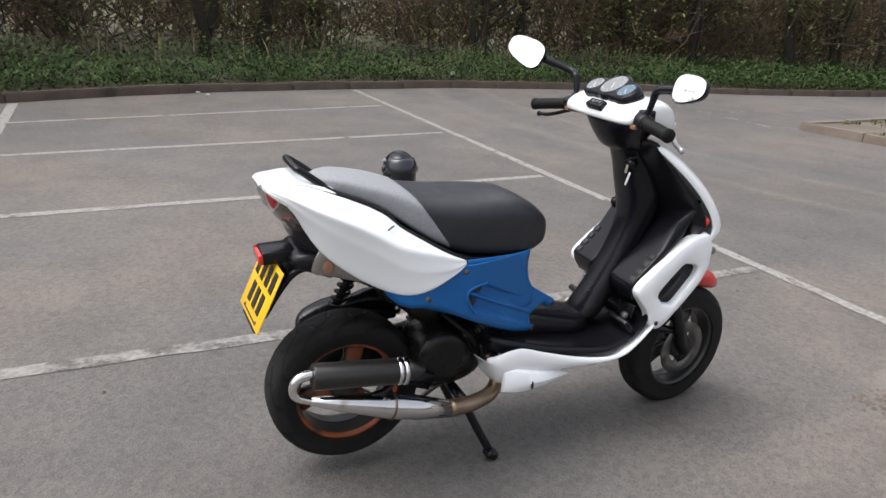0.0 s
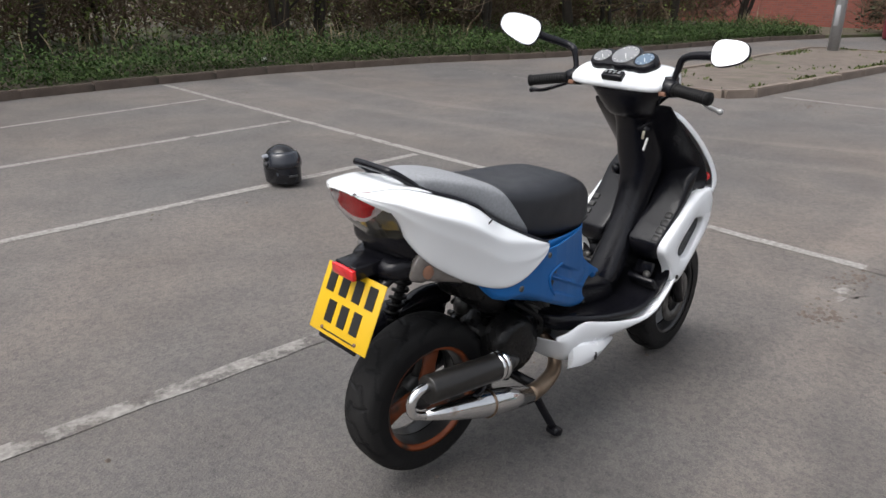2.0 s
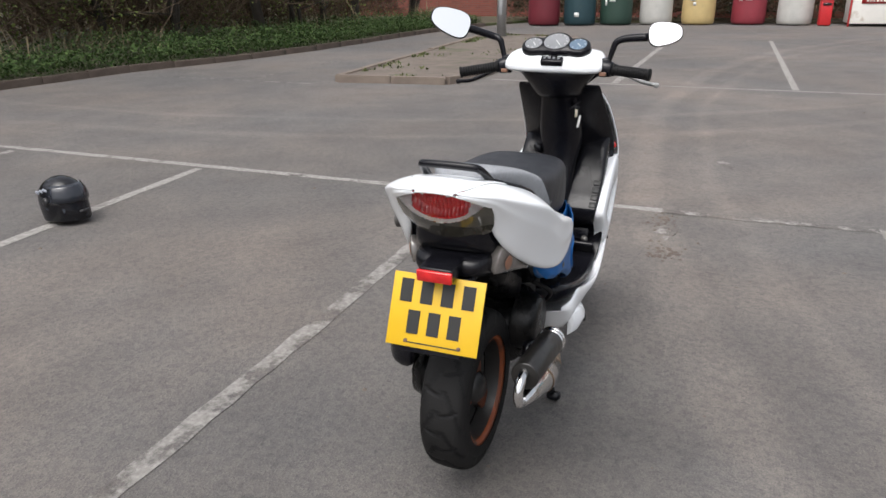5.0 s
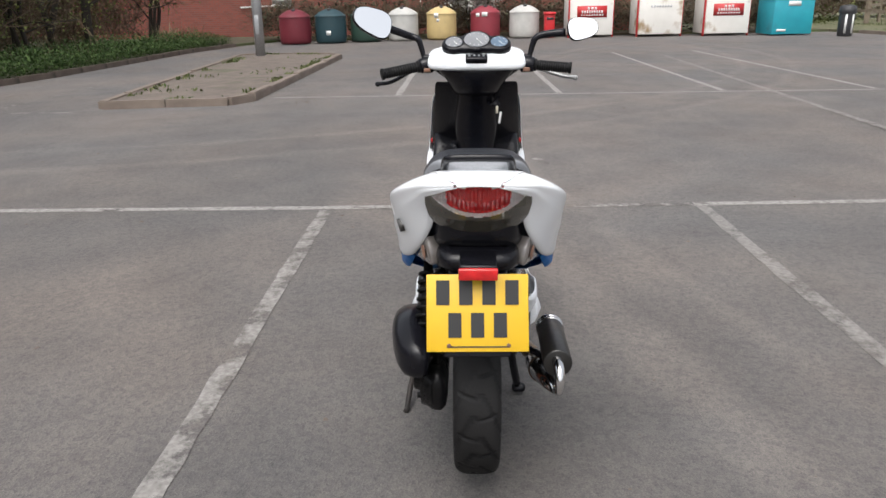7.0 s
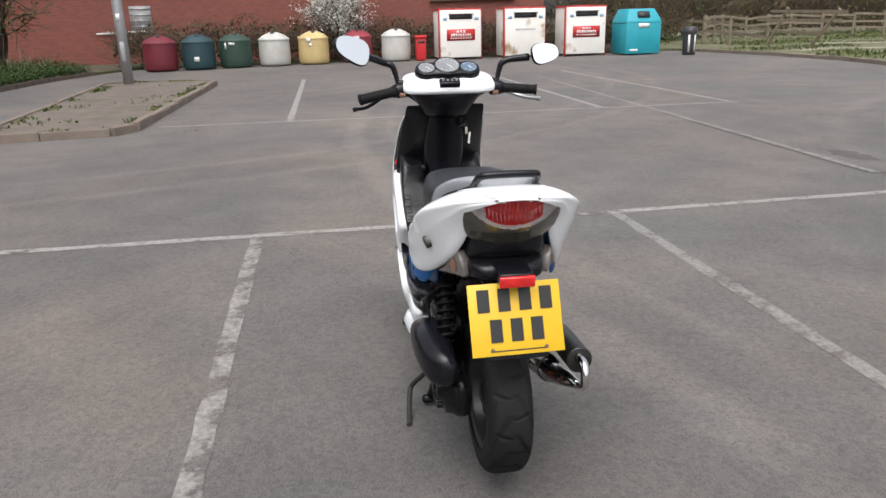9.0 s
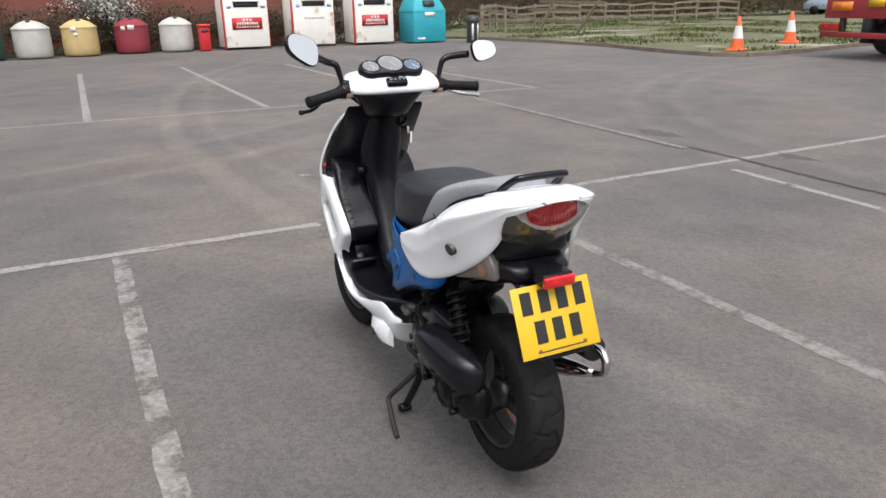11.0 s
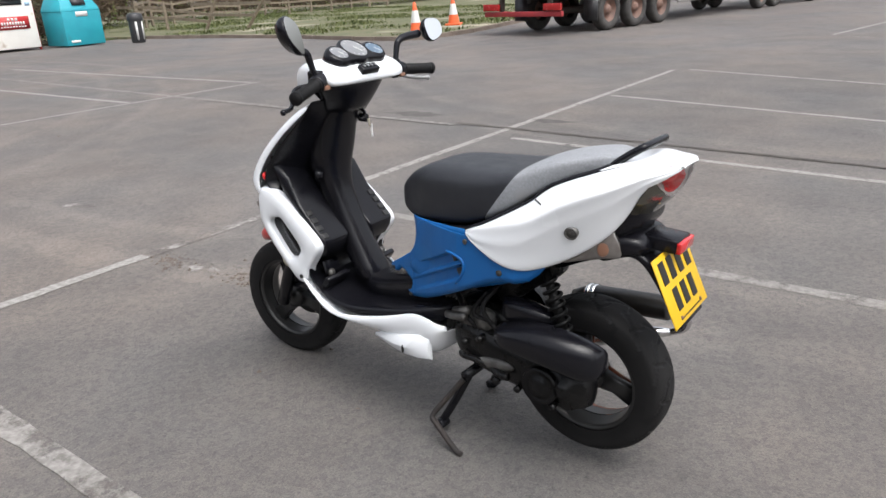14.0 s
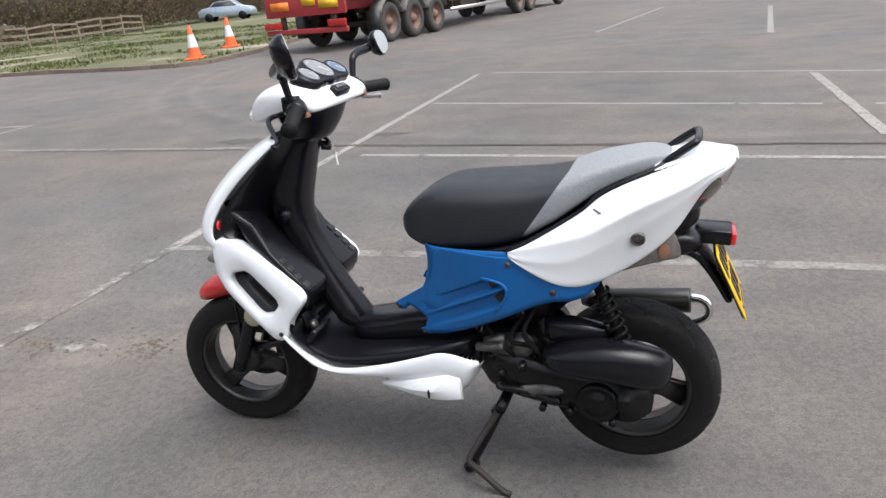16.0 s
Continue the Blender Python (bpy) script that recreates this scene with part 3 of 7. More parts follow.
def tree(seed, height, spread, trunk_r, leaves, leaf_mat, name="tree", label="", category="tree"):
    rng = random.Random(seed)
    e = thing(name, label, category)
    bm = bmesh.new()
    verts, faces = [], []
    tips = []
    stems = rng.choice((1, 2, 2, 3))
    for s in range(stems):
        x = y = 0.0
        base = Vector((rng.uniform(-0.15, 0.15) * (stems > 1), rng.uniform(-0.15, 0.15) * (stems > 1), -0.1))
        pts = [base]
        for k in range(1, 6):
            x += rng.gauss(0, 0.16) + (rng.uniform(-0.2, 0.2) if stems > 1 else 0)
            y += rng.gauss(0, 0.16)
            pts.append(base + Vector((x, y, height * 0.75 * k / 5)))
        r = trunk_r / stems ** 0.4
        tube(bm, pts, r, 8, 3, r * 0.25)
        for _ in range(9):
            t = rng.uniform(0.12, 1.0)
            i = min(4, int(t * 5))
            a = pts[i].lerp(pts[i + 1], t * 5 - i)
            an = rng.uniform(0, 6.283)
            L = spread * rng.uniform(0.45, 1.0) * (1.15 - 0.5 * t)
            d = Vector((math.cos(an), math.sin(an), rng.uniform(0.15, 0.9)))
            mid = a + d * L * 0.5 + Vector((0, 0, rng.uniform(-0.1, 0.25)))
            end = a + d * L + Vector((0, 0, rng.uniform(-0.2, 0.5)))
            tube(bm, [a, mid, end], r * 0.38 * (1.1 - 0.6 * t), 6, 3, 0.01)
            for _ in range(16):
                c = mid.lerp(end, rng.uniform(-0.5, 1.0))
                f = c + Vector((rng.gauss(0, 0.4), rng.gauss(0, 0.4), rng.gauss(0.15, 0.35)))
                twig(verts, faces, c, f, 0.012)
                tips.append((c, f))
    part("trunk", bm, M_BARK, e, "dark trunk with bare limbs")
    raw("branchwork", verts, faces, M_TWIG, e)
    sp = []
    for _ in range(leaves):
        c, f = rng.choice(tips)
        q = c.lerp(f, rng.uniform(0.2, 1.1)) + Vector((rng.gauss(0, 0.09), rng.gauss(0, 0.09), rng.gauss(0, 0.09)))
        sp.append((q.x, q.y, q.z, rng.uniform(0.6, 1.3)))
    blades("crown", sp, leaf_mat, "", 0.05, 0.075, leaf=True, parent=e)
    return e


spots = []
for _ in range(95000):
    t = RNG.uniform(0.26, 1.0)
    p, n = edge_point(LEFT_EDGE, t)
    f = RNG.uniform(1.8, 6.0)
    z = 0.4 + RNG.random() * 3.4
    if noise.noise(Vector((p.x * 0.4, f * 0.5, z * 0.5))) < 0.02:
        continue
    q = p + n * f
    spots.append((q.x, q.y, z, RNG.uniform(0.6, 1.5)))
tagged(blades("hedge_leaves", spots, M_LEAF, "patchy young leaves in the hedge along the car park", 0.042, 0.062, leaf=True), category="hedge", kind="stuff")

TREES = [tree(11 + k, 5.5 + 0.6 * k, 1.7, 0.085 + 0.015 * k, 1600 + 1400 * (k % 2), M_LEAF, "hedgerow_tree", "hedgerow tree with dark trunk and sparse spring leaves") for k in range(4)]
for k in range(26):
    p, n = edge_point(LEFT_EDGE, 0.26 + 0.74 * (k + RNG.uniform(0.1, 0.9)) / 26)
    q = p + n * (RNG.uniform(1.9, 3.0) if k % 3 else RNG.uniform(4.5, 7.5))
    m = pose(q.x, q.y, 0.35, RNG.uniform(-6, 6), RNG.uniform(-6, 6), RNG.uniform(0, 360))
    if k < 4:
        TREES[k].matrix_basis = m
        tagged(TREES[k], group="hedgerow trees")
    else:
        copy_thing(TREES[k % 4], m)


DIRT = [(-0.25, -1.23, 0.12, 110), (-0.8, -1.32, 0.1, 60), (5.3, 1.2, 0.5, 120), (-0.1, 8.0, 0.8, 160), (3.5, 8.1, 1.0, 160), (8.2, -14.2, 0.8, 120), (-0.8, -1.25, 0.09, 60)]


def crumbs(name, spots, material, label, size):
    """Small angular lumps lying on the ground."""
    verts, faces = [], []
    for x, y, s in spots:
        i = len(verts)
        r = size * s
        for k in range(5):
            a = 1.2566 * k + RNG.uniform(-0.3, 0.3)
            verts.append((x + r * math.cos(a) * RNG.uniform(0.7, 1.3), y + r * math.sin(a) * RNG.uniform(0.7, 1.3), 0.0))
        verts.append((x + RNG.uniform(-0.3, 0.3) * r, y + RNG.uniform(-0.3, 0.3) * r, r * RNG.uniform(0.4, 0.9)))
        faces += [(i + k, i + (k + 1) % 5, i + 5) for k in range(5)]
    return tagged(raw(name, verts, faces, material, label=label), category="debris", kind="stuff")


spots = []
for cx, cy, r, n in DIRT:
    for _ in range(n):
        a, d = RNG.uniform(0, 6.283), abs(RNG.gauss(0, r))
        spots.append((cx + d * math.cos(a), cy + 0.5 * d * math.sin(a), RNG.random() ** 2 + 0.2))
crumbs("soil_crumbs", spots, M_GRAVEL, "crumbs of brown soil scattered on asphalt", 0.013)
spots = [(RNG.uniform(-6, 12), RNG.uniform(-9, 8), RNG.random() ** 3 + 0.3) for _ in range(900)]
for x, y, z, s in ((2.05, 8.55, 0.16, 0.06), (-2.24, 7.4, 0.0, 0.035), (-2.14, 7.2, 0.0, 0.03), (1.98, 8.5, 0.16, 0.05)):
    bm = bmesh.new()
    ball(bm, (0, 0, s * 0.35), (s, s * 0.7, s * 0.4), u=7, v=5)
    for v in bm.verts:
        v.co += Vector((RNG.gauss(0, s * 0.15), RNG.gauss(0, s * 0.15), RNG.gauss(0, s * 0.06)))
    o = tagged(part("litter", bm, M_BLOSSOM, smooth=False), "crumpled scrap of white litter by the kerb", "litter", "litter scraps")
    o.matrix_basis = pose(x, y, z, 0, 0, RNG.uniform(0, 360))
crumbs("loose_grit", spots, M_GRAVEL, "loose stones and grit on asphalt", 0.011)


# ---- street things ----
M_BLACKPL = surface("black_plastic", (0.022, 0.022, 0.024), 0.45, second=(0.03, 0.03, 0.032), scale=30, bump=0.06, bump_scale=300)
M_RUBBER = surface("tyre_rubber", (0.007, 0.007, 0.0078), 0.55, spec=0.16, second=(0.012, 0.0117, 0.0117), scale=12, bump=0.1, bump_scale=150)
M_TRUCK_TYRE = surface("dusty_truck_tyre", (0.035, 0.033, 0.031), 0.85, second=(0.06, 0.056, 0.052), scale=7)
M_GUARD = surface("grey_mudguard", (0.16, 0.155, 0.15), 0.7, second=(0.09, 0.085, 0.08), scale=5)
M_RED_PAINT = surface("faded_red_truck_paint", (0.36, 0.03, 0.035), 0.55, second=(0.24, 0.025, 0.03), scale=4, stain=(0.16, 0.06, 0.04), stain_at=0.62, stain_scale=2.5)
M_DIRTY_STEEL = surface("dirty_chassis_steel", (0.05, 0.045, 0.042), 0.8, second=(0.09, 0.07, 0.055), scale=5, bump=0.2)
M_ALU = surface("dull_aluminium", (0.5, 0.5, 0.5), 0.4, 0.7, scale=10)
M_RIM_RUST = surface("rusty_wheel_rim", (0.22, 0.12, 0.085), 0.75, second=(0.12, 0.08, 0.07), scale=9)
M_ORANGE = surface("orange_marker", (0.75, 0.22, 0.02), 0.5)
M_YELLOW = surface("yellow_plate", (0.66, 0.41, 0.012), 0.4, second=(0.61, 0.375, 0.012), scale=10, stain=(0.5, 0.33, 0.05), stain_at=0.68, stain_scale=14)
M_INK = surface("black_lettering", (0.012, 0.012, 0.012), 0.45)
M_WHITE_SIGN = surface("white_sign_paint", (0.75, 0.75, 0.73), 0.5, scale=5)
M_RED_SIGN = surface("red_sign_paint", (0.5, 0.03, 0.03), 0.5, scale=5)

# lamp post on the island
lp = thing("street_lamp", "grey galvanised street lamp post on a dirt island", "lamp post", pose(13.4, 3.9, 0.06, 0, 0.6, 0))
bm = bmesh.new()
lathe(bm, [(0.0, -0.05), (0.115, -0.05), (0.113, 1.5), (0.11, 3.0), (0.1, 3.08), (0.075, 3.16), (0.06, 5.5), (0.045, 7.9), (0.0, 7.92)], Matrix(), 20)
part("post", bm, M_STEEL, lp)
bm = bmesh.new()
box(bm, (-0.113, 0, 0.75), (0.012, 0.1, 0.42))
part("access_door", bm, M_STEEL, lp, bevel=0.003)
bm = bmesh.new()
tube(bm, [(0, 0, 7.85), (-0.3, 0, 8.15), (-0.9, 0, 8.25)], 0.03)
part("bracket", bm, M_STEEL, lp)
bm = bmesh.new()
box(bm, (-1.15, 0, 8.25), (0.55, 0.22, 0.12))
part("lantern", bm, M_STEEL, lp, bevel=0.03)
bm = bmesh.new()
box(bm, (-0.1145, 0, 1.5), (0.006, 0.08, 0.16))
part("sticker", bm, M_WHITE_SIGN, lp)


def bottle_bank(x, y, colour, label, patches):
    mt = surface("bottle_bank_plastic", colour, 0.6, second=[c * 0.75 for c in colour], scale=3, bump=0.15, bump_scale=30, stain=[c * 0.5 + 0.05 for c in colour], stain_at=0.6, stain_scale=2.2)
    e = thing("bottle_bank", label, "recycling bin", pose(x, y, 0.0, 0, 0, RNG.uniform(-8, 8)) @ Matrix.Diagonal((0.955, 0.955, 0.99, 1)), "row of bottle banks")
    bm = bmesh.new()
    lathe(bm, [(0.0, 0.03), (0.5, 0.03), (0.53, 0.1), (0.54, 0.3), (0.53, 0.78), (0.52, 0.86)], Matrix(), 32)
    part("body", bm, mt, e)
    bm = bmesh.new()
    lathe(bm, [(0.545, 0.85), (0.545, 0.875), (0.52, 0.9), (0.4, 0.99), (0.25, 1.06), (0.13, 1.1), (0.0, 1.105)], Matrix(), 32)
    part("dome", bm, mt, e)
    bm = bmesh.new()
    tube(bm, [(-0.12, 0, 1.09), (-0.1, 0, 1.15), (0.1, 0, 1.15), (0.12, 0, 1.09)], 0.018, 8)
    part("lifting_ring", bm, M_DIRTY_STEEL, e)
    bm = bmesh.new()
    cyl(bm, (-0.2, 0, 1.04), (-0.225, 0, 1.1), 0.065, n=16)
    part("port", bm, M_BLACKPL, e)
    for dy, z, w, h in patches:
        bm = bmesh.new()
        ang = math.asin(dy / 0.545)
        box(bm, (0, 0, 0), (0.008, w, h))
        o = part("label", bm, M_WHITE_SIGN, e)
        o.matrix_basis = pose(-0.541 * math.cos(ang), dy, z, 0, 0, -math.degrees(ang))


bottle_bank(19.9, 4.4, (0.15, 0.014, 0.025), "dark red domed plastic bottle bank on asphalt", [])
bottle_bank(20.2, 3.28, (0.016, 0.05, 0.062), "dark teal domed plastic bottle bank on asphalt", [(0.02, 0.35, 0.16, 0.14)])
bottle_bank(20.6, 2.16, (0.022, 0.055, 0.04), "dark green domed plastic bottle bank on asphalt", [(0.33, 0.72, 0.07, 0.2), (0.12, 0.78, 0.2, 0.08)])
bottle_bank(20.95, 0.93, (0.5, 0.49, 0.46), "dirty white domed plastic bottle bank on asphalt", [])
bottle_bank(21.2, -0.37, (0.56, 0.42, 0.19), "mustard yellow domed plastic bottle bank on asphalt", [(0.2, 0.82, 0.16, 0.14), (0.14, 0.66, 0.1, 0.1)])
bottle_bank(21.5, -1.88, (0.26, 0.03, 0.045), "dull red domed plastic bottle bank on asphalt", [(0.3, 0.8, 0.14, 0.12), (0.06, 0.82, 0.2, 0.14)])
bottle_bank(21.4, -3.22, (0.52, 0.51, 0.48), "dirty white domed plastic bottle bank with red side bin", [])

bm = bmesh.new()
box(bm, (0, 0, 0.42), (0.3, 0.36, 0.8))
box(bm, (-0.02, 0, 0.86), (0.36, 0.42, 0.1))
sb = thing("red_litter_bin", "small bright red plastic litter bin", "litter bin", pose(20.9, -4.02, 0, 0, 0, 4) @ Matrix.Scale(0.94, 4))
part("body", bm, surface("bright_red_plastic", (0.55, 0.02, 0.025), 0.45), sb, bevel=0.04)
bm = bmesh.new()
box(bm, (-0.155, 0, 0.68), (0.02, 0.24, 0.08))
part("mouth", bm, M_BLACKPL, sb)


def clothes_bank(x, y, w, sign, label, rust):
    white = surface("white_bank_paint", (0.82, 0.8, 0.75), 0.5, second=(0.74, 0.72, 0.67), scale=3, stain=(0.36, 0.25, 0.14), stain_at=rust, stain_scale=2.0)
    e = thing("clothes_bank", label, "recycling bank", pose(x, y, 0, 0, 0, 3) @ Matrix.Scale(1.02, 4), "clothes banks")
    h, d = 1.62, 1.1
    bm = bmesh.new()
    box(bm, (d / 2, 0, h / 2 + 0.04), (d, w, h - 0.08))
    part("body", bm, white, e, bevel=0.02)
    for s in (-1, 1):
        bm = bmesh.new()
        box(bm, (0.12, s * (w / 2 + 0.022), h / 2), (0.1, 0.04, h))
        part("side_rail", bm, M_RED_SIGN, e, bevel=0.01)
    bm = bmesh.new()
    box(bm, (d / 2 + 0.03, 0, h + 0.025), (d - 0.02, w + 0.06, 0.05))
    part("top_rail", bm, M_RED_SIGN, e, bevel=0.01)
    bm = bmesh.new()
    box(bm, (0.0, 0, h - 0.22), (0.03, 0.78, 0.15))
    part("slot", bm, M_BLACKPL, e)
    bm = bmesh.new()
    box(bm, (-0.035, 0, h - 0.12), (0.09, 0.86, 0.03), (0, 18, 0))
    part("flap", bm, white, e)
    for s in (-1, 1):
        bm = bmesh.new()
        box(bm, (-0.006, s * 0.55, h - 0.28), (0.01, 0.14, 0.1))
        part("sticker", bm, surface("pale_blue_sticker", (0.3, 0.45, 0.6), 0.5), e)
    if sign:
        bm = bmesh.new()
        box(bm, (-0.012, 0, 0.82), (0.02, 0.98, 0.36))
        sg = part("sign", bm, M_RED_SIGN, e, "red sign with rows of white lettering")
        for zz, ww, hh in ((0.92, 0.34, 0.08), (0.81, 0.72, 0.09), (0.71, 0.78, 0.04)):
            n = 3 if ww < 0.4 else 9
            for k in range(n):
                bm = bmesh.new()
                box(bm, (-0.025, -ww / 2 + ww * (k + 0.5) / n, zz), (0.006, ww / n * 0.62, hh))
                part("lettering_bar", bm, M_WHITE_SIGN, sg)
    else:
        for k in range(8):
            bm = bmesh.new()
            box(bm, (-0.006, -0.32 + 0.09 * k, 0.95), (0.008, 0.05, 0.07))
            part("lettering_bar", bm, surface("faded_lettering", (0.5, 0.5, 0.52), 0.6), e)


clothes_bank(20.75, -5.42, 1.42, True, "white metal clothes bank in red frame with red sign", 0.62)
clothes_bank(20.6, -7.68, 1.42, False, "rust-stained white metal clothes bank with faded lettering", 0.52)
clothes_bank(20.4, -9.83, 1.42, True, "white metal clothes bank in red frame with red sign, weathered", 0.6)

# turquoise bank with sloped shoulders
M_TURQ = surface("turquoise_paint", (0.02, 0.33, 0.4), 0.45, second=(0.02, 0.27, 0.34), scale=3, stain=(0.04, 0.2, 0.24), stain_at=0.62)
tb = thing("turquoise_bank", "turquoise metal book bank with chamfered lid", "recycling bank", pose(19.9, -11.75, 0, 0, 0, 4) @ Matrix.Scale(1.03, 4))
bm = bmesh.new()
loft(bm, [[(0, -0.64, 0.04), (0, 0.64, 0.04), (1.1, 0.64, 0.04), (1.1, -0.64, 0.04)], [(0, -0.64, 1.05), (0, 0.64, 1.05), (1.1, 0.64, 1.05), (1.1, -0.64, 1.05)]])
part("body", bm, M_TURQ, tb, bevel=0.02)
bm = bmesh.new()
loft(bm, [[(-0.01, -0.66, 1.04), (-0.01, 0.66, 1.04), (1.1, 0.66, 1.04), (1.1, -0.66, 1.04)], [(0.02, -0.62, 1.15), (0.02, 0.62, 1.15), (1.1, 0.62, 1.15), (1.1, -0.62, 1.15)], [(0.22, -0.48, 1.5), (0.22, 0.48, 1.5), (1.0, 0.48, 1.5), (1.0, -0.48, 1.5)]])
part("lid", bm, M_TURQ, tb, bevel=0.02)
bm = bmesh.new()
box(bm, (0.1, 0, 1.3), (0.12, 0.42, 0.2), (0, 30, 0))
part("chute", bm, M_BLACKPL, tb)
for yy, zz, ww, hh, mt in ((0, 0.96, 0.4, 0.14, M_WHITE_SIGN), (0.35, 0.16, 0.3, 0.07, M_WHITE_SIGN)):
    bm = bmesh.new()
    box(bm, (-0.006, yy, zz), (0.01, ww, hh))
    part("label", bm, mt, tb)

lb = thing("litter_bin", "round black litter bin with white stripes on asphalt", "litter bin", pose(18.9, -12.95, 0) @ Matrix.Scale(0.9, 4))
bm = bmesh.new()
lathe(bm, [(0.0, 0.0), (0.22, 0.0), (0.24, 0.05), (0.25, 0.75), (0.24, 0.78)], Matrix(), 24)
part("body", bm, M_BLACKPL, lb)
bm = bmesh.new()
lathe(bm, [(0.27, 0.76), (0.28, 0.82), (0.26, 0.98), (0.15, 1.03), (0.0, 1.04)], Matrix(), 24)
part("hood", bm, M_BLACKPL, lb)
for a in (150, 205):
    bm = bmesh.new()
    box(bm, (0.247 * math.cos(radians(a)), 0.247 * math.sin(radians(a)), 0.42), (0.012, 0.07, 0.62), (0, 0, a))
    part("stripe", bm, M_WHITE_SIGN, lb)

# brick wall of the building behind the bins
bm = bmesh.new()
box(bm, (24.6, 3.5, 2.6), (0.4, 26.0, 5.2))
tagged(part("wall_east", bm, M_BRICK, smooth=False), "long red brick wall of a building", "wall", kind="structure")
bm = bmesh.new()
for k in range(52):
    box(bm, (24.33, 16.3 - 0.25 * k, 4.4), (0.06 if k % 2 else 0.1, 0.25, 3.6))
tagged(part("cladding", bm, surface("dark_grey_cladding", (0.07, 0.075, 0.085), 0.6, scale=2), smooth=False), "dark grey ribbed metal cladding above brick", "cladding", kind="structure")
nb = thing("wall_panel", "grey lattice panel fixed to a brick wall", "panel", pose(24.38, 5.8, 1.1))
bm = bmesh.new()
box(bm, (0, 0, 0.5), (0.03, 0.75, 1.0))
part("backing", bm, surface("grey_panel", (0.25, 0.25, 0.25), 0.6), nb)
for k in range(5):
    bm = bmesh.new()
    box(bm, (-0.025, 0, 0.1 + 0.2 * k), (0.02, 0.75, 0.03))
    part("slat", bm, M_ALU, nb)
wb = thing("wall_board", "cream weathered board above the clothes banks", "board", pose(24.3, -6.6, 2.05))
bm = bmesh.new()
box(bm, (0, 0, 0.5), (0.06, 3.4, 1.0))
part("board", bm, surface("cream_board", (0.55, 0.48, 0.38), 0.6, scale=3, stain=(0.3, 0.2, 0.13), stain_at=0.55), wb)

wp = thing("wall_pipe", "thin white pipe clipped along a brick wall", "pipe", pose(24.34, 6.5, 1.22))
part("pipe", cyl(bmesh.new(), (0, -0.8, 0), (0, 0.9, -0.06), 0.03, n=10), M_WHITE_SIGN, wp)
for yy in (-0.5, 0.5):
    part("clip", box(bmesh.new(), (0.03, yy, -0.01), (0.1, 0.04, 0.08)), M_STEEL, wp)

# shrubs between bins and wall
BIN_LINE = [(21.9, 6.2), (22.5, 2.0), (23.0, -4.0), (22.9, -13.0)]
thicket("shrub_row", BIN_LINE[::-1], 0.0, 1.0, -1.2, 0.8, 0.9, 3000, "dark leafless shrubs behind the recycling bins", reach=0.45)
spots = []
for _ in range(9000):
    p, n = edge_point(BIN_LINE, RNG.random())
    q = p - n * RNG.uniform(-0.7, 1.3)
    spots.append((q.x, q.y, 0.1 + RNG.random() * (1.3 + 0.6 * noise.noise(Vector((0, q.y * 0.8, 0)))), RNG.uniform(0.8, 1.8)))
tagged(blades("shrub_leaves", spots, M_DARK_LEAF, "small dark leaves of the shrubs behind the bins", 0.05, 0.08, leaf=True), category="shrubs", kind="stuff")
bl = tree(41, 3.0, 1.25, 0.06, 14000, M_BLOSSOM, "blossom_bush", "bush covered in white blossom behind the bins", "bush")
bl.matrix_basis = pose(22.9, -1.5, 0.1, 0, 0, 40)
FENCE_BACK = [(24.5, -14.6), (30.5, -19.0), (32.5, -24.5), (32.5, -30.0), (32.0, -38.0), (33.0, -50.0), (33.0, -68.0)]
thicket("far_hedge", FENCE_BACK[::-1], 0.0, 1.0, -5.0, -0.6, 3.6, 10000, "dense brown hedge behind a wooden fence", r=0.02)
spots = []
for _ in range(22000):
    p, n = edge_point(FENCE_BACK[::-1], RNG.random())
    q = p - n * RNG.uniform(0.6, 4.5)
    spots.append((q.x, q.y, 0.1 + RNG.random() ** 1.3 * 3.8, RNG.uniform(0.9, 2.0)))
tagged(blades("far_hedge_leaves", spots, M_LEAF, "sparse young leaves in the hedge behind the fence", 0.06, 0.09, leaf=True), category="hedge", kind="stuff")


def fence(path):
    e = thing("fence", "weathered wooden post and rail fence, sagging at one end", "fence")
    pts = []
    for a, b in zip(path, path[1:]):
        a, b = Vector((*a, 0.05)), Vector((*b, 0.05))
        n = max(1, round((b - a).length / 1.8))
        pts += [a.lerp(b, i / n) for i in range(n)]
    pts.append(Vector((*path[-1], 0.05)))
    tops = []
    for p in pts:
        t = Vector((RNG.gauss(0, 0.04), RNG.gauss(0, 0.04), 1.18 + RNG.uniform(-0.06, 0.08)))
        bm = bmesh.new()
        loft(bm, [[p + Vector((sx * 0.055, sy * 0.055, -0.1)) for sx, sy in ((-1, -1), (1, -1), (1, 1), (-1, 1))], [p + t + Vector((sx * 0.05, sy * 0.05, 0)) for sx, sy in ((-1, -1), (1, -1), (1, 1), (-1, 1))]])
        part("post", bm, M_WOOD, e, smooth=False, bevel=0.008)
        tops.append((p, t))
    for (p, t), (q, u) in zip(tops, tops[1:]):
        for f in (0.35, 0.62, 0.9):
            a, b = p + t * f + Vector((0, 0, RNG.uniform(-0.05, 0.05))), q + u * f + Vector((0, 0, RNG.uniform(-0.05, 0.05)))
            w = Vector((0, 0, 0.05))
            s = (b - a).cross(Vector((0, 0, 1))).normalized() * 0.02
            bm = bmesh.new()
            loft(bm, [[a - w - s, a - w + s, a + w + s, a + w - s], [b - w - s, b - w + s, b + w + s, b + w - s]])
            part("rail", bm, M_WOOD, e, smooth=False)
    return e


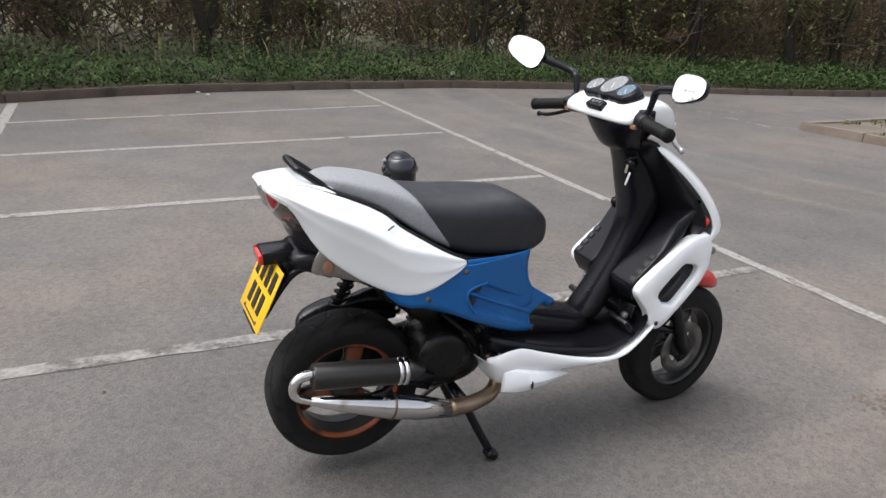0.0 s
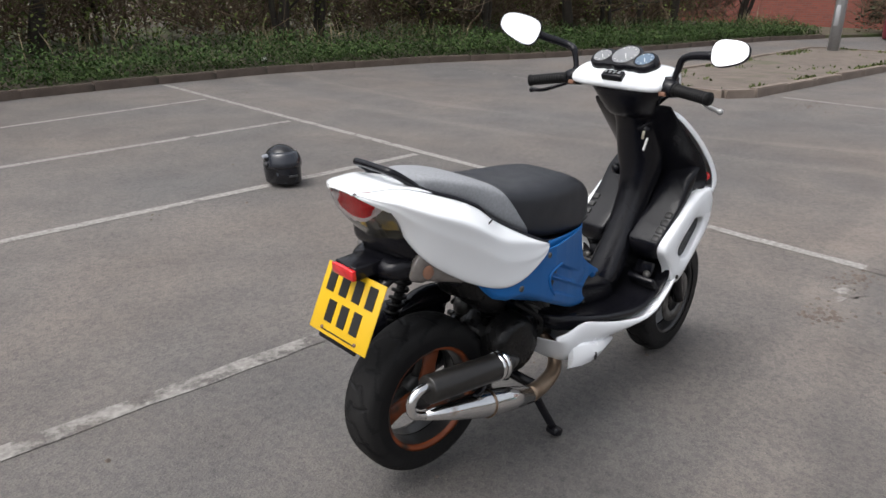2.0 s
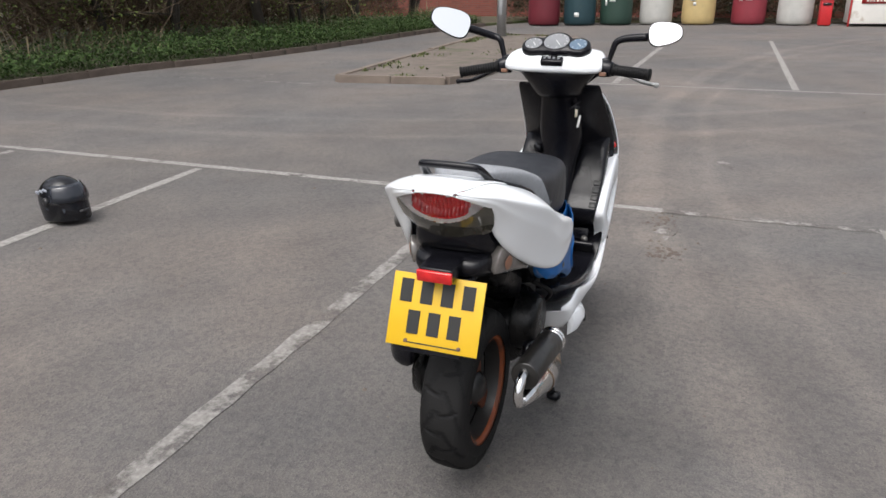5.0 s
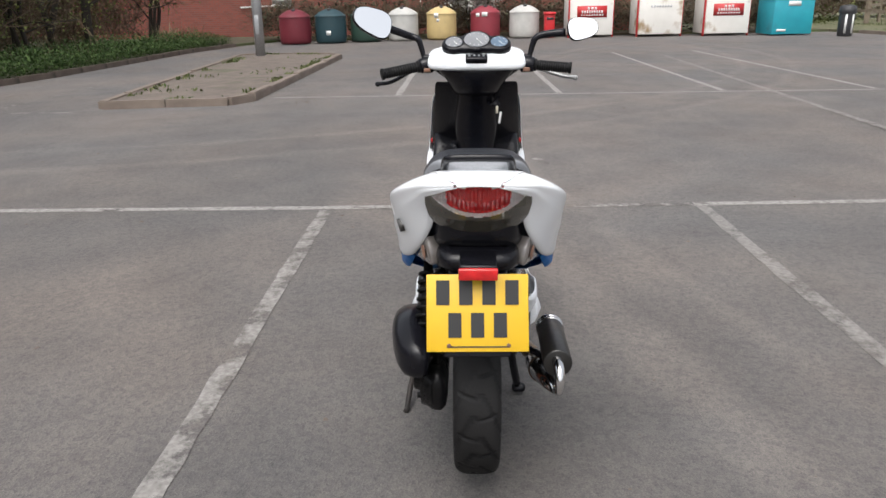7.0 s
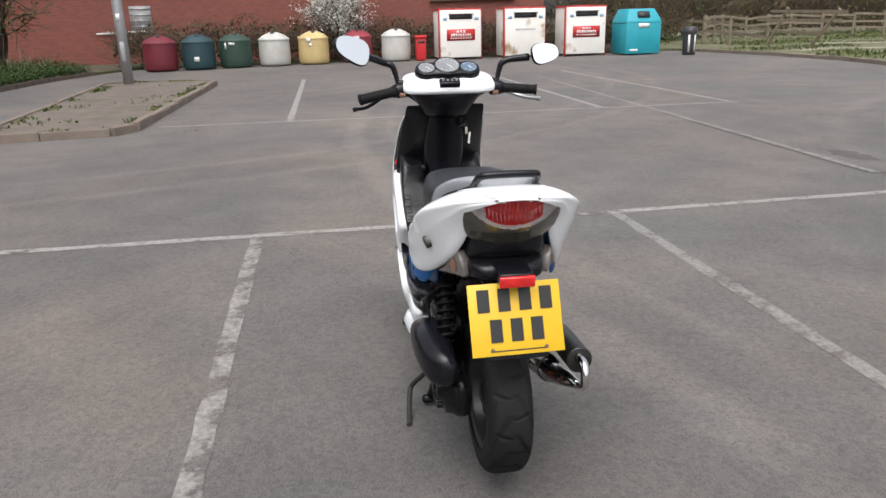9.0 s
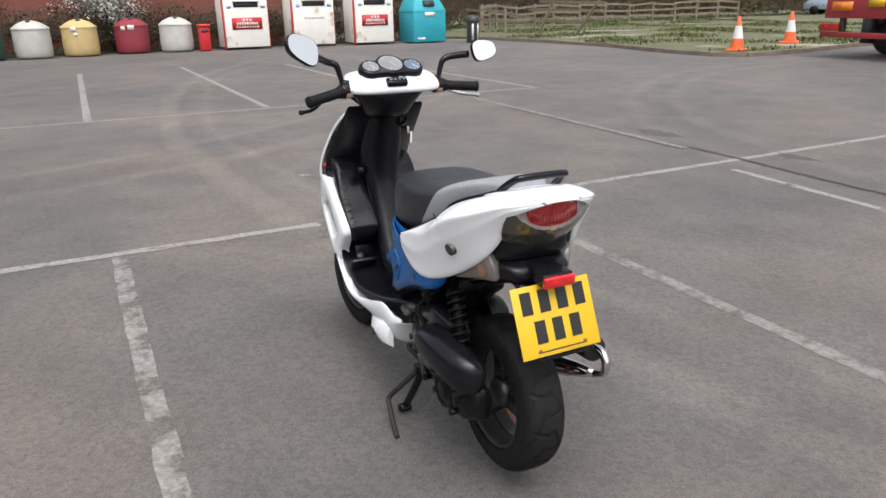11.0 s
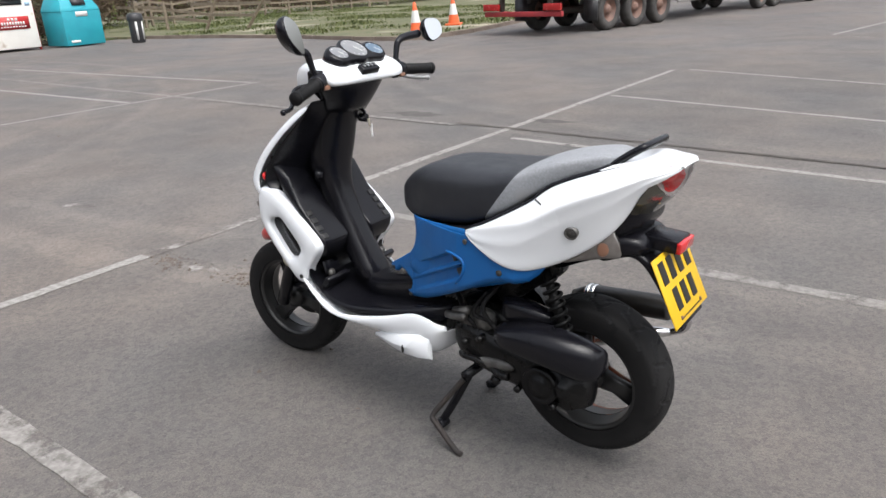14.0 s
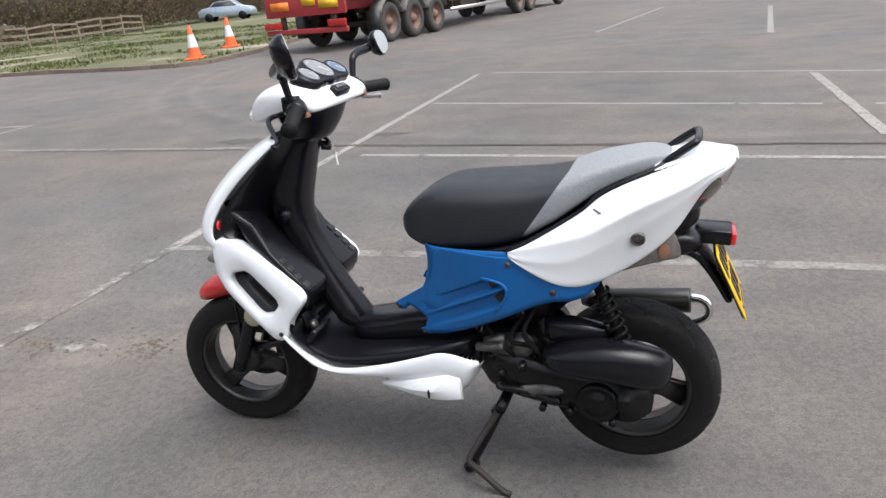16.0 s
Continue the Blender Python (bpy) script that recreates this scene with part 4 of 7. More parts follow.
fence([(26.3, -17.6), (29.0, -20.0), (30.4, -24.5), (30.4, -30.0), (30.0, -38.5)])
bp_ = thing("broken_fence_panel", "collapsed wooden fence panel leaning on rough grass", "fence", Matrix.Translation((21.6, -17.6, 0)) @ Matrix.Scale(1.04, 4) @ Matrix.Translation((-18.1, 15.0, 0)))
P0, P1 = Vector((18.1, -15.0, 0.05)), Vector((15.6, -14.9, 0.05))
for p, t in ((P0, Vector((-0.75, -0.2, 1.35))), (P1 + Vector((0.1, -0.1, 0)), Vector((-1.0, -0.25, 1.25))), (Vector((20.3, -14.8, 0.05)), Vector((0.05, 0.0, 1.1))), (Vector((22.0, -14.6, 0.05)), Vector((0.05, 0.0, 1.15)))):
    bm = bmesh.new()
    cyl(bm, p - t * 0.05, p + t, 0.065, 0.055, 8)
    part("post", bm, M_WOOD, bp_, smooth=False)
for a, b in (((19.0, -15.1, 1.0), (14.5, -15.2, 0.95)), ((18.2, -15.1, 1.3), (14.3, -15.2, 1.22)), ((18.0, -15.05, 0.6), (15.2, -15.0, 0.55)), ((20.3, -14.85, 0.85), (17.8, -15.05, 0.6)), ((20.3, -14.85, 0.55), (17.9, -15.05, 0.35)), ((22.0, -14.6, 1.0), (20.3, -14.85, 0.9)), ((22.0, -14.6, 0.6), (20.3, -14.85, 0.5)), ((23.4, -14.6, 1.0), (22.0, -14.6, 0.95)), ((23.4, -14.6, 0.6), (22.0, -14.6, 0.55))):
    a, b = Vector(a), Vector(b)
    bm = bmesh.new()
    w, s = Vector((0, 0, 0.05)), Vector((0, 0.02, 0))
    loft(bm, [[a - w - s, a - w + s, a + w + s, a + w - s], [b - w - s, b - w + s, b + w + s, b + w - s]])
    part("rail", bm, M_WOOD, bp_, smooth=False)

M_CONE = surface("cone_orange", (0.78, 0.13, 0.03), 0.5, second=(0.68, 0.11, 0.03), scale=4, stain=(0.4, 0.14, 0.07), stain_at=0.65)
M_CONE_W = surface("cone_sleeve", (0.72, 0.72, 0.7), 0.4, scale=5)


def cone(x, y, h, label):
    e = thing("traffic_cone", label, "traffic cone", pose(x, y, 0.08, 0, 1.5, 20), "traffic cones")
    k = h / 0.75
    bm = bmesh.new()
    box(bm, (0, 0, 0.03 * k), (0.42 * k, 0.42 * k, 0.06 * k))
    part("base", bm, M_CONE, e, bevel=0.02 * k)
    rad = lambda z: (0.165 - 0.135 * z / 0.75) * k
    for nm, z0, z1, mt in (("lower_cone", 0.05, 0.28, M_CONE), ("white_sleeve", 0.28, 0.56, M_CONE_W), ("upper_cone", 0.56, 0.75, M_CONE)):
        bm = bmesh.new()
        prof = [(rad(z0) + (0.004 if mt is M_CONE_W else 0), z0 * k), (rad(z1) + (0.004 if mt is M_CONE_W else 0), z1 * k)]
        if z1 > 0.7:
            prof += [(rad(z1) * 0.6, z1 * k + 0.01), (0.0, z1 * k + 0.01)]
        lathe(bm, prof, Matrix(), 20)
        part(nm, bm, mt, e)


cone(8.8, -14.85, 0.82, "tall orange and white traffic cone on grass")
cone(10.1, -18.4, 0.86, "orange and white traffic cone further up the grass")


# ---- articulated lorry ----
def truck_wheel(parent, x, y, s, r=0.5):
    w = new("wheel")
    w.parent = parent
    bm = bmesh.new()
    m = pose(x, y, r, -90 * s, 0, 0)
    lathe(bm, [(0.29, -0.13), (0.4, -0.14), (0.47, -0.13), (r, -0.08), (r, 0.08), (0.47, 0.13), (0.4, 0.14), (0.29, 0.13), (0.29, -0.13)], m, 32)
    part("tyre", bm, M_TRUCK_TYRE, w)
    bm = bmesh.new()
    lathe(bm, [(0.295, 0.12), (0.28, 0.1), (0.25, 0.02), (0.16, 0.0), (0.12, 0.06), (0.1, 0.11), (0.0, 0.12)], m, 24)
    part("rim", bm, M_RIM_RUST, w)



def lorry(m, label, name, paint):
    e = thing(name, label, "lorry", m)
    L, W = 13.6, 2.5
    bm = bmesh.new()
    box(bm, (L / 2, 0, 1.4), (L, W, 0.14))
    part("deck", bm, paint, e, bevel=0.02)
    bm = bmesh.new()
    for s in (-1, 1):
        box(bm, (L / 2, s * 0.55, 1.12), (L - 0.2, 0.14, 0.42))
    for k in range(8):
        box(bm, (0.8 + 1.7 * k, 0, 1.25), (0.1, W - 0.2, 0.14))
    part("chassis", bm, paint, e, bevel=0.01)
    bm = bmesh.new()
    box(bm, (0.05, 0, 1.1), (0.08, W - 0.15, 0.46))
    part("tail_board", bm, paint, e, bevel=0.01)
    bm = bmesh.new()
    box(bm, (0.0, 0, 0.52), (0.1, W - 0.1, 0.12))
    part("underrun_bar", bm, paint, e, bevel=0.01)
    for s in (-1, 1):
        bm = bmesh.new()
        box(bm, (0.12, s * 0.75, 0.75), (0.1, 0.1, 0.5))
        part("bracket", bm, M_DIRTY_STEEL, e)
        bm = bmesh.new()
        box(bm, (-0.06, s * 0.95, 0.68), (0.08, 0.5, 0.16))
        part("tail_light", bm, surface("dull_red_lens", (0.4, 0.02, 0.02), 0.25), e, bevel=0.01)
        bm = bmesh.new()
        box(bm, (0.0, s * 0.72, 1.12), (0.02, 0.55, 0.2))
        part("marker_board", bm, M_ORANGE if s > 0 else M_YELLOW, e)
    bm = bmesh.new()
    box(bm, (0.0, -0.15, 1.2), (0.02, 0.4, 0.2))
    part("number_plate", bm, M_YELLOW, e)
    for x in (2.0, 3.3, 4.6):
        for s in (-1, 1):
            truck_wheel(e, x, s * 1.08, s)
            bm = bmesh.new()
            rows = [[Vector((x + 0.6 * math.cos(radians(a)), s * 1.08 + yy, 0.5 + 0.6 * math.sin(radians(a)))) for a in range(20, 161, 14)] for yy in (-0.18, 0.18)]
            loft(bm, rows, closed=False)
            part("mudguard", bm, M_GUARD, e, thick=0.02)
        bm = bmesh.new()
        cyl(bm, (x, -1.0, 0.5), (x, 1.0, 0.5), 0.08, n=10)
        part("axle", bm, M_DIRTY_STEEL, e)
    for s in (-1, 1):
        for z in (0.55, 0.85):
            bm = bmesh.new()
            box(bm, (7.6, s * 1.2, z), (4.2, 0.04, 0.11))
            part("side_guard", bm, M_ALU, e)
        for x in (5.7, 7.6, 9.5):
            part("guard_post", box(bmesh.new(), (x, s * 1.17, 0.9), (0.06, 0.04, 0.8)), M_DIRTY_STEEL, e)
        bm = bmesh.new()
        box(bm, (1.3, s * 1.1, 0.55), (0.03, 0.4, 0.55))
        part("mud_flap", bm, M_BLACKPL, e)
    bm = bmesh.new()
    box(bm, (7.5, -0.2, 0.75), (1.2, 1.4, 0.5))
    part("tank", bm, M_DIRTY_STEEL, e, bevel=0.03)
    bm = bmesh.new()
    box(bm, (14.8, 0, 0.85), (5.4, 0.9, 0.3))
    part("running_gear", bm, M_DIRTY_STEEL, e, bevel=0.03)
    for x in (11.4, 12.6, 16.2):
        for s in (-1, 1):
            truck_wheel(e, x, s * 1.05, s)
    bm = bmesh.new()
    loft(bm, [[(14.4, -1.22, 0.7), (14.4, 1.22, 0.7), (17.1, 1.22, 0.7), (17.1, -1.22, 0.7)], [(14.4, -1.22, 1.9), (14.4, 1.22, 1.9), (17.2, 1.22, 1.9), (17.2, -1.22, 1.9)], [(14.4, -1.18, 3.2), (14.4, 1.18, 3.2), (16.8, 1.18, 3.2), (16.8, -1.18, 3.2)]])
    part("cab", bm, paint, e, bevel=0.08)
    for s in (-1, 1):
        bm = bmesh.new()
        box(bm, (16.0, s * 1.215, 2.3), (0.9, 0.02, 0.7), (s * -1.8, 0, 0))
        part("window", bm, surface("dark_glass", (0.02, 0.025, 0.03), 0.1), e)
    return e


lorry(pose(5.81, -15.3, 0, 0, 0, -98.6), "faded red flatbed articulated lorry parked on asphalt", "articulated_lorry", M_RED_PAINT)
lorry(pose(3.5, -44.0, 0, 0, 0, 193), "dark maroon flatbed lorry parked far across the yard", "articulated_lorry", surface("maroon_paint", (0.09, 0.03, 0.035), 0.6, scale=4))

# silver car and shed behind the fence
def car(m, label, paint):
    e = thing("parked_car", label, "car", m)
    half = [(-2.05, 0.35), (-2.1, 0.75), (-1.75, 0.98), (-1.2, 1.05), (-0.75, 1.42), (0.55, 1.45), (1.15, 1.02), (1.9, 0.88), (2.12, 0.62), (2.1, 0.32)]
    bm = bmesh.new()
    loft(bm, [[(x, s * (0.84 if z < 1.1 else 0.62), z) for x, z in half] for s in (-1, -0.5, 0.5, 1)])
    part("body", bm, paint, e, bevel=0.05)
    for s in (-1, 1):
        bm = bmesh.new()
        loft(bm, [[(-1.05, s * 0.85, 1.06), (1.0, s * 0.85, 1.05)], [(-0.72, s * 0.66, 1.38), (0.52, s * 0.66, 1.4)]], closed=False)
        part("side_window", bm, M_BLACKPL, e, thick=0.02)
        for x in (-1.3, 1.3):
            bm = bmesh.new()
            lathe(bm, [(0.0, 0.1), (0.2, 0.1), (0.22, 0.06), (0.31, 0.07), (0.31, -0.1), (0.0, -0.1)], pose(x, s * 0.8, 0.31, -90 * s, 0, 0), 20)
            part("wheel", bm, M_RUBBER, e)


car(pose(31.3, -50.0, 0.1, 0, 0, 200), "silver-blue hatchback parked behind a wooden fence", surface("silver_blue_paint", (0.35, 0.42, 0.5), 0.3, 0.4, scale=5))

# ---- helmet on the bay line ----
M_HELMET = surface("gloss_black_helmet", (0.006, 0.0062, 0.008), 0.1, second=(0.014, 0.015, 0.019), scale=9, mix=0.15, coat=0.0, spec=0.4, detail=2, stain=(0.09, 0.1, 0.125), stain_at=0.62, stain_scale=16)
hm = thing("crash_helmet", "glossy black full-face crash helmet on asphalt", "helmet", pose(-1.44, 2.17, 0.0, 0, -4, -96))
bm = bmesh.new()
ball(bm, (0, 0, 0.145), (0.155, 0.125, 0.135), u=28, v=18)
for v in bm.verts:
    if v.co.z < 0.1:
        v.co.x += 0.03 * (0.1 - v.co.z) / 0.1 * (1 if v.co.x > 0 else 0.2)
        v.co.z = max(v.co.z, 0.012)
    if v.co.x > 0.08 and v.co.z < 0.12:
        v.co.x += 0.015
for v in bm.verts:
    r = math.hypot(v.co.x / 0.155, v.co.y / 0.125)
    if v.co.z < 0.145 and r > 0.3:
        k = (1 - 0.1 * ((0.145 - v.co.z) / 0.145) ** 2) / r
        v.co.x, v.co.y = v.co.x * k + (0.02 if v.co.x > 0 else 0.0) * (0.145 - v.co.z) / 0.145, v.co.y * k
part("shell", bm, M_HELMET, hm, sub=1)
bm = bmesh.new()
rows = []
for k in range(6):
    el = radians(-6 + 46 * k / 5)
    rows.append([Vector((0.163 * math.cos(el) * math.cos(az), 0.133 * math.cos(el) * math.sin(az), 0.145 + 0.142 * math.sin(el))) for az in (radians(-72 + 144 * i / 14) for i in range(15))])
loft(bm, rows, closed=False)
part("visor", bm, surface("smoked_visor", (0.02, 0.023, 0.031), 0.06, coat=0.2, scale=3), hm, "tinted shiny visor", thick=0.003)
for s in (-1, 1):
    bm = bmesh.new()
    cyl(bm, (0.02, s * 0.118, 0.15), (0.02, s * 0.136, 0.15), 0.025, 0.02)
    part("visor_hinge", bm, M_BLACKPL, hm)
    for k in range(3):
        bm = bmesh.new()
        box(bm, (0.02 - 0.045 * k, s * (0.115 - 0.006 * k), 0.215 - 0.01 * k), (0.035, 0.006, 0.014), (s * 42, 20, 0))
        part("graphic_bar", bm, surface("grey_graphic", (0.28, 0.3, 0.34), 0.3), hm)
bm = bmesh.new()
box(bm, (0.175, 0, 0.075), (0.012, 0.06, 0.014))
part("chin_vent", bm, M_BLACKPL, hm)


# ---- scooter ----
M_WHITE = surface("white_fairing_paint", (0.84, 0.86, 0.88), 0.25, second=(0.81, 0.835, 0.86), scale=6, coat=0.35, stain=(0.66, 0.66, 0.65), stain_at=0.7, stain_scale=5, spec=0.4)
M_BLUE = surface("blue_fairing_paint", (0.006, 0.108, 0.34), 0.42, second=(0.006, 0.095, 0.3), scale=9, bump=0.04, bump_scale=120, stain=(0.009, 0.125, 0.36), stain_at=0.62, stain_scale=7, spec=0.35)
M_BLK = surface("scuffed_black_plastic", (0.006, 0.006, 0.0088), 0.2, second=(0.008, 0.008, 0.0098), scale=12, bump=0.08, bump_scale=260, stain=(0.014, 0.014, 0.016), stain_at=0.66, stain_scale=11, spec=0.27)
M_SEAT = surface("black_seat_vinyl", (0.015, 0.0165, 0.021), 0.46, second=(0.02, 0.0215, 0.026), scale=25, bump=0.12, bump_scale=420, spec=0.45)
M_SEAT_GREY = surface("grey_seat_fabric", (0.285, 0.297, 0.315), 0.85, second=(0.21, 0.217, 0.23), scale=160, bump=0.25, bump_scale=500, stain=(0.25, 0.25, 0.255), stain_at=0.6, stain_scale=9)
M_ENGINE = surface("oily_engine_black", (0.005, 0.005, 0.006), 0.28, spec=0.25, second=(0.009, 0.0085, 0.008), scale=16, bump=0.15, bump_scale=90, stain=(0.028, 0.024, 0.021), stain_at=0.68, stain_scale=14)
M_CASTING = surface("dirty_aluminium_casting", (0.2, 0.195, 0.185), 0.45, 0.6, second=(0.025, 0.023, 0.022), scale=22, bump=0.3, bump_scale=120)
M_CHROME = surface("chrome_pipe", (0.72, 0.72, 0.72), 0.14, 1.0, second=(0.6, 0.6, 0.6), scale=10, stain=(0.38, 0.3, 0.22), stain_at=0.68, stain_scale=12)
M_HEADER = surface("heat_browned_pipe", (0.34, 0.27, 0.2), 0.35, 0.9, second=(0.2, 0.13, 0.085), scale=14)
M_CARBON = surface("carbon_silencer", (0.008, 0.0074, 0.007), 0.38, second=(0.014, 0.0125, 0.011), scale=60, coat=0.1)
M_RIM_ORANGE = surface("orange_rim_paint", (0.25, 0.055, 0.012), 0.5, second=(0.12, 0.03, 0.009), scale=14, stain=(0.03, 0.018, 0.012), stain_at=0.52, stain_scale=12)
M_RIM_BLACK = surface("black_rim_paint", (0.013, 0.013, 0.013), 0.35, second=(0.022, 0.022, 0.022), scale=14)
M_RED_LENS = surface("red_lens", (0.75, 0.02, 0.022), 0.12, second=(0.45, 0.01, 0.012), scale=40, coat=0.8)
M_SILVER_REFL = surface("silver_reflector", (0.9, 0.9, 0.9), 0.3, 0.0, second=(0.66, 0.66, 0.66), scale=50, coat=0.6)
M_SMOKE = surface("smoked_lens", (0.05, 0.047, 0.036), 0.15, second=(0.07, 0.064, 0.05), scale=30, coat=0.8)
M_AMBER = surface("amber_bulb", (0.27, 0.13, 0.08), 0.3, second=(0.2, 0.11, 0.075), scale=40)
M_CLEARISH = surface("hazy_clear_lens", (0.19, 0.174, 0.162), 0.12, second=(0.1, 0.087, 0.08), scale=30, coat=0.8)
M_RED_GUARD = surface("red_mudguard_plastic", (0.6, 0.02, 0.02), 0.3, coat=0.3)
M_CREAM = surface("cream_horn", (0.5, 0.46, 0.33), 0.5)
M_DIAL = surface("dial_face", (0.24, 0.245, 0.255), 0.4, second=(0.17, 0.175, 0.185), scale=18, spec=0.25)
M_DIAL_BLUE = surface("blue_dial_face", (0.11, 0.16, 0.22), 0.4, scale=18, spec=0.25)
M_BRASS = surface("brass_key", (0.55, 0.5, 0.4), 0.35, 0.8)
M_SPRING = surface("black_spring", (0.005, 0.005, 0.005), 0.45, spec=0.15)

M_MIRROR = bpy.data.materials.new("mirror_glass")
M_MIRROR.use_nodes = True
mb = M_MIRROR.node_tree.nodes["Principled BSDF"]
mb.inputs["Base Color"].default_value = (0.97, 0.97, 0.97, 1)
mb.inputs["Metallic"].default_value, mb.inputs["Roughness"].default_value = 1.0, 0.03

SC = thing("motor_scooter", "white and blue motor scooter with black seat on its centre stand", "scooter", pose(-2.868, -0.9, 0.0, 0.4, 0, -1.3))


def ring_at(x, w, z0, z1, n=20, p=2.6):
    """A rounded section across the scooter at x."""
    out = []
    for k in range(n):
        a = 2 * math.pi * k / n
        c, s = math.cos(a), math.sin(a)
        out.append(Vector((x, w * math.copysign(abs(c) ** (2 / p), c), (z0 + z1) / 2 + (z1 - z0) / 2 * math.copysign(abs(s) ** (2 / p), s))))
    return out


def body(name, stations, material, label="", p=2.6, sub=1, n=20, parent=None):
    """Lofts rounded sections (x, half width, low, high)."""
    bm = bmesh.new()
    loft(bm, [ring_at(x, w, a, b, n, p) for x, w, a, b in stations])
    return part(name, bm, material, parent or SC, label, sub=sub)


def lerp_table(table, x):
    for a, b in zip(table, table[1:]):
        if a[0] <= x <= b[0]:
            f = (x - a[0]) / (b[0] - a[0])
            return [u + (v - u) * f for u, v in zip(a[1:], b[1:])]
    return list(table[0][1:] if x < table[0][0] else table[-1][1:])


M_TREAD = surface("dusty_tread_rubber", (0.016, 0.0155, 0.0155), 0.72, spec=0.2, second=(0.01, 0.0098, 0.0098), scale=10, bump=0.1, bump_scale=150)


# wheels
def wheel(name, x, z, r, w, rim_mats, spokes, grooves, turn, label):
    wh = part(name, lathe(bmesh.new(), [(0.03, -0.04), (0.032, 0.0), (0.03, 0.04)], pose(x, 0, z, 90, 0, turn), 16), M_RIM_BLACK, SC, label)
    m = pose(x, 0, z, -90, 0, turn)
    rim_r = r - 0.07
    nu, nv = 560, 30
    rings, cuts = [], set()
    for j in range(nv + 1):
        s = -1 + 2 * j / nv
        ring = []
        for i in range(nu):
            th = 2 * math.pi * i / nu
            a = abs(s)
            rr = r - 0.052 * max(0, a - 0.1) ** 2.2 - (0.03 * max(0.0, a - 0.78) / 0.22 if a > 0.78 else 0)
            h = w / 2 * math.sin(min(1.0, a * 1.02) * math.pi / 2) ** 0.8 * (1 if s > 0 else -1)
            if 0.05 < a < 0.86:
                # long slanting grooves that meet in pairs
                f = (th * grooves / (2 * math.pi) + 1.5 * a + (0.5 if s > 0 else 0.0)) % 1.0
                g = (th * grooves / (2 * math.pi) - 0.35 * a + (0.2 if s > 0 else 0.7)) % 1.0
                if abs(f - 0.5) < 0.05 or (a < 0.5 and abs(g - 0.5) < 0.04):
                    rr -= 0.0035
                    cuts.add((j, i))
            ring.append(m @ Vector((rr * math.cos(th), rr * math.sin(th), h)))
        rings.append(ring)
    bm = bmesh.new()
    loft(bm, rings, caps=False)
    for s in (-1, 1):
        lathe(bm, [(r - 0.069, s * (w / 2 - 0.001)), (rim_r + 0.0005, s * (w / 2 - 0.008)), (rim_r, s * (w / 2 - 0.02))], m, 72)
    ty = part("tyre", bm, M_RUBBER, wh, "black tyre with dusty tread and slanted grooves")
    ty.data.materials.append(M_TREAD)
    for j in range(nv):
        for i in range(nu):
            corners = {(j, i), (j + 1, i), (j, (i + 1) % nu), (j + 1, (i + 1) % nu)}
            if abs(-1 + 2 * (j + 0.5) / nv) < 0.84 and not corners & cuts:
                ty.data.polygons[j * nu + i].material_index = 1
    for s, mt in zip((1, -1), rim_mats):
        bm = bmesh.new()
        lathe(bm, [(rim_r + 0.004, s * (w / 2 - 0.018)), (rim_r + 0.001, s * (w / 2 - 0.004)), (rim_r - 0.011, s * (w / 2 - 0.005)), (rim_r - 0.014, s * (w / 2 - 0.016))], m, 72)
        part("rim_lip", bm, mt, wh)
        bm = bmesh.new()
        lathe(bm, [(rim_r - 0.013, s * (w / 2 - 0.014)), (rim_r - 0.016, s * (w / 2 - 0.03)), (rim_r - 0.02, s * 0.002)], m, 72)
        part("rim_barrel", bm, M_RIM_BLACK, wh)
    for k in range(spokes):
        a = 2 * math.pi * (k + 0.3) / spokes
        u, v = Vector((math.cos(a), math.sin(a), 0)), Vector((-math.sin(a), math.cos(a), 0))
        bm = bmesh.new()
        rows = []
        for f, hw, ht in ((0.03, 0.03, 0.026), (0.08, 0.023, 0.02), (rim_r - 0.02, 0.03, 0.02)):
            c = u * f + v * 0.02 * math.sin(f * 12)
            rows.append((c, hw, ht))
        for mt, za, zb in ((rim_mats[1], -1.0, -0.3), (rim_mats[0], -0.3, 1.0)):
            bm = bmesh.new()
            loft(bm, [[m @ (c + v * hw * sv + Vector((0, 0, ht * sh))) for sv, sh in ((-1, za + 0.2), (-0.7, za), (0.7, za), (1, za + 0.2), (1, zb - 0.2), (0.7, zb), (-0.7, zb), (-1, zb - 0.2))] for c, hw, ht in rows])
            part("spoke", bm, mt, wh)
    bm = bmesh.new()
    lathe(bm, [(0.0, 0.045), (0.025, 0.045), (0.045, 0.03), (0.05, 0.0), (0.045, -0.03), (0.025, -0.045), (0.0, -0.045)], m, 24)
    part("hub", bm, rim_mats[0], wh)
    return wh


wheel("rear_wheel", 0.032, 0.272, 0.225, 0.122, (M_RIM_BLACK, M_RIM_ORANGE), 3, 13, 0, "rear wheel with an orange painted rim on one side")
fw = wheel("front_wheel", 1.27, 0.224, 0.226, 0.102, (M_RIM_BLACK, M_RIM_BLACK), 3, 13, 6, "front wheel with black rim")
bm = bmesh.new()
lathe(bm, [(0.06, 0.0), (0.1, 0.0), (0.1, 0.005), (0.06, 0.005), (0.06, 0.0)], pose(1.27, -0.05, 0.224, 90, 0, 6), 36)
part("brake_disc", bm, M_CASTING, fw)

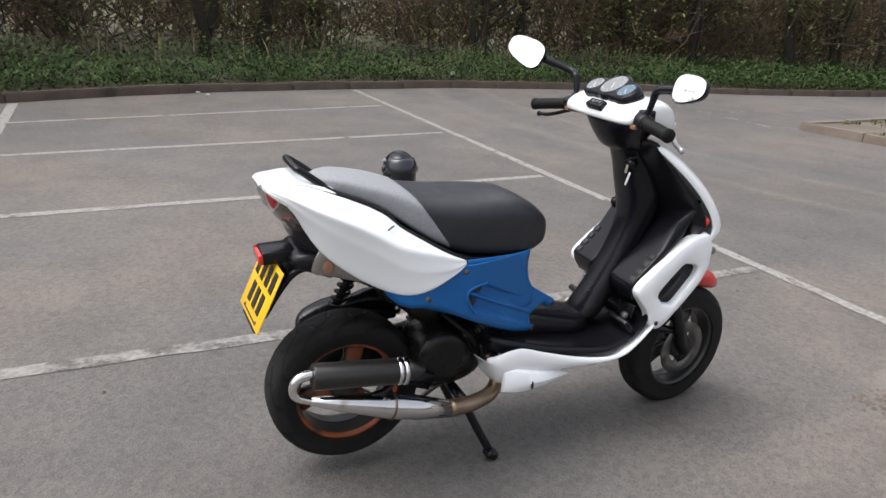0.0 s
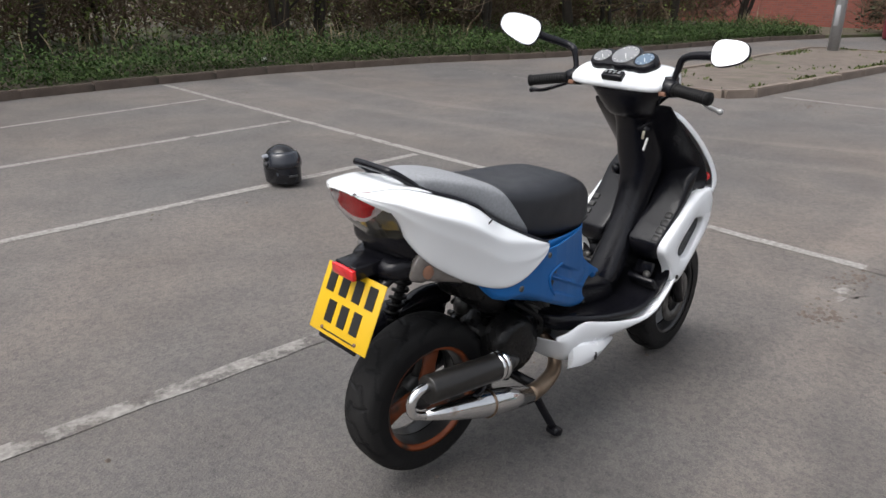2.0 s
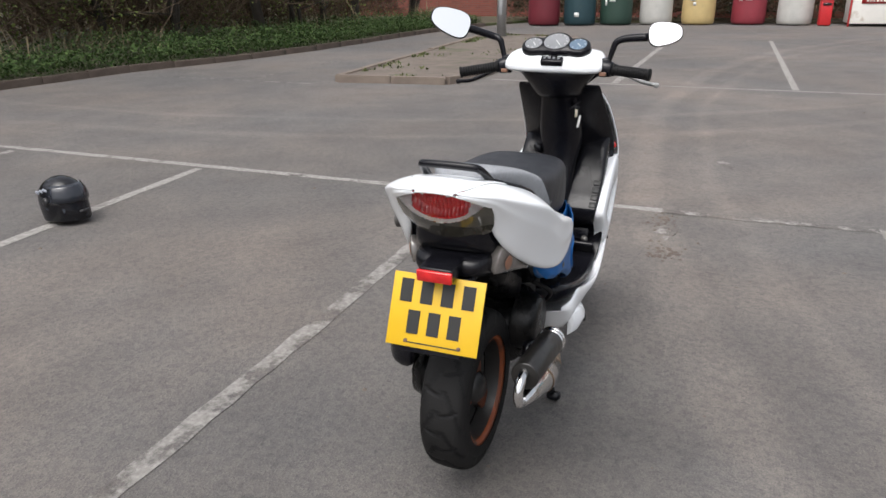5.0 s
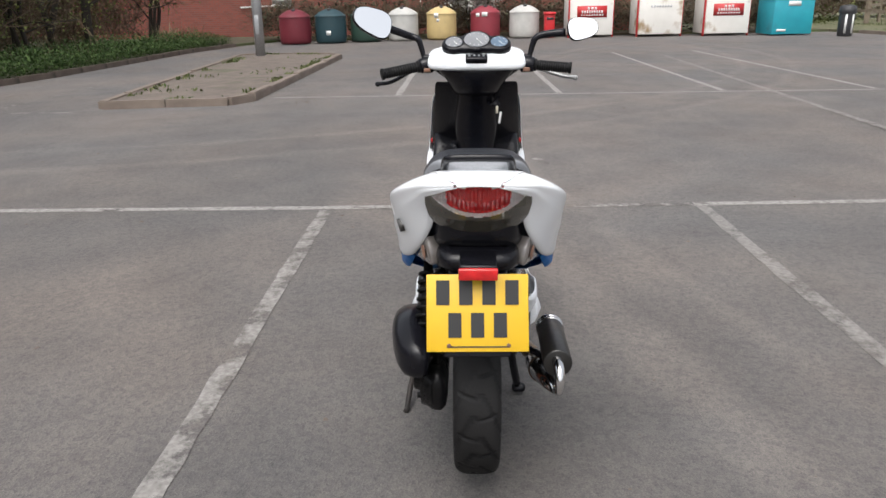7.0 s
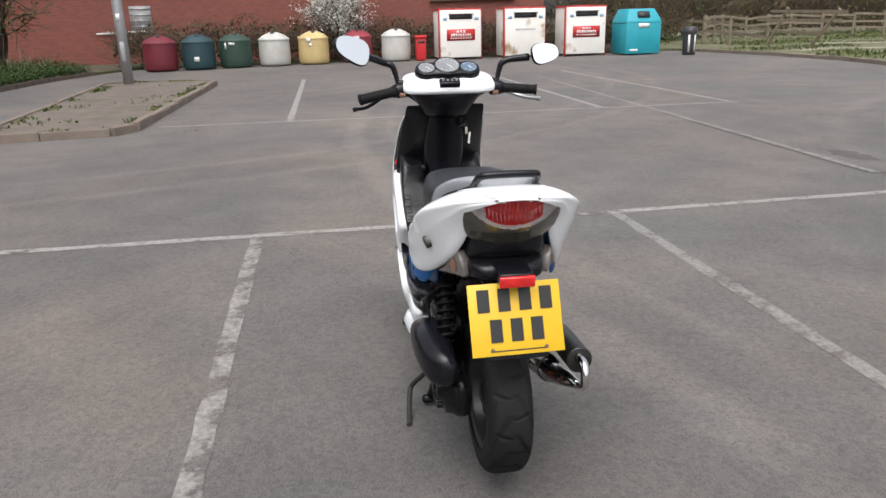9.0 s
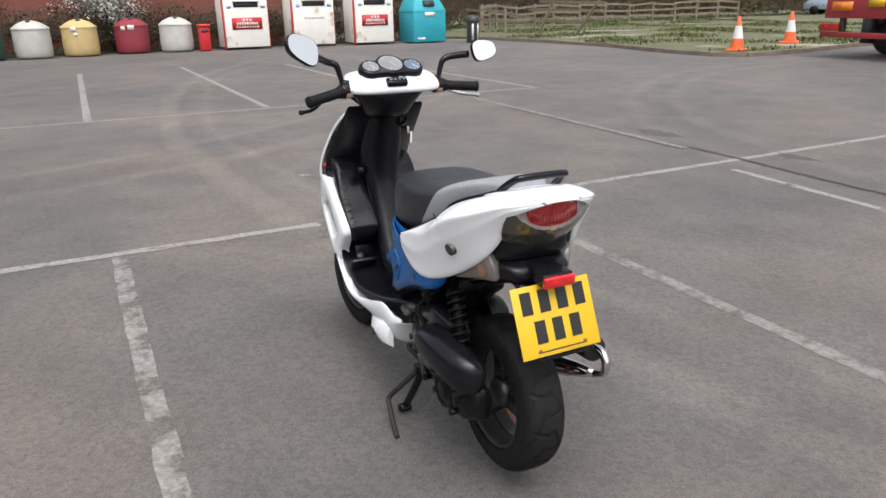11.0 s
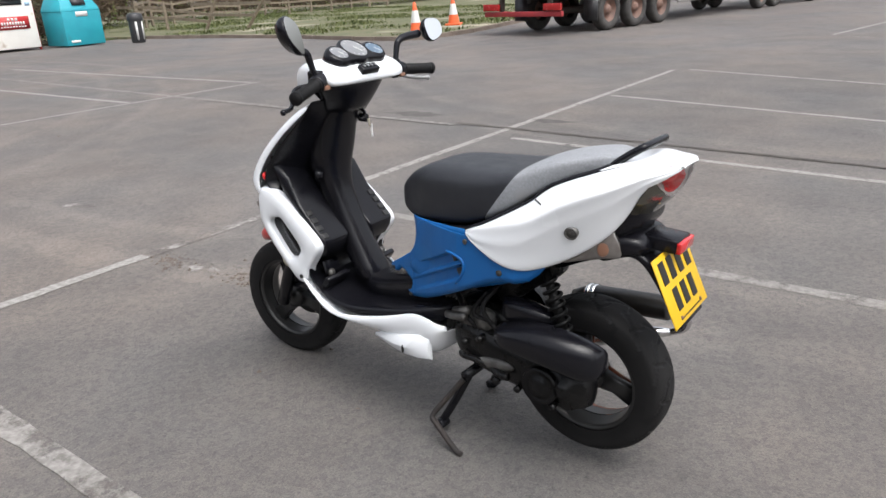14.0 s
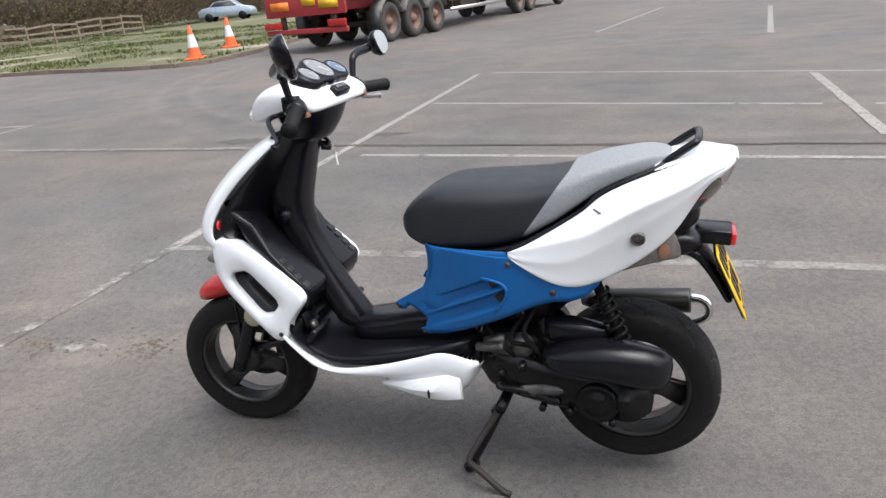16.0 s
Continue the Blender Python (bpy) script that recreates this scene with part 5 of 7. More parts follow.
# front fork and mudguard
for s in (-1, 1):
    bm = bmesh.new()
    tube(bm, [(1.09, s * 0.075, 0.62), (1.16, s * 0.08, 0.45), (1.262, s * 0.076 + 0.004, 0.224)], 0.024, 10, 3)
    part("fork_leg", bm, M_BLK, SC)
bm = bmesh.new()
box(bm, (1.1, 0, 0.6), (0.09, 0.2, 0.05), (0, 20, 0))
part("fork_yoke", bm, M_BLK, SC, bevel=0.01)
rows = []
for k in range(9):
    a = radians(35 + 100 * k / 8)
    rr = 0.26
    wv = 0.062 if k > 1 else 0.035 + 0.013 * k
    rows.append([Vector((1.26 + (rr - 0.035 * abs(t) ** 2) * math.cos(a), wv * t, 0.226 + (rr - 0.035 * abs(t) ** 2) * math.sin(a))) for t in (-1, -0.6, 0, 0.6, 1)])
bm = bmesh.new()
loft(bm, rows[4:], closed=False)
part("mudguard", bm, M_BLK, SC, thick=0.004, sub=1)
bm = bmesh.new()
loft(bm, [ring_at(x, w, a, b, 12, 2.2) for x, w, a, b in ((1.25, 0.07, 0.46, 0.53), (1.31, 0.068, 0.445, 0.53), (1.36, 0.058, 0.43, 0.51), (1.40, 0.04, 0.42, 0.48), (1.418, 0.015, 0.43, 0.455))])
part("mudguard_tip", bm, M_RED_GUARD, SC, "bright red front mudguard tip", sub=1)
bm = bmesh.new()
cyl(bm, (1.13, 0.1, 0.44), (1.135, 0.135, 0.437), 0.034, 0.03)
ball(bm, (1.135, 0.135, 0.437), (0.028, 0.01, 0.028))
part("horn", bm, M_CREAM, SC, "round cream horn")
bm = bmesh.new()
tube(bm, [(1.2, 0.06, 0.3), (1.1, 0.09, 0.33), (1.0, 0.07, 0.36)], 0.012, 8)
tube(bm, [(1.22, -0.06, 0.3), (1.1, -0.09, 0.35), (1.0, -0.07, 0.38)], 0.012, 8)
tube(bm, [(1.1, 0.05, 0.62), (1.2, 0.1, 0.5), (1.23, 0.08, 0.36), (1.235, 0.07, 0.3)], 0.005, 6)
part("suspension_link", bm, M_BLK, SC)

# legshield: black inner panel, white outer shell, side rings
INNER = [(0.997, 0.918, 0.142), (0.988, 0.924, 0.148), (0.97, 0.94, 0.15), (0.92, 0.993, 0.155), (0.88, 1.038, 0.162), (0.82, 1.105, 0.168), (0.765, 1.148, 0.172), (0.725, 1.16, 0.174), (0.70, 1.14, 0.176), (0.66, 1.05, 0.18), (0.6, 0.975, 0.182), (0.545, 0.915, 0.183), (0.5, 0.93, 0.183), (0.455, 0.985, 0.183), (0.4, 0.975, 0.18), (0.345, 0.905, 0.175)]
rows = []
for z, x, w in INNER:
    deep = lerp_table(((0.3, 0.012), (0.5, 0.02), (0.55, 0.03), (0.64, 0.0), (0.69, -0.07), (0.73, -0.1), (0.82, -0.1), (0.88, -0.075), (0.93, -0.045), (1.0, -0.005)), z)[0]
    rows.append([Vector((x + deep * (1 - abs(t) ** 2.0), w * t, z)) for t in (-1, -0.93, -0.8, -0.5, 0, 0.5, 0.8, 0.93, 1)])
bm = bmesh.new()
loft(bm, rows, closed=False)
part("inner_legshield", bm, M_BLK, SC, "scuffed black plastic inner legshield", thick=0.006, sub=1)

OUTER = [(0.976, 0.96, 0.128, 0.055), (0.965, 0.976, 0.146, 0.063), (0.94, 1.008, 0.158, 0.075), (0.895, 1.064, 0.169, 0.085), (0.83, 1.138, 0.175, 0.09), (0.77, 1.185, 0.183, 0.09), (0.725, 1.206, 0.187, 0.085), (0.695, 1.196, 0.19, 0.085), (0.66, 1.15, 0.19, 0.09)]
rows = []
for z, x, w, bulge in OUTER:
    rows.append([Vector((x + bulge * (1 - abs(t) ** 2.2) - (0.03 if abs(t) > 0.99 else 0), w * t * (0.985 if abs(t) > 0.99 else 1), z)) for t in (-1, -0.985, -0.9, -0.6, -0.3, 0, 0.3, 0.6, 0.9, 0.985, 1)])
bm = bmesh.new()
loft(bm, rows, closed=False)
part("front_shield", bm, M_WHITE, SC, "white painted front shield", thick=0.006, sub=1)


def resample(loop, c, n):
    """n points on a loop, at even angles about c."""
    out = []
    for k in range(n):
        a = 2 * math.pi * k / n
        d = Vector((math.cos(a), math.sin(a)))
        best = None
        for p, q in zip(loop, loop[1:] + loop[:1]):
            p, q = Vector(p) - Vector(c), Vector(q) - Vector(c)
            e = q - p
            den = d.x * e.y - d.y * e.x
            if abs(den) < 1e-9:
                continue
            s = (p.x * e.y - p.y * e.x) / den
            t = (p.x * d.y - p.y * d.x) / den
            if s > 0 and -1e-6 <= t <= 1 + 1e-6 and (best is None or s < best):
                best = s
        out.append(Vector(c) + d * best)
    return out


RING_OUT = [(1.185, 0.665), (1.184, 0.6), (1.165, 0.552), (1.107, 0.482), (1.028, 0.4), (1.0, 0.396), (0.985, 0.41), (0.974, 0.45), (0.945, 0.487), (0.918, 0.518), (0.912, 0.54), (0.925, 0.562), (0.976, 0.606), (1.055, 0.668), (1.11, 0.7), (1.165, 0.71)]
RING_HOLE = [(1.138, 0.588), (1.126, 0.604), (1.085, 0.611), (1.07, 0.603), (1.002, 0.53), (0.998, 0.512), (1.02, 0.486), (1.055, 0.48), (1.07, 0.49), (1.13, 0.565)]
RC = (1.062, 0.548)
for s in (-1, 1):
    o, h = [Vector(RC) + (q - Vector(RC)) * 1.0 for q in resample(RING_OUT, RC, 72)], [Vector(RC) + (q - Vector(RC)) * 1.04 for q in resample(RING_HOLE, RC, 72)]
    bm = bmesh.new()
    rings = []
    for f, dy in ((1.0, -0.04), (1.0, -0.012), (0.99, -0.004), (0.9, 0.0), (0.5, 0.003), (0.1, 0.001), (0.01, -0.003), (0.0, -0.01), (0.0, -0.03)):
        rings.append([Vector((b.x + (a.x - b.x) * f, s * (0.192 + dy), b.y + (a.y - b.y) * f)) for a, b in zip(o, h)])
    loft(bm, rings, caps=False)
    part("side_ring", bm, M_WHITE, SC, "white fairing ring round a side opening")
    bm = bmesh.new()
    loft(bm, [[Vector((p.x * 0.985 + 0.015 * RC[0], s * y, p.y)) for p in h] for y in (0.17, 0.12)])
    part("duct", bm, M_BLK, SC)
    bm = bmesh.new()
    cyl(bm, (0.995, s * 0.199, 0.425), (0.995, s * 0.203, 0.425), 0.007, n=12)
    part("bolt", bm, M_INK, SC)
    bm = bmesh.new()
    loft(bm, [ring_at(x, w, a, b, 12, 2.2) for x, w, a, b in ((1.17, 0.014, 0.625, 0.665), (1.2, 0.018, 0.62, 0.66), (1.222, 0.012, 0.625, 0.648), (1.228, 0.003, 0.632, 0.64))])
    for v in bm.verts:
        v.co.y += s * 0.16
    part("front_indicator", bm, M_CLEARISH, SC, "hazy clear front indicator", sub=1)
    # slotted edge of the glove pod
    for k in range(4):
        f = (k + 0.5) / 4
        x, z = 1.016 - 0.09 * f, 0.642 - 0.09 * f
        bm = bmesh.new()
        xs = 0.905 + (z - 0.55) * 0.96
        box(bm, (xs + 0.002, s * 0.148, z), (0.012, 0.024, 0.021), (0, 44, 0))
        part("slot", bm, M_INK, SC, bevel=0.002)
    # glove pod beside the tunnel
    bm = bmesh.new()
    st = ((0.765, 1.08, 0.035), (0.74, 1.055, 0.05), (0.654, 1.005, 0.056), (0.6, 0.953, 0.056), (0.55, 0.903, 0.056), (0.52, 0.908, 0.052), (0.485, 0.93, 0.045))
    loft(bm, [[Vector((x + dx, s * (0.108 + w * dy), z + dx * 0.6)) for dx, dy in ((0, -1), (0, -0.5), (0, 0.5), (0, 1), (0.07, 1.1), (0.07, -1.1))] for z, x, w in st])
    part("glove_pod", bm, M_BLK, SC, "moulded black glove pod", bevel=0.008)
    # footwell step
    bm = bmesh.new()
    box(bm, (0.93, s * 0.115, 0.395), (0.07, 0.1, 0.02), (0, 50, 0))
    box(bm, (0.955, s * 0.1, 0.44), (0.012, 0.07, 0.05), (0, 20, 0))
    part("foot_step", bm, M_BLK, SC, bevel=0.006)
    bm = bmesh.new()
    cyl(bm, (0.935, s * 0.125, 0.425), (0.925, s * 0.125, 0.432), 0.012, n=12)
    part("bolt", bm, M_CASTING, SC)

# steering column and tunnel
body_rings = ((1.0, 0.9, 0.065, 0.055), (0.94, 0.962, 0.068, 0.052), (0.845, 0.99, 0.08, 0.058), (0.77, 1.018, 0.08, 0.058), (0.7, 1.01, 0.056, 0.05), (0.55, 0.945, 0.052, 0.052), (0.43, 0.868, 0.058, 0.055), (0.38, 0.83, 0.075, 0.05))
bm = bmesh.new()
loft(bm, [[Vector((x + rx * math.copysign(abs(math.cos(a)) ** 0.8, math.cos(a)), w * math.copysign(abs(math.sin(a)) ** 0.8, math.sin(a)), z)) for a in (2 * math.pi * k / 20 for k in range(20))] for z, x, w, rx in body_rings])
part("steering_tunnel", bm, M_BLK, SC, "black steering column cover and centre tunnel", sub=1)
bm = bmesh.new()
loft(bm, [[Vector((x + rx * math.cos(a), w * math.sin(a), z)) for a in (2 * math.pi * k / 24 for k in range(24))] for z, x, w, rx in ((1.06, 0.9, 0.15, 0.09), (1.035, 0.9, 0.135, 0.085), (1.0, 0.9, 0.1, 0.075), (0.965, 0.925, 0.085, 0.075), (0.945, 0.94, 0.075, 0.07))])
part("lower_headset_cover", bm, M_BLK, SC, sub=1)
bm = bmesh.new()
cyl(bm, (0.925, -0.066, 0.916), (0.9, -0.073, 0.914), 0.014)
part("ignition_lock", bm, M_BLK, SC)
bm = bmesh.new()
box(bm, (0.892, -0.074, 0.9), (0.003, 0.009, 0.026), (0, 8, 0))
part("key", bm, M_BRASS, SC, "key hanging in the ignition", bevel=0.001)
bm = bmesh.new()
box(bm, (0.893, -0.085, 0.872), (0.004, 0.008, 0.042), (8, 10, 0))
part("key_fob", bm, M_WHITE_SIGN, SC, bevel=0.003)
bm = bmesh.new()
tube(bm, [(0.925, -0.04, 0.93), (0.9, -0.05, 0.915), (0.905, -0.07, 0.93), (0.93, -0.08, 0.94)], 0.005, 8)
part("bag_hook", bm, M_BLK, SC)
bm = bmesh.new()
cyl(bm, (0.99, 0.07, 0.745), (1.0, 0.09, 0.745), 0.018)
part("hook_knob", bm, M_BLK, SC)

# floorboard
body("floorboard", [(0.42, 0.13, 0.37, 0.43), (0.5, 0.172, 0.36, 0.425), (0.6, 0.178, 0.34, 0.395), (0.72, 0.178, 0.325, 0.372), (0.83, 0.178, 0.312, 0.352), (0.92, 0.172, 0.33, 0.36), (0.985, 0.16, 0.39, 0.43)], M_BLK, "black plastic floorboard", p=5)
body("floor_hump", [(0.48, 0.14, 0.38, 0.5), (0.56, 0.12, 0.38, 0.5), (0.66, 0.09, 0.36, 0.46), (0.76, 0.08, 0.34, 0.425), (0.86, 0.075, 0.34, 0.42)], M_BLK, p=3)

# white belly pan with side wings
BELLY = ((0.415, 0.35, 0.376, 0.14, 0.165), (0.432, 0.335, 0.387, 0.17, 0.19), (0.455, 0.285, 0.396, 0.168, 0.194), (0.48, 0.254, 0.404, 0.165, 0.196), (0.52, 0.255, 0.408, 0.156, 0.197), (0.56, 0.256, 0.392, 0.15, 0.197), (0.66, 0.266, 0.36, 0.14, 0.196), (0.76, 0.278, 0.335, 0.14, 0.195), (0.85, 0.295, 0.322, 0.14, 0.195), (0.91, 0.318, 0.335, 0.145, 0.195), (0.96, 0.355, 0.385, 0.15, 0.195), (1.0, 0.395, 0.43, 0.155, 0.194))
rows = []
for x, zb, zt, wb, wt in BELLY:
    rows.append([Vector((x, y, z)) for y, z in ((-wt + 0.006, zt), (-wt, zt - 0.012), (-wt - 0.002, zb + 0.55 * (zt - zb)), (-wb, zb + 0.01), (-wb * 0.6, zb - 0.004), (0, zb - 0.006), (wb * 0.6, zb - 0.004), (wb, zb + 0.01), (wt + 0.002, zb + 0.55 * (zt - zb)), (wt, zt - 0.012), (wt - 0.006, zt))])
bm = bmesh.new()
loft(bm, rows, closed=False)
part("belly_pan", bm, M_WHITE, SC, "white painted belly pan", thick=0.006, sub=1)
for s in (-1, 1):
    bm = bmesh.new()
    st = ((0.465, 0.02, 0.258, 0.345), (0.5, 0.037, 0.256, 0.35), (0.54, 0.04, 0.258, 0.338), (0.6, 0.034, 0.262, 0.32), (0.66, 0.018, 0.265, 0.3), (0.712, 0.003, 0.267, 0.28))
    loft(bm, [[Vector((x, s * (0.178 - 0.12 * max(0.0, x - 0.56) + w * dy), (a + b) / 2 + (b - a) / 2 * dz)) for dy, dz in ((0, -1), (0.7, -0.75), (1, 0), (0.7, 0.75), (0, 1))] for x, w, a, b in st])
    part("side_wing", bm, M_WHITE, SC, "white aerodynamic wing on the belly pan", bevel=0.004)
    bm = bmesh.new()
    ball(bm, (1.158, s * 0.168, 0.742), (0.006, 0.012, 0.014))
    part("shield_reflector", bm, M_RED_LENS, SC)
    bm = bmesh.new()
    ball(bm, (0.55, s * 0.2155, 0.289), (0.004, 0.005, 0.014))
    part("drain_hole", bm, M_INK, SC)

# blue underseat body
BLUE = ((0.452, 0.5, 0.548, 0.5, 0.12), (0.475, 0.42, 0.575, 0.5, 0.13), (0.505, 0.335, 0.61, 0.51, 0.14), (0.525, 0.28, 0.622, 0.53, 0.145), (0.555, 0.19, 0.6, 0.56, 0.15), (0.6, 0.115, 0.57, 0.565, 0.155), (0.64, 0.11, 0.562, 0.565, 0.158), (0.672, 0.12, 0.566, 0.568, 0.158), (0.69, 0.13, 0.572, 0.572, 0.152))
rows = []
for z, xr, xs, xc, w in BLUE:
    half = [(xr, w * 0.94), (xr + (xs - xr) * 0.3, w * 1.07), (xr + (xs - xr) * 0.6, w * 1.06), (xs - 0.06, w * 0.95), (xs - 0.012, w * 0.8), (xc + (xs - xc) * 0.25, w * 0.5), (xc, 0.0)]
    rows.append([Vector((x, y, z)) for x, y in half] + [Vector((x, -y, z)) for x, y in half[-2::-1]])
bm = bmesh.new()
loft(bm, rows, closed=False)
ub = part("underseat_body", bm, M_BLUE, SC, "hand-painted blue plastic underseat body", thick=0.005, sub=1)

BLUE_Y = ((0.08, 0.172), (0.1, 0.184), (0.13, 0.196), (0.16, 0.206), (0.2, 0.211), (0.28, 0.209), (0.34, 0.204), (0.4, 0.189), (0.45, 0.173), (0.5, 0.154), (0.55, 0.137), (0.6, 0.125), (0.67, 0.117))
BLUE_LOW = ((0.085, 0.634), (0.1, 0.612), (0.125, 0.589), (0.16, 0.579), (0.2, 0.578), (0.24, 0.566), (0.27, 0.552), (0.38, 0.498), (0.45, 0.464), (0.513, 0.436), (0.573, 0.421), (0.59, 0.428))
BLUE_HIGH = ((0.085, 0.655), (0.12, 0.69), (0.5, 0.69), (0.522, 0.672), (0.53, 0.632), (0.545, 0.595), (0.567, 0.572), (0.61, 0.544), (0.652, 0.519), (0.662, 0.508), (0.666, 0.5))
NOTCH = ((0.566, 0.468), (0.59, 0.486), (0.622, 0.503), (0.638, 0.488), (0.652, 0.486), (0.662, 0.493), (0.666, 0.5))


def scoop(x, z):
    """Depth of the two ramped channels of the side scoop: 0 on the panel, down to -0.016 at its rear."""
    along, across = -0.898 * x + 0.44 * z, 0.44 * x + 0.898 * z
    rear = -0.02 - 26.0 * (across - 0.688) ** 2
    if along > rear or along < -0.31:
        return 0.0
    edge = min(across - 0.648, 0.727 - across)
    if edge < 0:
        return 0.0
    ramp = min(1.0, max(0.0, (along + 0.31) / (rear + 0.31)))
    rib = abs(across - 0.689)
    wall = min(1.0, edge / 0.006, max(0.0, rib - 0.0025) / 0.005, (rear - along) / 0.005)
    return -0.016 * ramp ** 0.8 * wall


for s in (-1, 1):
    verts, faces = [], []

    def sheet(x0, x1, low, high, nx, nz):
        base = len(verts)
        for i in range(nx + 1):
            x = x0 + (x1 - x0) * i / nx
            a, b = lerp_table(low, x)[0], lerp_table(high, x)[0]
            for j in range(nz + 1):
                f = j / nz
                z = a + (b - a) * f
                y = lerp_table(BLUE_Y, x)[0] + scoop(x, z)
                y -= 0.05 * max(0.0, z - 0.63) ** 1.2 + 0.012 * max(0.0, 1 - f * (b - a) / 0.02) ** 2
                verts.append((x, s * y, z))
        for i in range(nx):
            for j in range(nz):
                k = base + i * (nz + 1) + j
                faces.append((k, k + nz + 1, k + nz + 2, k + 1) if s < 0 else (k, k + 1, k + nz + 2, k + nz + 1))

    sheet(0.085, 0.566, BLUE_LOW, BLUE_HIGH, 150, 64)
    sheet(0.566, 0.666, NOTCH, BLUE_HIGH, 30, 20)
    sheet(0.566, 0.59, BLUE_LOW, ((0.566, 0.468), (0.574, 0.448), (0.59, 0.441)), 8, 8)
    sp_ = raw("side_panel", verts, faces, M_BLUE, ub, "blue side panel with a two-channel air scoop", smooth=True)
    md = sp_.modifiers.new("thickness", "SOLIDIFY")
    md.thickness, md.offset = 0.004, -1.0
    bm = bmesh.new()
    lip = []
    for k in range(11):
        across = 0.642 + 0.09 * k / 10
        along = -0.017 - 26.0 * (across - 0.688) ** 2
        x, z = -0.898 * along + 0.44 * across, 0.44 * along + 0.898 * across
        lip.append((x, s * (lerp_table(BLUE_Y, x)[0] + 0.0005), z))
    tube(bm, lip, 0.0042, 8, 3)
    part("scoop_lip", bm, M_BLUE, ub)
    for across in (0.668, 0.708):
        along = -0.017 - 26.0 * (across - 0.688) ** 2 - 0.019
        x, z = -0.898 * along + 0.44 * across, 0.44 * along + 0.898 * across
        bm = bmesh.new()
        box(bm, (x, s * (lerp_table(BLUE_Y, x)[0] - 0.0115), z), (0.024, 0.006, 0.021), (0, 26, 0))
        part("scoop_opening", bm, M_INK, ub, bevel=0.003)
    for x, z, r in ((0.309, 0.672, 0.0075), (0.2, 0.607, 0.0085), (0.65, 0.503, 0.006), (0.578, 0.432, 0.006)):
        y = lerp_table(BLUE_Y, x)[0]
        bm = bmesh.new()
        cyl(bm, (x, s * (y - 0.006), z), (x, s * (y + 0.0012), z), r, n=14)
        part("screw", bm, M_CASTING if x < 0.5 else M_INK, ub)

# white tail fairing: x, then y and z of the seat edge, upper crease, lower crease and bottom edge
TAIL = (
    (0.309, 0.198, 0.7, 0.203, 0.7, 0.205, 0.698, 0.204, 0.694),
    (0.288, 0.197, 0.71, 0.208, 0.708, 0.213, 0.69, 0.214, 0.68),
    (0.255, 0.19, 0.725, 0.212, 0.718, 0.217, 0.685, 0.2165, 0.66),
    (0.21, 0.177, 0.75, 0.2145, 0.733, 0.219, 0.685, 0.2175, 0.634),
    (0.165, 0.166, 0.776, 0.217, 0.745, 0.219, 0.69, 0.213, 0.621),
    (0.13, 0.157, 0.796, 0.218, 0.754, 0.218, 0.7, 0.203, 0.621),
    (0.1, 0.149, 0.827, 0.219, 0.766, 0.216, 0.72, 0.192, 0.629),
    (0.065, 0.141, 0.845, 0.219, 0.789, 0.212, 0.742, 0.181, 0.642),
    (0.03, 0.133, 0.86, 0.218, 0.81, 0.206, 0.764, 0.168, 0.66),
    (-0.01, 0.124, 0.874, 0.212, 0.831, 0.197, 0.785, 0.155, 0.685),
    (-0.05, 0.114, 0.888, 0.199, 0.846, 0.184, 0.804, 0.14, 0.715),
    (-0.08, 0.105, 0.897, 0.184, 0.857, 0.168, 0.822, 0.127, 0.748),
    (-0.104, 0.097, 0.902, 0.168, 0.867, 0.154, 0.838, 0.11, 0.787),
    (-0.125, 0.09, 0.903, 0.15, 0.875, 0.14, 0.854, 0.118, 0.826),
    (-0.146, 0.081, 0.902, 0.132, 0.884, 0.129, 0.87, 0.12, 0.857),
    (-0.17, 0.068, 0.898, 0.11, 0.888, 0.109, 0.879, 0.1, 0.868),
    (-0.19, 0.051, 0.897, 0.083, 0.892, 0.083, 0.887, 0.075, 0.882),
    (-0.2, 0.036, 0.898, 0.053, 0.896, 0.053, 0.893, 0.048, 0.89),
)
for s in (-1, 1):
    rows = []
    for x, yb, zb, yc, zc, yd, zd, ye, ze in TAIL:
        bulge = 0.004 if x > -0.12 else 0.001
        rows.append([Vector((x, s * y, z)) for y, z in (
            (yb - 0.014, zb - 0.012), (yb - 0.003, zb - 0.002), (yb + 0.002, zb - 0.002), ((yb + yc) / 2 + bulge, (zb + zc) / 2 + bulge), (yc - 0.001, zc + 0.003), (yc + 0.0005, zc - 0.003),
            ((yc + yd) / 2 - 0.0015, (zc + zd) / 2), (yd, zd + 0.002), (yd - 0.0015, zd - 0.004), ((yd * 0.6 + ye * 0.4) - bulge * 0.6, zd * 0.6 + ze * 0.4), ((yd * 0.25 + ye * 0.75) - bulge * 0.4, zd * 0.25 + ze * 0.75), (ye, ze), (ye - 0.012, ze + 0.003))])
    bm = bmesh.new()
    loft(bm, rows, closed=False)
    tp = part("tail_side_panel", bm, M_WHITE, SC, "white painted tail side panel", thick=0.004, sub=1)
    bm = bmesh.new()
    box(bm, (0.088, s * 0.1925, 0.8035), (0.036, 0.004, 0.004), (s * 50, -34, 0))
    part("slit", bm, M_INK, tp, bevel=0.001)
rows = []
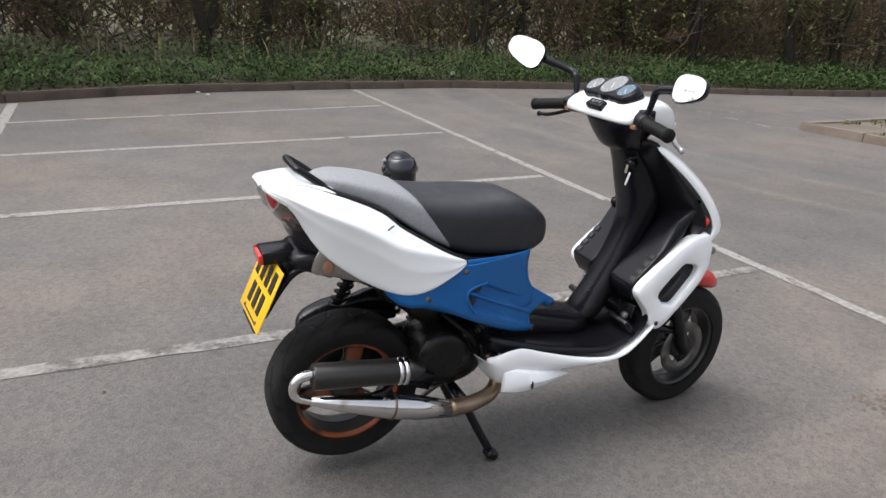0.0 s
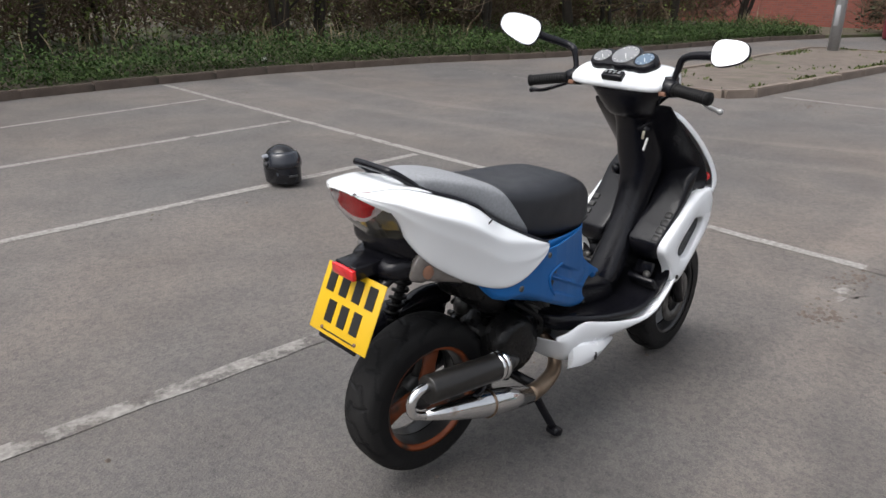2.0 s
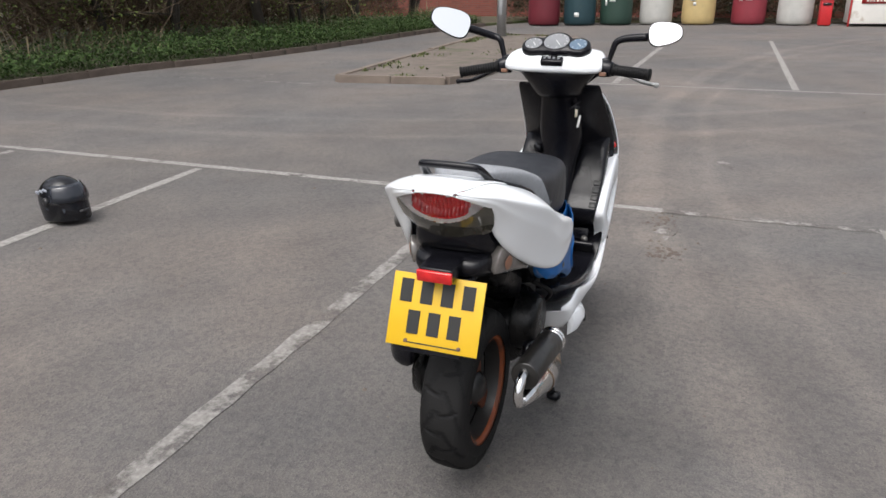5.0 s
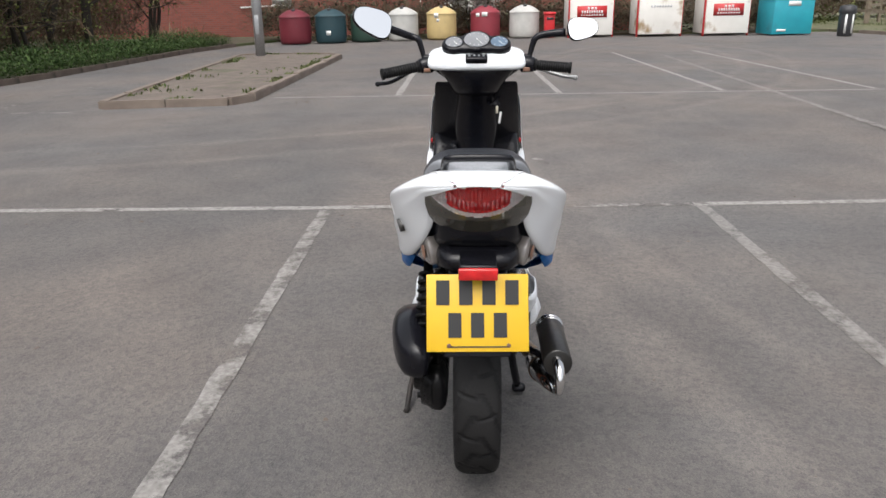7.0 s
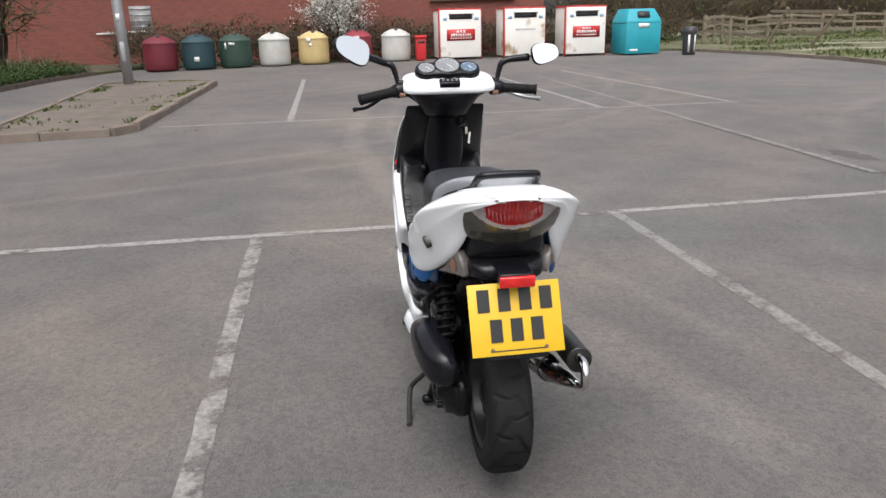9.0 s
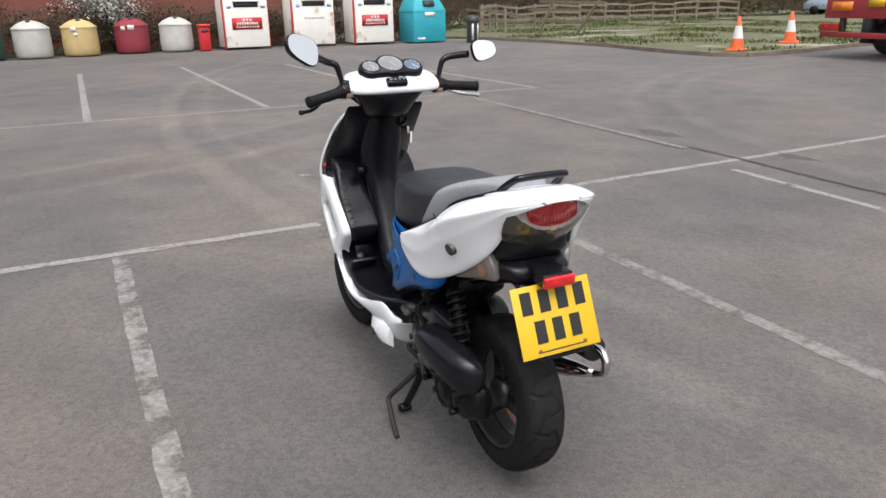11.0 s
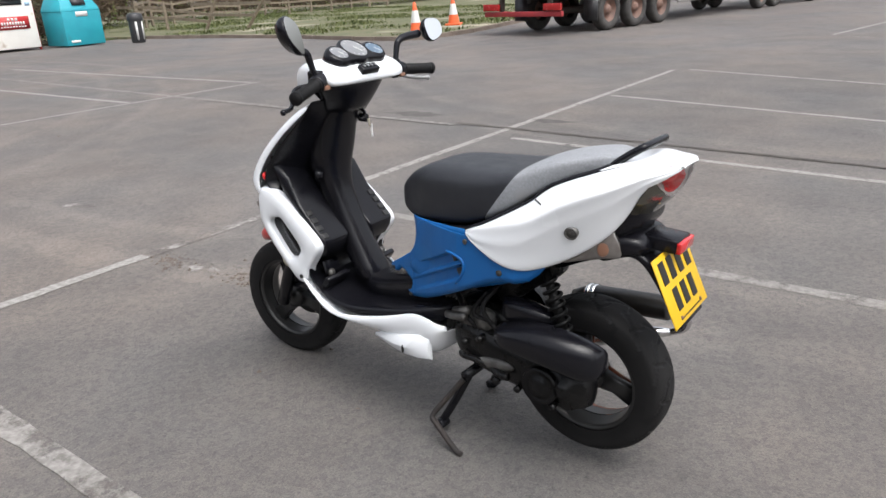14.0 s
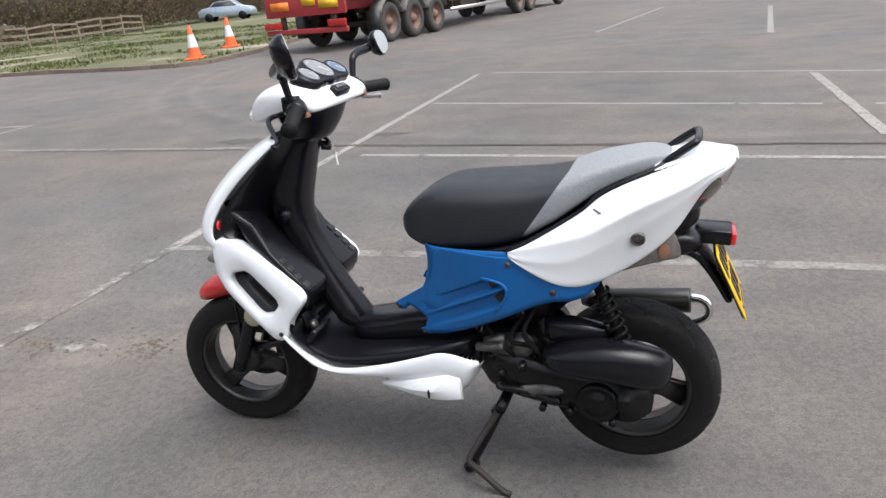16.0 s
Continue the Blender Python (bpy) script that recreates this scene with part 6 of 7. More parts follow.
for x, zt, w, drop in ((-0.02, 0.886, 0.122, 0.007), (-0.05, 0.896, 0.114, 0.007), (-0.08, 0.903, 0.105, 0.006), (-0.104, 0.907, 0.097, 0.005), (-0.125, 0.908, 0.09, 0.005), (-0.146, 0.907, 0.081, 0.005), (-0.17, 0.904, 0.068, 0.005), (-0.187, 0.902, 0.052, 0.004), (-0.199, 0.9, 0.046, 0.002), (-0.204, 0.898, 0.047, 0.001), (-0.204, 0.893, 0.05, 0.003)):
    rows.append([Vector((x, w * t, zt - drop * abs(t) ** 2.5)) for t in (-1, -0.75, -0.4, 0, 0.4, 0.75, 1)])
bm = bmesh.new()
loft(bm, rows, closed=False)
part("tail_cap", bm, M_WHITE, SC, "white cap above the rear light", thick=0.004, sub=1)
bm = bmesh.new()
lathe(bm, [(0.0, 0.0), (0.0105, 0.0005), (0.0115, -0.0015), (0.0135, 0.0025), (0.0165, 0.002), (0.017, -0.01)], pose(0.004, 0.1945, 0.743, -106, 0, 10), 28)
part("lock", bm, M_CASTING, SC, "round seat lock")

# seat
def seat_ring(x, w, z0, z1, n=32):
    """Soft upper edges, square lower ones."""
    out = []
    for k in range(n):
        a = 2 * math.pi * k / n
        c, s = math.cos(a), math.sin(a)
        p = 4.0 if s > 0 else 7.0
        out.append(Vector((x, w * math.copysign(abs(c) ** (2 / p), c), (z0 + z1) / 2 + (z1 - z0) / 2 * math.copysign(abs(s) ** (2 / p), s))))
    return out


SEAT = ((-0.06, 0.045, 0.88, 0.898), (-0.04, 0.062, 0.875, 0.906), (-0.005, 0.083, 0.865, 0.908), (0.045, 0.103, 0.85, 0.9), (0.1, 0.12, 0.825, 0.889), (0.15, 0.132, 0.79, 0.875), (0.2, 0.143, 0.755, 0.857), (0.27, 0.153, 0.715, 0.848), (0.35, 0.155, 0.69, 0.845), (0.43, 0.15, 0.68, 0.844), (0.51, 0.138, 0.672, 0.839), (0.57, 0.115, 0.672, 0.815), (0.615, 0.09, 0.688, 0.779), (0.638, 0.06, 0.708, 0.746), (0.648, 0.025, 0.724, 0.73))
for nm, mt, lab, keep in (("rider_cushion", M_SEAT, "black vinyl rider cushion", 1), ("pillion_cover", M_SEAT_GREY, "worn grey pillion section of the seat", -1)):
    bm = bmesh.new()
    fine = []
    for a, b in zip(SEAT, SEAT[1:]):
        for f in (0.0, 0.5):
            fine.append([u + (v - u) * f for u, v in zip(a, b)])
    fine.append(SEAT[-1])
    loft(bm, [[Vector((q.x, q.y, q.z)) for q in seat_ring(x, w, a, b)] for x, w, a, b in fine])
    nrm = Vector((0.81, 0, 0.59)).normalized()
    bmesh.ops.bisect_plane(bm, geom=bm.verts[:] + bm.edges[:] + bm.faces[:], plane_co=Vector((0.18, 0, 0.868)) + nrm * 0.0015 * keep, plane_no=nrm * keep, clear_inner=True)
    if keep < 0:
        for v in bm.verts:
            v.co.z += 0.004
    part(nm, bm, mt, SC, lab, sub=1)
body("seat_base", [(-0.045, 0.064, 0.868, 0.885), (0.0, 0.09, 0.843, 0.865), (0.1, 0.122, 0.795, 0.825), (0.15, 0.134, 0.765, 0.792), (0.2, 0.146, 0.735, 0.76), (0.27, 0.155, 0.695, 0.72), (0.35, 0.155, 0.67, 0.694), (0.45, 0.146, 0.664, 0.682), (0.56, 0.112, 0.66, 0.675)], M_BLK, "black seat base edge", p=4)
for s in (-1, 1):
    bm = bmesh.new()
    tube(bm, [(0.315, s * 0.187, 0.698), (0.265, s * 0.184, 0.722), (0.21, s * 0.17, 0.75), (0.165, s * 0.158, 0.776), (0.13, s * 0.149, 0.797), (0.1, s * 0.141, 0.828), (0.065, s * 0.133, 0.847), (0.03, s * 0.125, 0.862), (-0.02, s * 0.106, 0.88), (-0.045, s * 0.09, 0.892)], 0.0085, 8, 4, 0.006)
    part("seat_trim", bm, M_BLK, SC)
bm = bmesh.new()
tube(bm, [(-0.04, 0.08, 0.883), (-0.056, 0.079, 0.899), (-0.1, 0.072, 0.929), (-0.116, 0.052, 0.938), (-0.116, -0.052, 0.938), (-0.1, -0.072, 0.929), (-0.056, -0.079, 0.899), (-0.04, -0.08, 0.883)], 0.0095, 10, 6)
part("grab_rail", bm, M_BLK, SC, "black tubular grab rail")

# rear light: one curved lens in three zones
LENS = ((0.0, 0.1, -0.166, 0.87, -0.2, 0.896), (0.25, 0.119, -0.15, 0.858, -0.2, 0.871), (0.5, 0.12, -0.137, 0.838, -0.188, 0.84), (0.75, 0.115, -0.12, 0.811, -0.163, 0.806), (1.0, 0.105, -0.1, 0.785, -0.128, 0.768))


def lens_point(t, v, out=0.0):
    w, xe, ze, xc, zc = lerp_table(LENS, v)
    f = abs(t) ** 2.4
    return Vector((xc + (xe - xc) * f - out, w * t, zc + (ze - zc) * f - 0.3 * out))


def lens_depth(t, v):
    """How deep the bright bowl lies behind the clear lens; below zero outside it."""
    y = lerp_table(LENS, v)[0] * abs(t)
    return 1 - (y / 0.106) ** 2 - (max(0.0, v - 0.08) / 0.6) ** 2


def in_red(t, v):
    y = lerp_table(LENS, v)[0] * abs(t)
    return (y / 0.074) ** 2.6 + (max(0.0, v - 0.08) / 0.68) ** 2.8 + (0.0 if v > 0.03 else 2.0)


def clear_cover():
    """Thin clear plastic: see-through, with gloss at a slant."""
    m = bpy.data.materials.new("clear_lens_cover")
    m.use_nodes = True
    nt = m.node_tree
    nt.nodes.remove(nt.nodes["Principled BSDF"])
    tr, gl, fr, mx = (nt.nodes.new("ShaderNode" + k) for k in ("BsdfTransparent", "BsdfGlossy", "Fresnel", "MixShader"))
    tr.inputs["Color"].default_value = (0.93, 0.93, 0.92, 1)
    gl.inputs["Roughness"].default_value = 0.05
    fr.inputs["IOR"].default_value = 1.5
    nt.links.new(fr.outputs["Fac"], mx.inputs["Fac"])
    nt.links.new(tr.outputs["BSDF"], mx.inputs[1])
    nt.links.new(gl.outputs["BSDF"], mx.inputs[2])
    nt.links.new(mx.outputs["Shader"], nt.nodes["Material Output"].inputs["Surface"])
    return m


M_COVER = clear_cover()
tl = part("rear_light", ball(bmesh.new(), (-0.07, 0.004, 0.825), (0.035, 0.09, 0.035), (0, 14, 0)), M_BLK, SC, "oval rear light with red centre, clear ends and smoked band")
NT, NV = 72, 48
for nm, mt in (("red_lens", M_RED_LENS), ("reflector_bowl", M_SILVER_REFL), ("clear_lens", M_COVER), ("smoked_band", M_SMOKE)):
    verts, faces, index = [], [], {}
    for i in range(NT):
        for j in range(NV):
            tc_, vc_ = -1 + 2 * (i + 0.5) / NT, (j + 0.5) / NV
            bright = lens_depth(tc_, vc_) > 0
            if (nm == "red_lens" and in_red(tc_, vc_) > 1) or (nm in ("reflector_bowl", "clear_lens") and not bright) or (nm == "smoked_band" and bright):
                continue
            quad = []
            for di, dj in ((0, 0), (1, 0), (1, 1), (0, 1)):
                key = (i + di, j + dj)
                if key not in index:
                    index[key] = len(verts)
                    t_, v_ = -1 + 2 * key[0] / NT, key[1] / NV
                    deep = 0.03 * min(1.0, max(0.0, lens_depth(t_, v_)) / 0.5)
                    if nm == "red_lens":
                        deep = max(deep, 0.012) - 0.003 - (0.0012 if key[0] % 3 == 0 else 0.0)
                    elif nm == "reflector_bowl":
                        deep += 0.0006 * (key[0] % 2)
                    else:
                        deep = 0.0
                    verts.append(lens_point(t_, v_, -deep))
                quad.append(index[key])
            faces.append(tuple(quad))
    o = raw(nm, verts, faces, mt, tl)
    o.visible_shadow = nm != "clear_lens"
    for f in o.data.polygons:
        f.use_smooth = nm not in ("red_lens", "reflector_bowl")
body("undertail", [(-0.13, 0.07, 0.75, 0.8), (-0.11, 0.092, 0.725, 0.835), (-0.04, 0.12, 0.685, 0.84), (0.05, 0.145, 0.635, 0.82), (0.15, 0.15, 0.59, 0.78), (0.3, 0.13, 0.5, 0.7), (0.4, 0.1, 0.42, 0.66)], M_BLK, "black plastic undertail", p=4)
for s in (-1, 1):
    bm = bmesh.new()
    # a flat three-cornered lens: upper rear, front tip, lower rear
    P, Q, T = Vector((-0.071, s * 0.121, 0.738)), Vector((0.046, s * 0.158, 0.65)), Vector((-0.086, s * 0.108, 0.672))
    n_ = (Q - P).cross(T - P).normalized() * (1 if s < 0 else -1)
    if n_.y * s < 0:
        n_ = -n_
    rim = smooth_path([P, P.lerp(Q, 0.35) + Vector((0, s * 0.003, 0.003)), P.lerp(Q, 0.75), Q, Q.lerp(T, 0.3), Q.lerp(T, 0.7), T, T.lerp(P, 0.5) + Vector((-0.006, 0, 0))], 3)
    cen = (P + Q + T) / 3
    loft(bm, [[cen + (q - cen) * k + n_ * h for q in rim] for k, h in ((0.98, -0.03), (1.0, -0.003), (0.985, 0.0), (0.94, 0.0015), (0.5, 0.003), (0.15, 0.0035))])
    ind = part("rear_indicator", bm, M_CLEARISH, SC, "hazy clear rear indicator", smooth=True)
    bm = bmesh.new()
    ball(bm, (0, 0, 0), (0.014, 0.019, 0.0022))
    bmesh.ops.transform(bm, matrix=Matrix.Translation(cen + n_ * 0.003 + Vector((-0.012, 0, 0.006))) @ n_.to_track_quat("Z", "Y").to_matrix().to_4x4(), verts=bm.verts)
    part("bulb", bm, M_AMBER, ind)

# plate bracket, plate, reflector
bm = bmesh.new()
arm = smooth_path([(0.12, 0, 0.6), (0.03, 0, 0.64), (-0.06, 0, 0.668), (-0.115, 0, 0.662), (-0.158, 0, 0.61), (-0.205, 0, 0.525)], 4)
rings = []
for i, q in enumerate(arm):
    d = (arm[min(i + 1, len(arm) - 1)] - arm[max(i - 1, 0)]).normalized()
    nn = Vector((-d.z, 0, d.x))
    f = i / (len(arm) - 1)
    w, th = 0.09 - 0.035 * f, 0.018 - 0.008 * f
    rings.append([q + Vector((0, w * sy, 0)) + nn * th * sn for sy, sn in ((-1, -0.6), (-0.8, -1), (0.8, -1), (1, -0.6), (1, 0.6), (0.8, 1), (-0.8, 1), (-1, 0.6))])
loft(bm, rings)
part("plate_arm", bm, M_BLK, SC, "arched black plate bracket", sub=1)
bm = bmesh.new()
loft(bm, [ring_at(x, w, a, b, 24, 3.2) for x, w, a, b in ((-0.138, 0.06, 0.675, 0.7), (-0.125, 0.084, 0.668, 0.715), (-0.1, 0.096, 0.66, 0.728), (-0.06, 0.104, 0.648, 0.735), (0.0, 0.12, 0.62, 0.72))])
part("arm_mount", bm, M_BLK, SC, sub=1)
tilt = 23.7
pm = pose(-0.198, 0.001, 0.598, 0, tilt, 1.5)
bm = bmesh.new()
box(bm, (0, 0, 0), (0.003, 0.232, 0.176))
pl = part("number_plate", bm, M_YELLOW, SC, "yellow rear number plate with black characters", bevel=0.001)
pl.matrix_basis = pm
for row, (n, zc, wt_) in enumerate(((4, 0.046, 0.21), (3, -0.028, 0.155))):
    for k in range(n):
        yy = wt_ / 2 - wt_ * (k + 0.5) / n
        bm = bmesh.new()
        box(bm, (-0.0025, yy, zc), (0.002, wt_ / n * 0.58, 0.056))
        part("character_bar", bm, M_INK, pl, smooth=False)
bm = bmesh.new()
box(bm, (-0.0022, 0, -0.077), (0.0015, 0.14, 0.003))
part("maker_line", bm, M_INK, pl, smooth=False)
for yy in (-0.07, 0.065):
    bm = bmesh.new()
    cyl(bm, (-0.001, yy, -0.074), (-0.004, yy, -0.074), 0.005, n=10)
    part("screw", bm, M_RIM_RUST, pl)
bm = bmesh.new()
box(bm, (0.006, 0, -0.01), (0.008, 0.15, 0.18))
bk = part("plate_backing", bm, M_BLK, SC, bevel=0.003)
bk.matrix_basis = pm
bm = bmesh.new()
box(bm, (-0.155, 0.0, 0.698), (0.09, 0.085, 0.036), (0, -4, 0))
rf = part("reflector_housing", bm, M_BLK, SC, bevel=0.005)
bm = bmesh.new()
box(bm, (-0.203, 0.0, 0.694), (0.012, 0.088, 0.028), (0, -4, 0))
part("reflector", bm, M_RED_LENS, rf, "red rectangular reflector", bevel=0.003)

# black inner mudguard ahead of the rear wheel
body("inner_mudguard", [(0.12, 0.045, 0.545, 0.64), (0.15, 0.06, 0.53, 0.64), (0.19, 0.068, 0.508, 0.63), (0.25, 0.072, 0.45, 0.61), (0.33, 0.075, 0.41, 0.6)], M_ENGINE, "dirty black inner mudguard", p=4)

# engine and transmission
def shell(name, st, material, s=1, y0=0.0, label="", sub=1):
    """A casing on one side: (x, reach from y0, low, high)."""
    bm = bmesh.new()
    loft(bm, [[Vector((x, s * (y0 + w * dy), (a + b) / 2 + (b - a) / 2 * dz)) for dy, dz in ((0, -1), (0.75, -0.92), (1, -0.55), (1, 0), (1, 0.55), (0.75, 0.92), (0, 1))] for x, w, a, b in st])
    return part(name, bm, material, SC, label, sub=sub)


shell("transmission_case", ((-0.03, 0.04, 0.24, 0.33), (-0.015, 0.065, 0.215, 0.345), (0.05, 0.08, 0.2, 0.36), (0.16, 0.08, 0.22, 0.37), (0.28, 0.085, 0.24, 0.39), (0.38, 0.08, 0.26, 0.42), (0.43, 0.04, 0.29, 0.4)), M_ENGINE, 1, 0.075, "oily black transmission casing")
shell("airbox", ((-0.078, 0.04, 0.37, 0.425), (-0.055, 0.085, 0.328, 0.452), (0.02, 0.108, 0.35, 0.474), (0.092, 0.115, 0.365, 0.479), (0.165, 0.112, 0.375, 0.465), (0.228, 0.1, 0.385, 0.44), (0.245, 0.04, 0.395, 0.43)), M_BLK, 1, 0.118, "black plastic airbox")
shell("airbox_snorkel", ((0.045, 0.02, 0.455, 0.472), (0.1, 0.06, 0.455, 0.497), (0.165, 0.068, 0.44, 0.516), (0.232, 0.062, 0.43, 0.51), (0.248, 0.02, 0.44, 0.5)), M_BLK, 1, 0.1)
bm = bmesh.new()
lathe(bm, [(0.0, 0.02), (0.03, 0.022), (0.036, 0.012), (0.05, 0.012), (0.058, 0.02), (0.064, 0.008), (0.066, -0.03)], pose(0.108, 0.152, 0.279, -90, 0, 0) @ Matrix.Diagonal((0.86, 0.86, 1, 1)), 32)
part("clutch_cover", bm, M_ENGINE, SC)
bm = bmesh.new()
lathe(bm, [(0.0, 0.03), (0.02, 0.03), (0.024, 0.015), (0.06, 0.01), (0.07, -0.02)], pose(0.04, 0.14, 0.285, -90, 0, 0), 28)
part("final_drive_cover", bm, M_ENGINE, SC)
body("crankcase", [(0.2, 0.07, 0.24, 0.4), (0.3, 0.1, 0.235, 0.44), (0.4, 0.095, 0.25, 0.45), (0.47, 0.07, 0.28, 0.42)], M_ENGINE, "oily black engine block", p=4)
bm = bmesh.new()
for k in range(7):
    box(bm, (0.42 + 0.012 * k, 0.0, 0.36 + 0.004 * k), (0.005, 0.15, 0.12), (0, -10, 0))
part("cylinder_fins", bm, M_CASTING, SC)
bm = bmesh.new()
lathe(bm, [(0.0, 0.02), (0.05, 0.022), (0.075, 0.018), (0.085, 0.0), (0.09, -0.05)], pose(0.3, -0.11, 0.37, 90, 0, 0), 32)
part("fan_cover", bm, M_ENGINE, SC, "round black cooling fan cover")
bm = bmesh.new()
tube(bm, [(0.42, 0.155, 0.415), (0.38, 0.165, 0.42), (0.345, 0.17, 0.43)], 0.012, 8)
part("fuel_filter", bm, M_CASTING, SC)
bm = bmesh.new()
tube(bm, [(0.26, 0.155, 0.285), (0.31, 0.165, 0.3), (0.36, 0.165, 0.302), (0.37, 0.16, 0.312)], 0.009, 8)
tube(bm, [(0.26, 0.16, 0.285), (0.22, 0.175, 0.283), (0.2, 0.178, 0.286)], 0.012, 8)
part("kick_start", bm, M_ENGINE, SC, "black kick-start lever")
for k, (x, y, z) in enumerate(((0.36, 0.155, 0.34), (0.3, 0.165, 0.37), (0.18, 0.158, 0.245), (0.07, 0.158, 0.225), (0.39, 0.14, 0.38), (0.25, 0.16, 0.25))):
    bm = bmesh.new()
    cyl(bm, (x, y - 0.02, z), (x, y + 0.008, z), 0.01, n=8)
    part("case_bolt", bm, M_ENGINE, SC)
for a, b, c in (((0.3, 0.12, 0.5), (0.33, 0.15, 0.44), (0.28, 0.14, 0.42)), ((0.26, 0.1, 0.53), (0.29, 0.16, 0.47), (0.25, 0.15, 0.4)), ((0.42, 0.1, 0.46), (0.35, 0.15, 0.42), (0.31, 0.12, 0.36)), ((0.3, -0.1, 0.5), (0.36, -0.14, 0.45), (0.4, -0.12, 0.4))):
    bm = bmesh.new()
    tube(bm, [a, b, c], 0.007, 6)
    part("hose", bm, M_RUBBER, SC)
bm = bmesh.new()
box(bm, (0.36, 0.115, 0.4), (0.07, 0.05, 0.06), (0, 12, 0))
ball(bm, (0.31, 0.12, 0.41), (0.035, 0.03, 0.035))
part("carburettor", bm, M_CASTING, SC, bevel=0.006)

bm = bmesh.new()
ball(bm, (0.255, 0.158, 0.3), (0.066, 0.012, 0.019), (0, 5, 0), 20, 10)
part("case_plate", bm, M_CASTING, SC, "scuffed bare metal plate on the casing")
bm = bmesh.new()
cyl(bm, (0.4, 0.145, 0.425), (0.345, 0.15, 0.442), 0.013, n=14)
part("fuel_tap", bm, M_CASTING, SC, "dull metal fuel tap")

# shock absorber
bm = bmesh.new()
top, bot = Vector((0.11, 0.13, 0.61)), Vector((0.025, 0.145, 0.4))
ax = (bot - top).normalized()
e1 = ax.orthogonal().normalized()
e2 = ax.cross(e1)
tube(bm, [top + (bot - top) * (0.12 + 0.8 * k / 60) + (e1 * math.cos(k * 0.84) + e2 * math.sin(k * 0.84)) * 0.021 for k in range(61)], 0.0055, 6, 2)
cyl(bm, top, bot, 0.013, n=12)
part("rear_shock", bm, M_SPRING, SC, "black coil-over rear shock")

# exhaust
bm = bmesh.new()
tube(bm, [(0.47, -0.06, 0.33), (0.49, -0.1, 0.28), (0.46, -0.13, 0.235), (0.38, -0.155, 0.225), (0.3, -0.175, 0.235)], 0.019, 12, 6, 0.026)
part("header_pipe", bm, M_HEADER, SC, "heat-browned exhaust header")
bm = bmesh.new()
ax0, ax1 = Vector((0.3, -0.175, 0.235)), Vector((-0.115, -0.196, 0.35))
loft(bm, [[ax0.lerp(ax1, f) + Vector((0, math.cos(a) * r, math.sin(a) * r)) for a in (2 * math.pi * k / 20 for k in range(20))] for f, r in ((0, 0.026), (0.25, 0.036), (0.42, 0.038), (0.5, 0.037), (0.75, 0.027), (1.0, 0.011))])
ec = part("expansion_chamber", bm, M_CHROME, SC, "polished chrome expansion chamber")
bm = bmesh.new()
c0 = ax0.lerp(ax1, 0.44)
cyl(bm, c0, c0 + (ax1 - ax0).normalized() * 0.006, 0.0395, n=24)
part("weld_seam", bm, M_HEADER, ec)
bm = bmesh.new()
tube(bm, [(-0.112, -0.196, 0.35), (-0.15, -0.198, 0.37), (-0.158, -0.198, 0.4), (-0.14, -0.198, 0.425), (-0.105, -0.197, 0.43)], 0.0105, 10, 6, 0.014)
part("tail_pipe", bm, M_CHROME, SC, "chrome tail pipe bend")
bm = bmesh.new()
s0, s1 = Vector((-0.108, -0.198, 0.422)), Vector((0.145, -0.204, 0.402))
cyl(bm, s0, s1, 0.036, n=28)
sl = part("silencer", bm, M_CARBON, SC, "carbon-look silencer can", bevel=0.004)
for f in (0.9, 0.965):
    bm = bmesh.new()
    c = s0.lerp(s1, f)
    cyl(bm, c, c + (s1 - s0).normalized() * 0.011, 0.0385, n=28)
    part("band", bm, M_CHROME, sl)
bm = bmesh.new()
cyl(bm, s1, s1 + (s1 - s0) * 0.22, 0.034, 0.012, 20)
part("front_cone", bm, M_CARBON, sl)
bm = bmesh.new()
tube(bm, [(0.14, -0.14, 0.34), (0.1, -0.18, 0.335), (0.06, -0.19, 0.33)], 0.01, 8)
box(bm, (0.2, -0.13, 0.33), (0.12, 0.02, 0.05), (0, 20, 0))
part("exhaust_bracket", bm, M_BLK, SC)

# centre stand
bm = bmesh.new()
cyl(bm, (0.375, -0.13, 0.215), (0.375, 0.14, 0.215), 0.016, n=12)
cs = part("centre_stand", bm, M_BLK, SC, "black steel centre stand")
for s in (-1, 1):
    bm = bmesh.new()
    tube(bm, [(0.375, s * 0.11, 0.215), (0.42, s * 0.125, 0.12), (0.465, s * 0.14, 0.035)], 0.013, 8)
    part("leg", bm, M_BLK, cs)
    bm = bmesh.new()
    box(bm, (0.47, s * 0.145, 0.022), (0.04, 0.045, 0.03), (0, 25, 0))
    part("foot", bm, M_BLK, cs, bevel=0.01)
bm = bmesh.new()
tube(bm, [(0.385, 0.13, 0.2), (0.43, 0.175, 0.13), (0.455, 0.205, 0.085), (0.43, 0.215, 0.065), (0.36, 0.225, 0.012), (0.335, 0.228, 0.006)], 0.009, 8)
part("side_stand", bm, surface("rusty_black_steel", (0.03, 0.022, 0.018), 0.7, second=(0.012, 0.011, 0.011), scale=30), SC, "thin rusty black side stand")

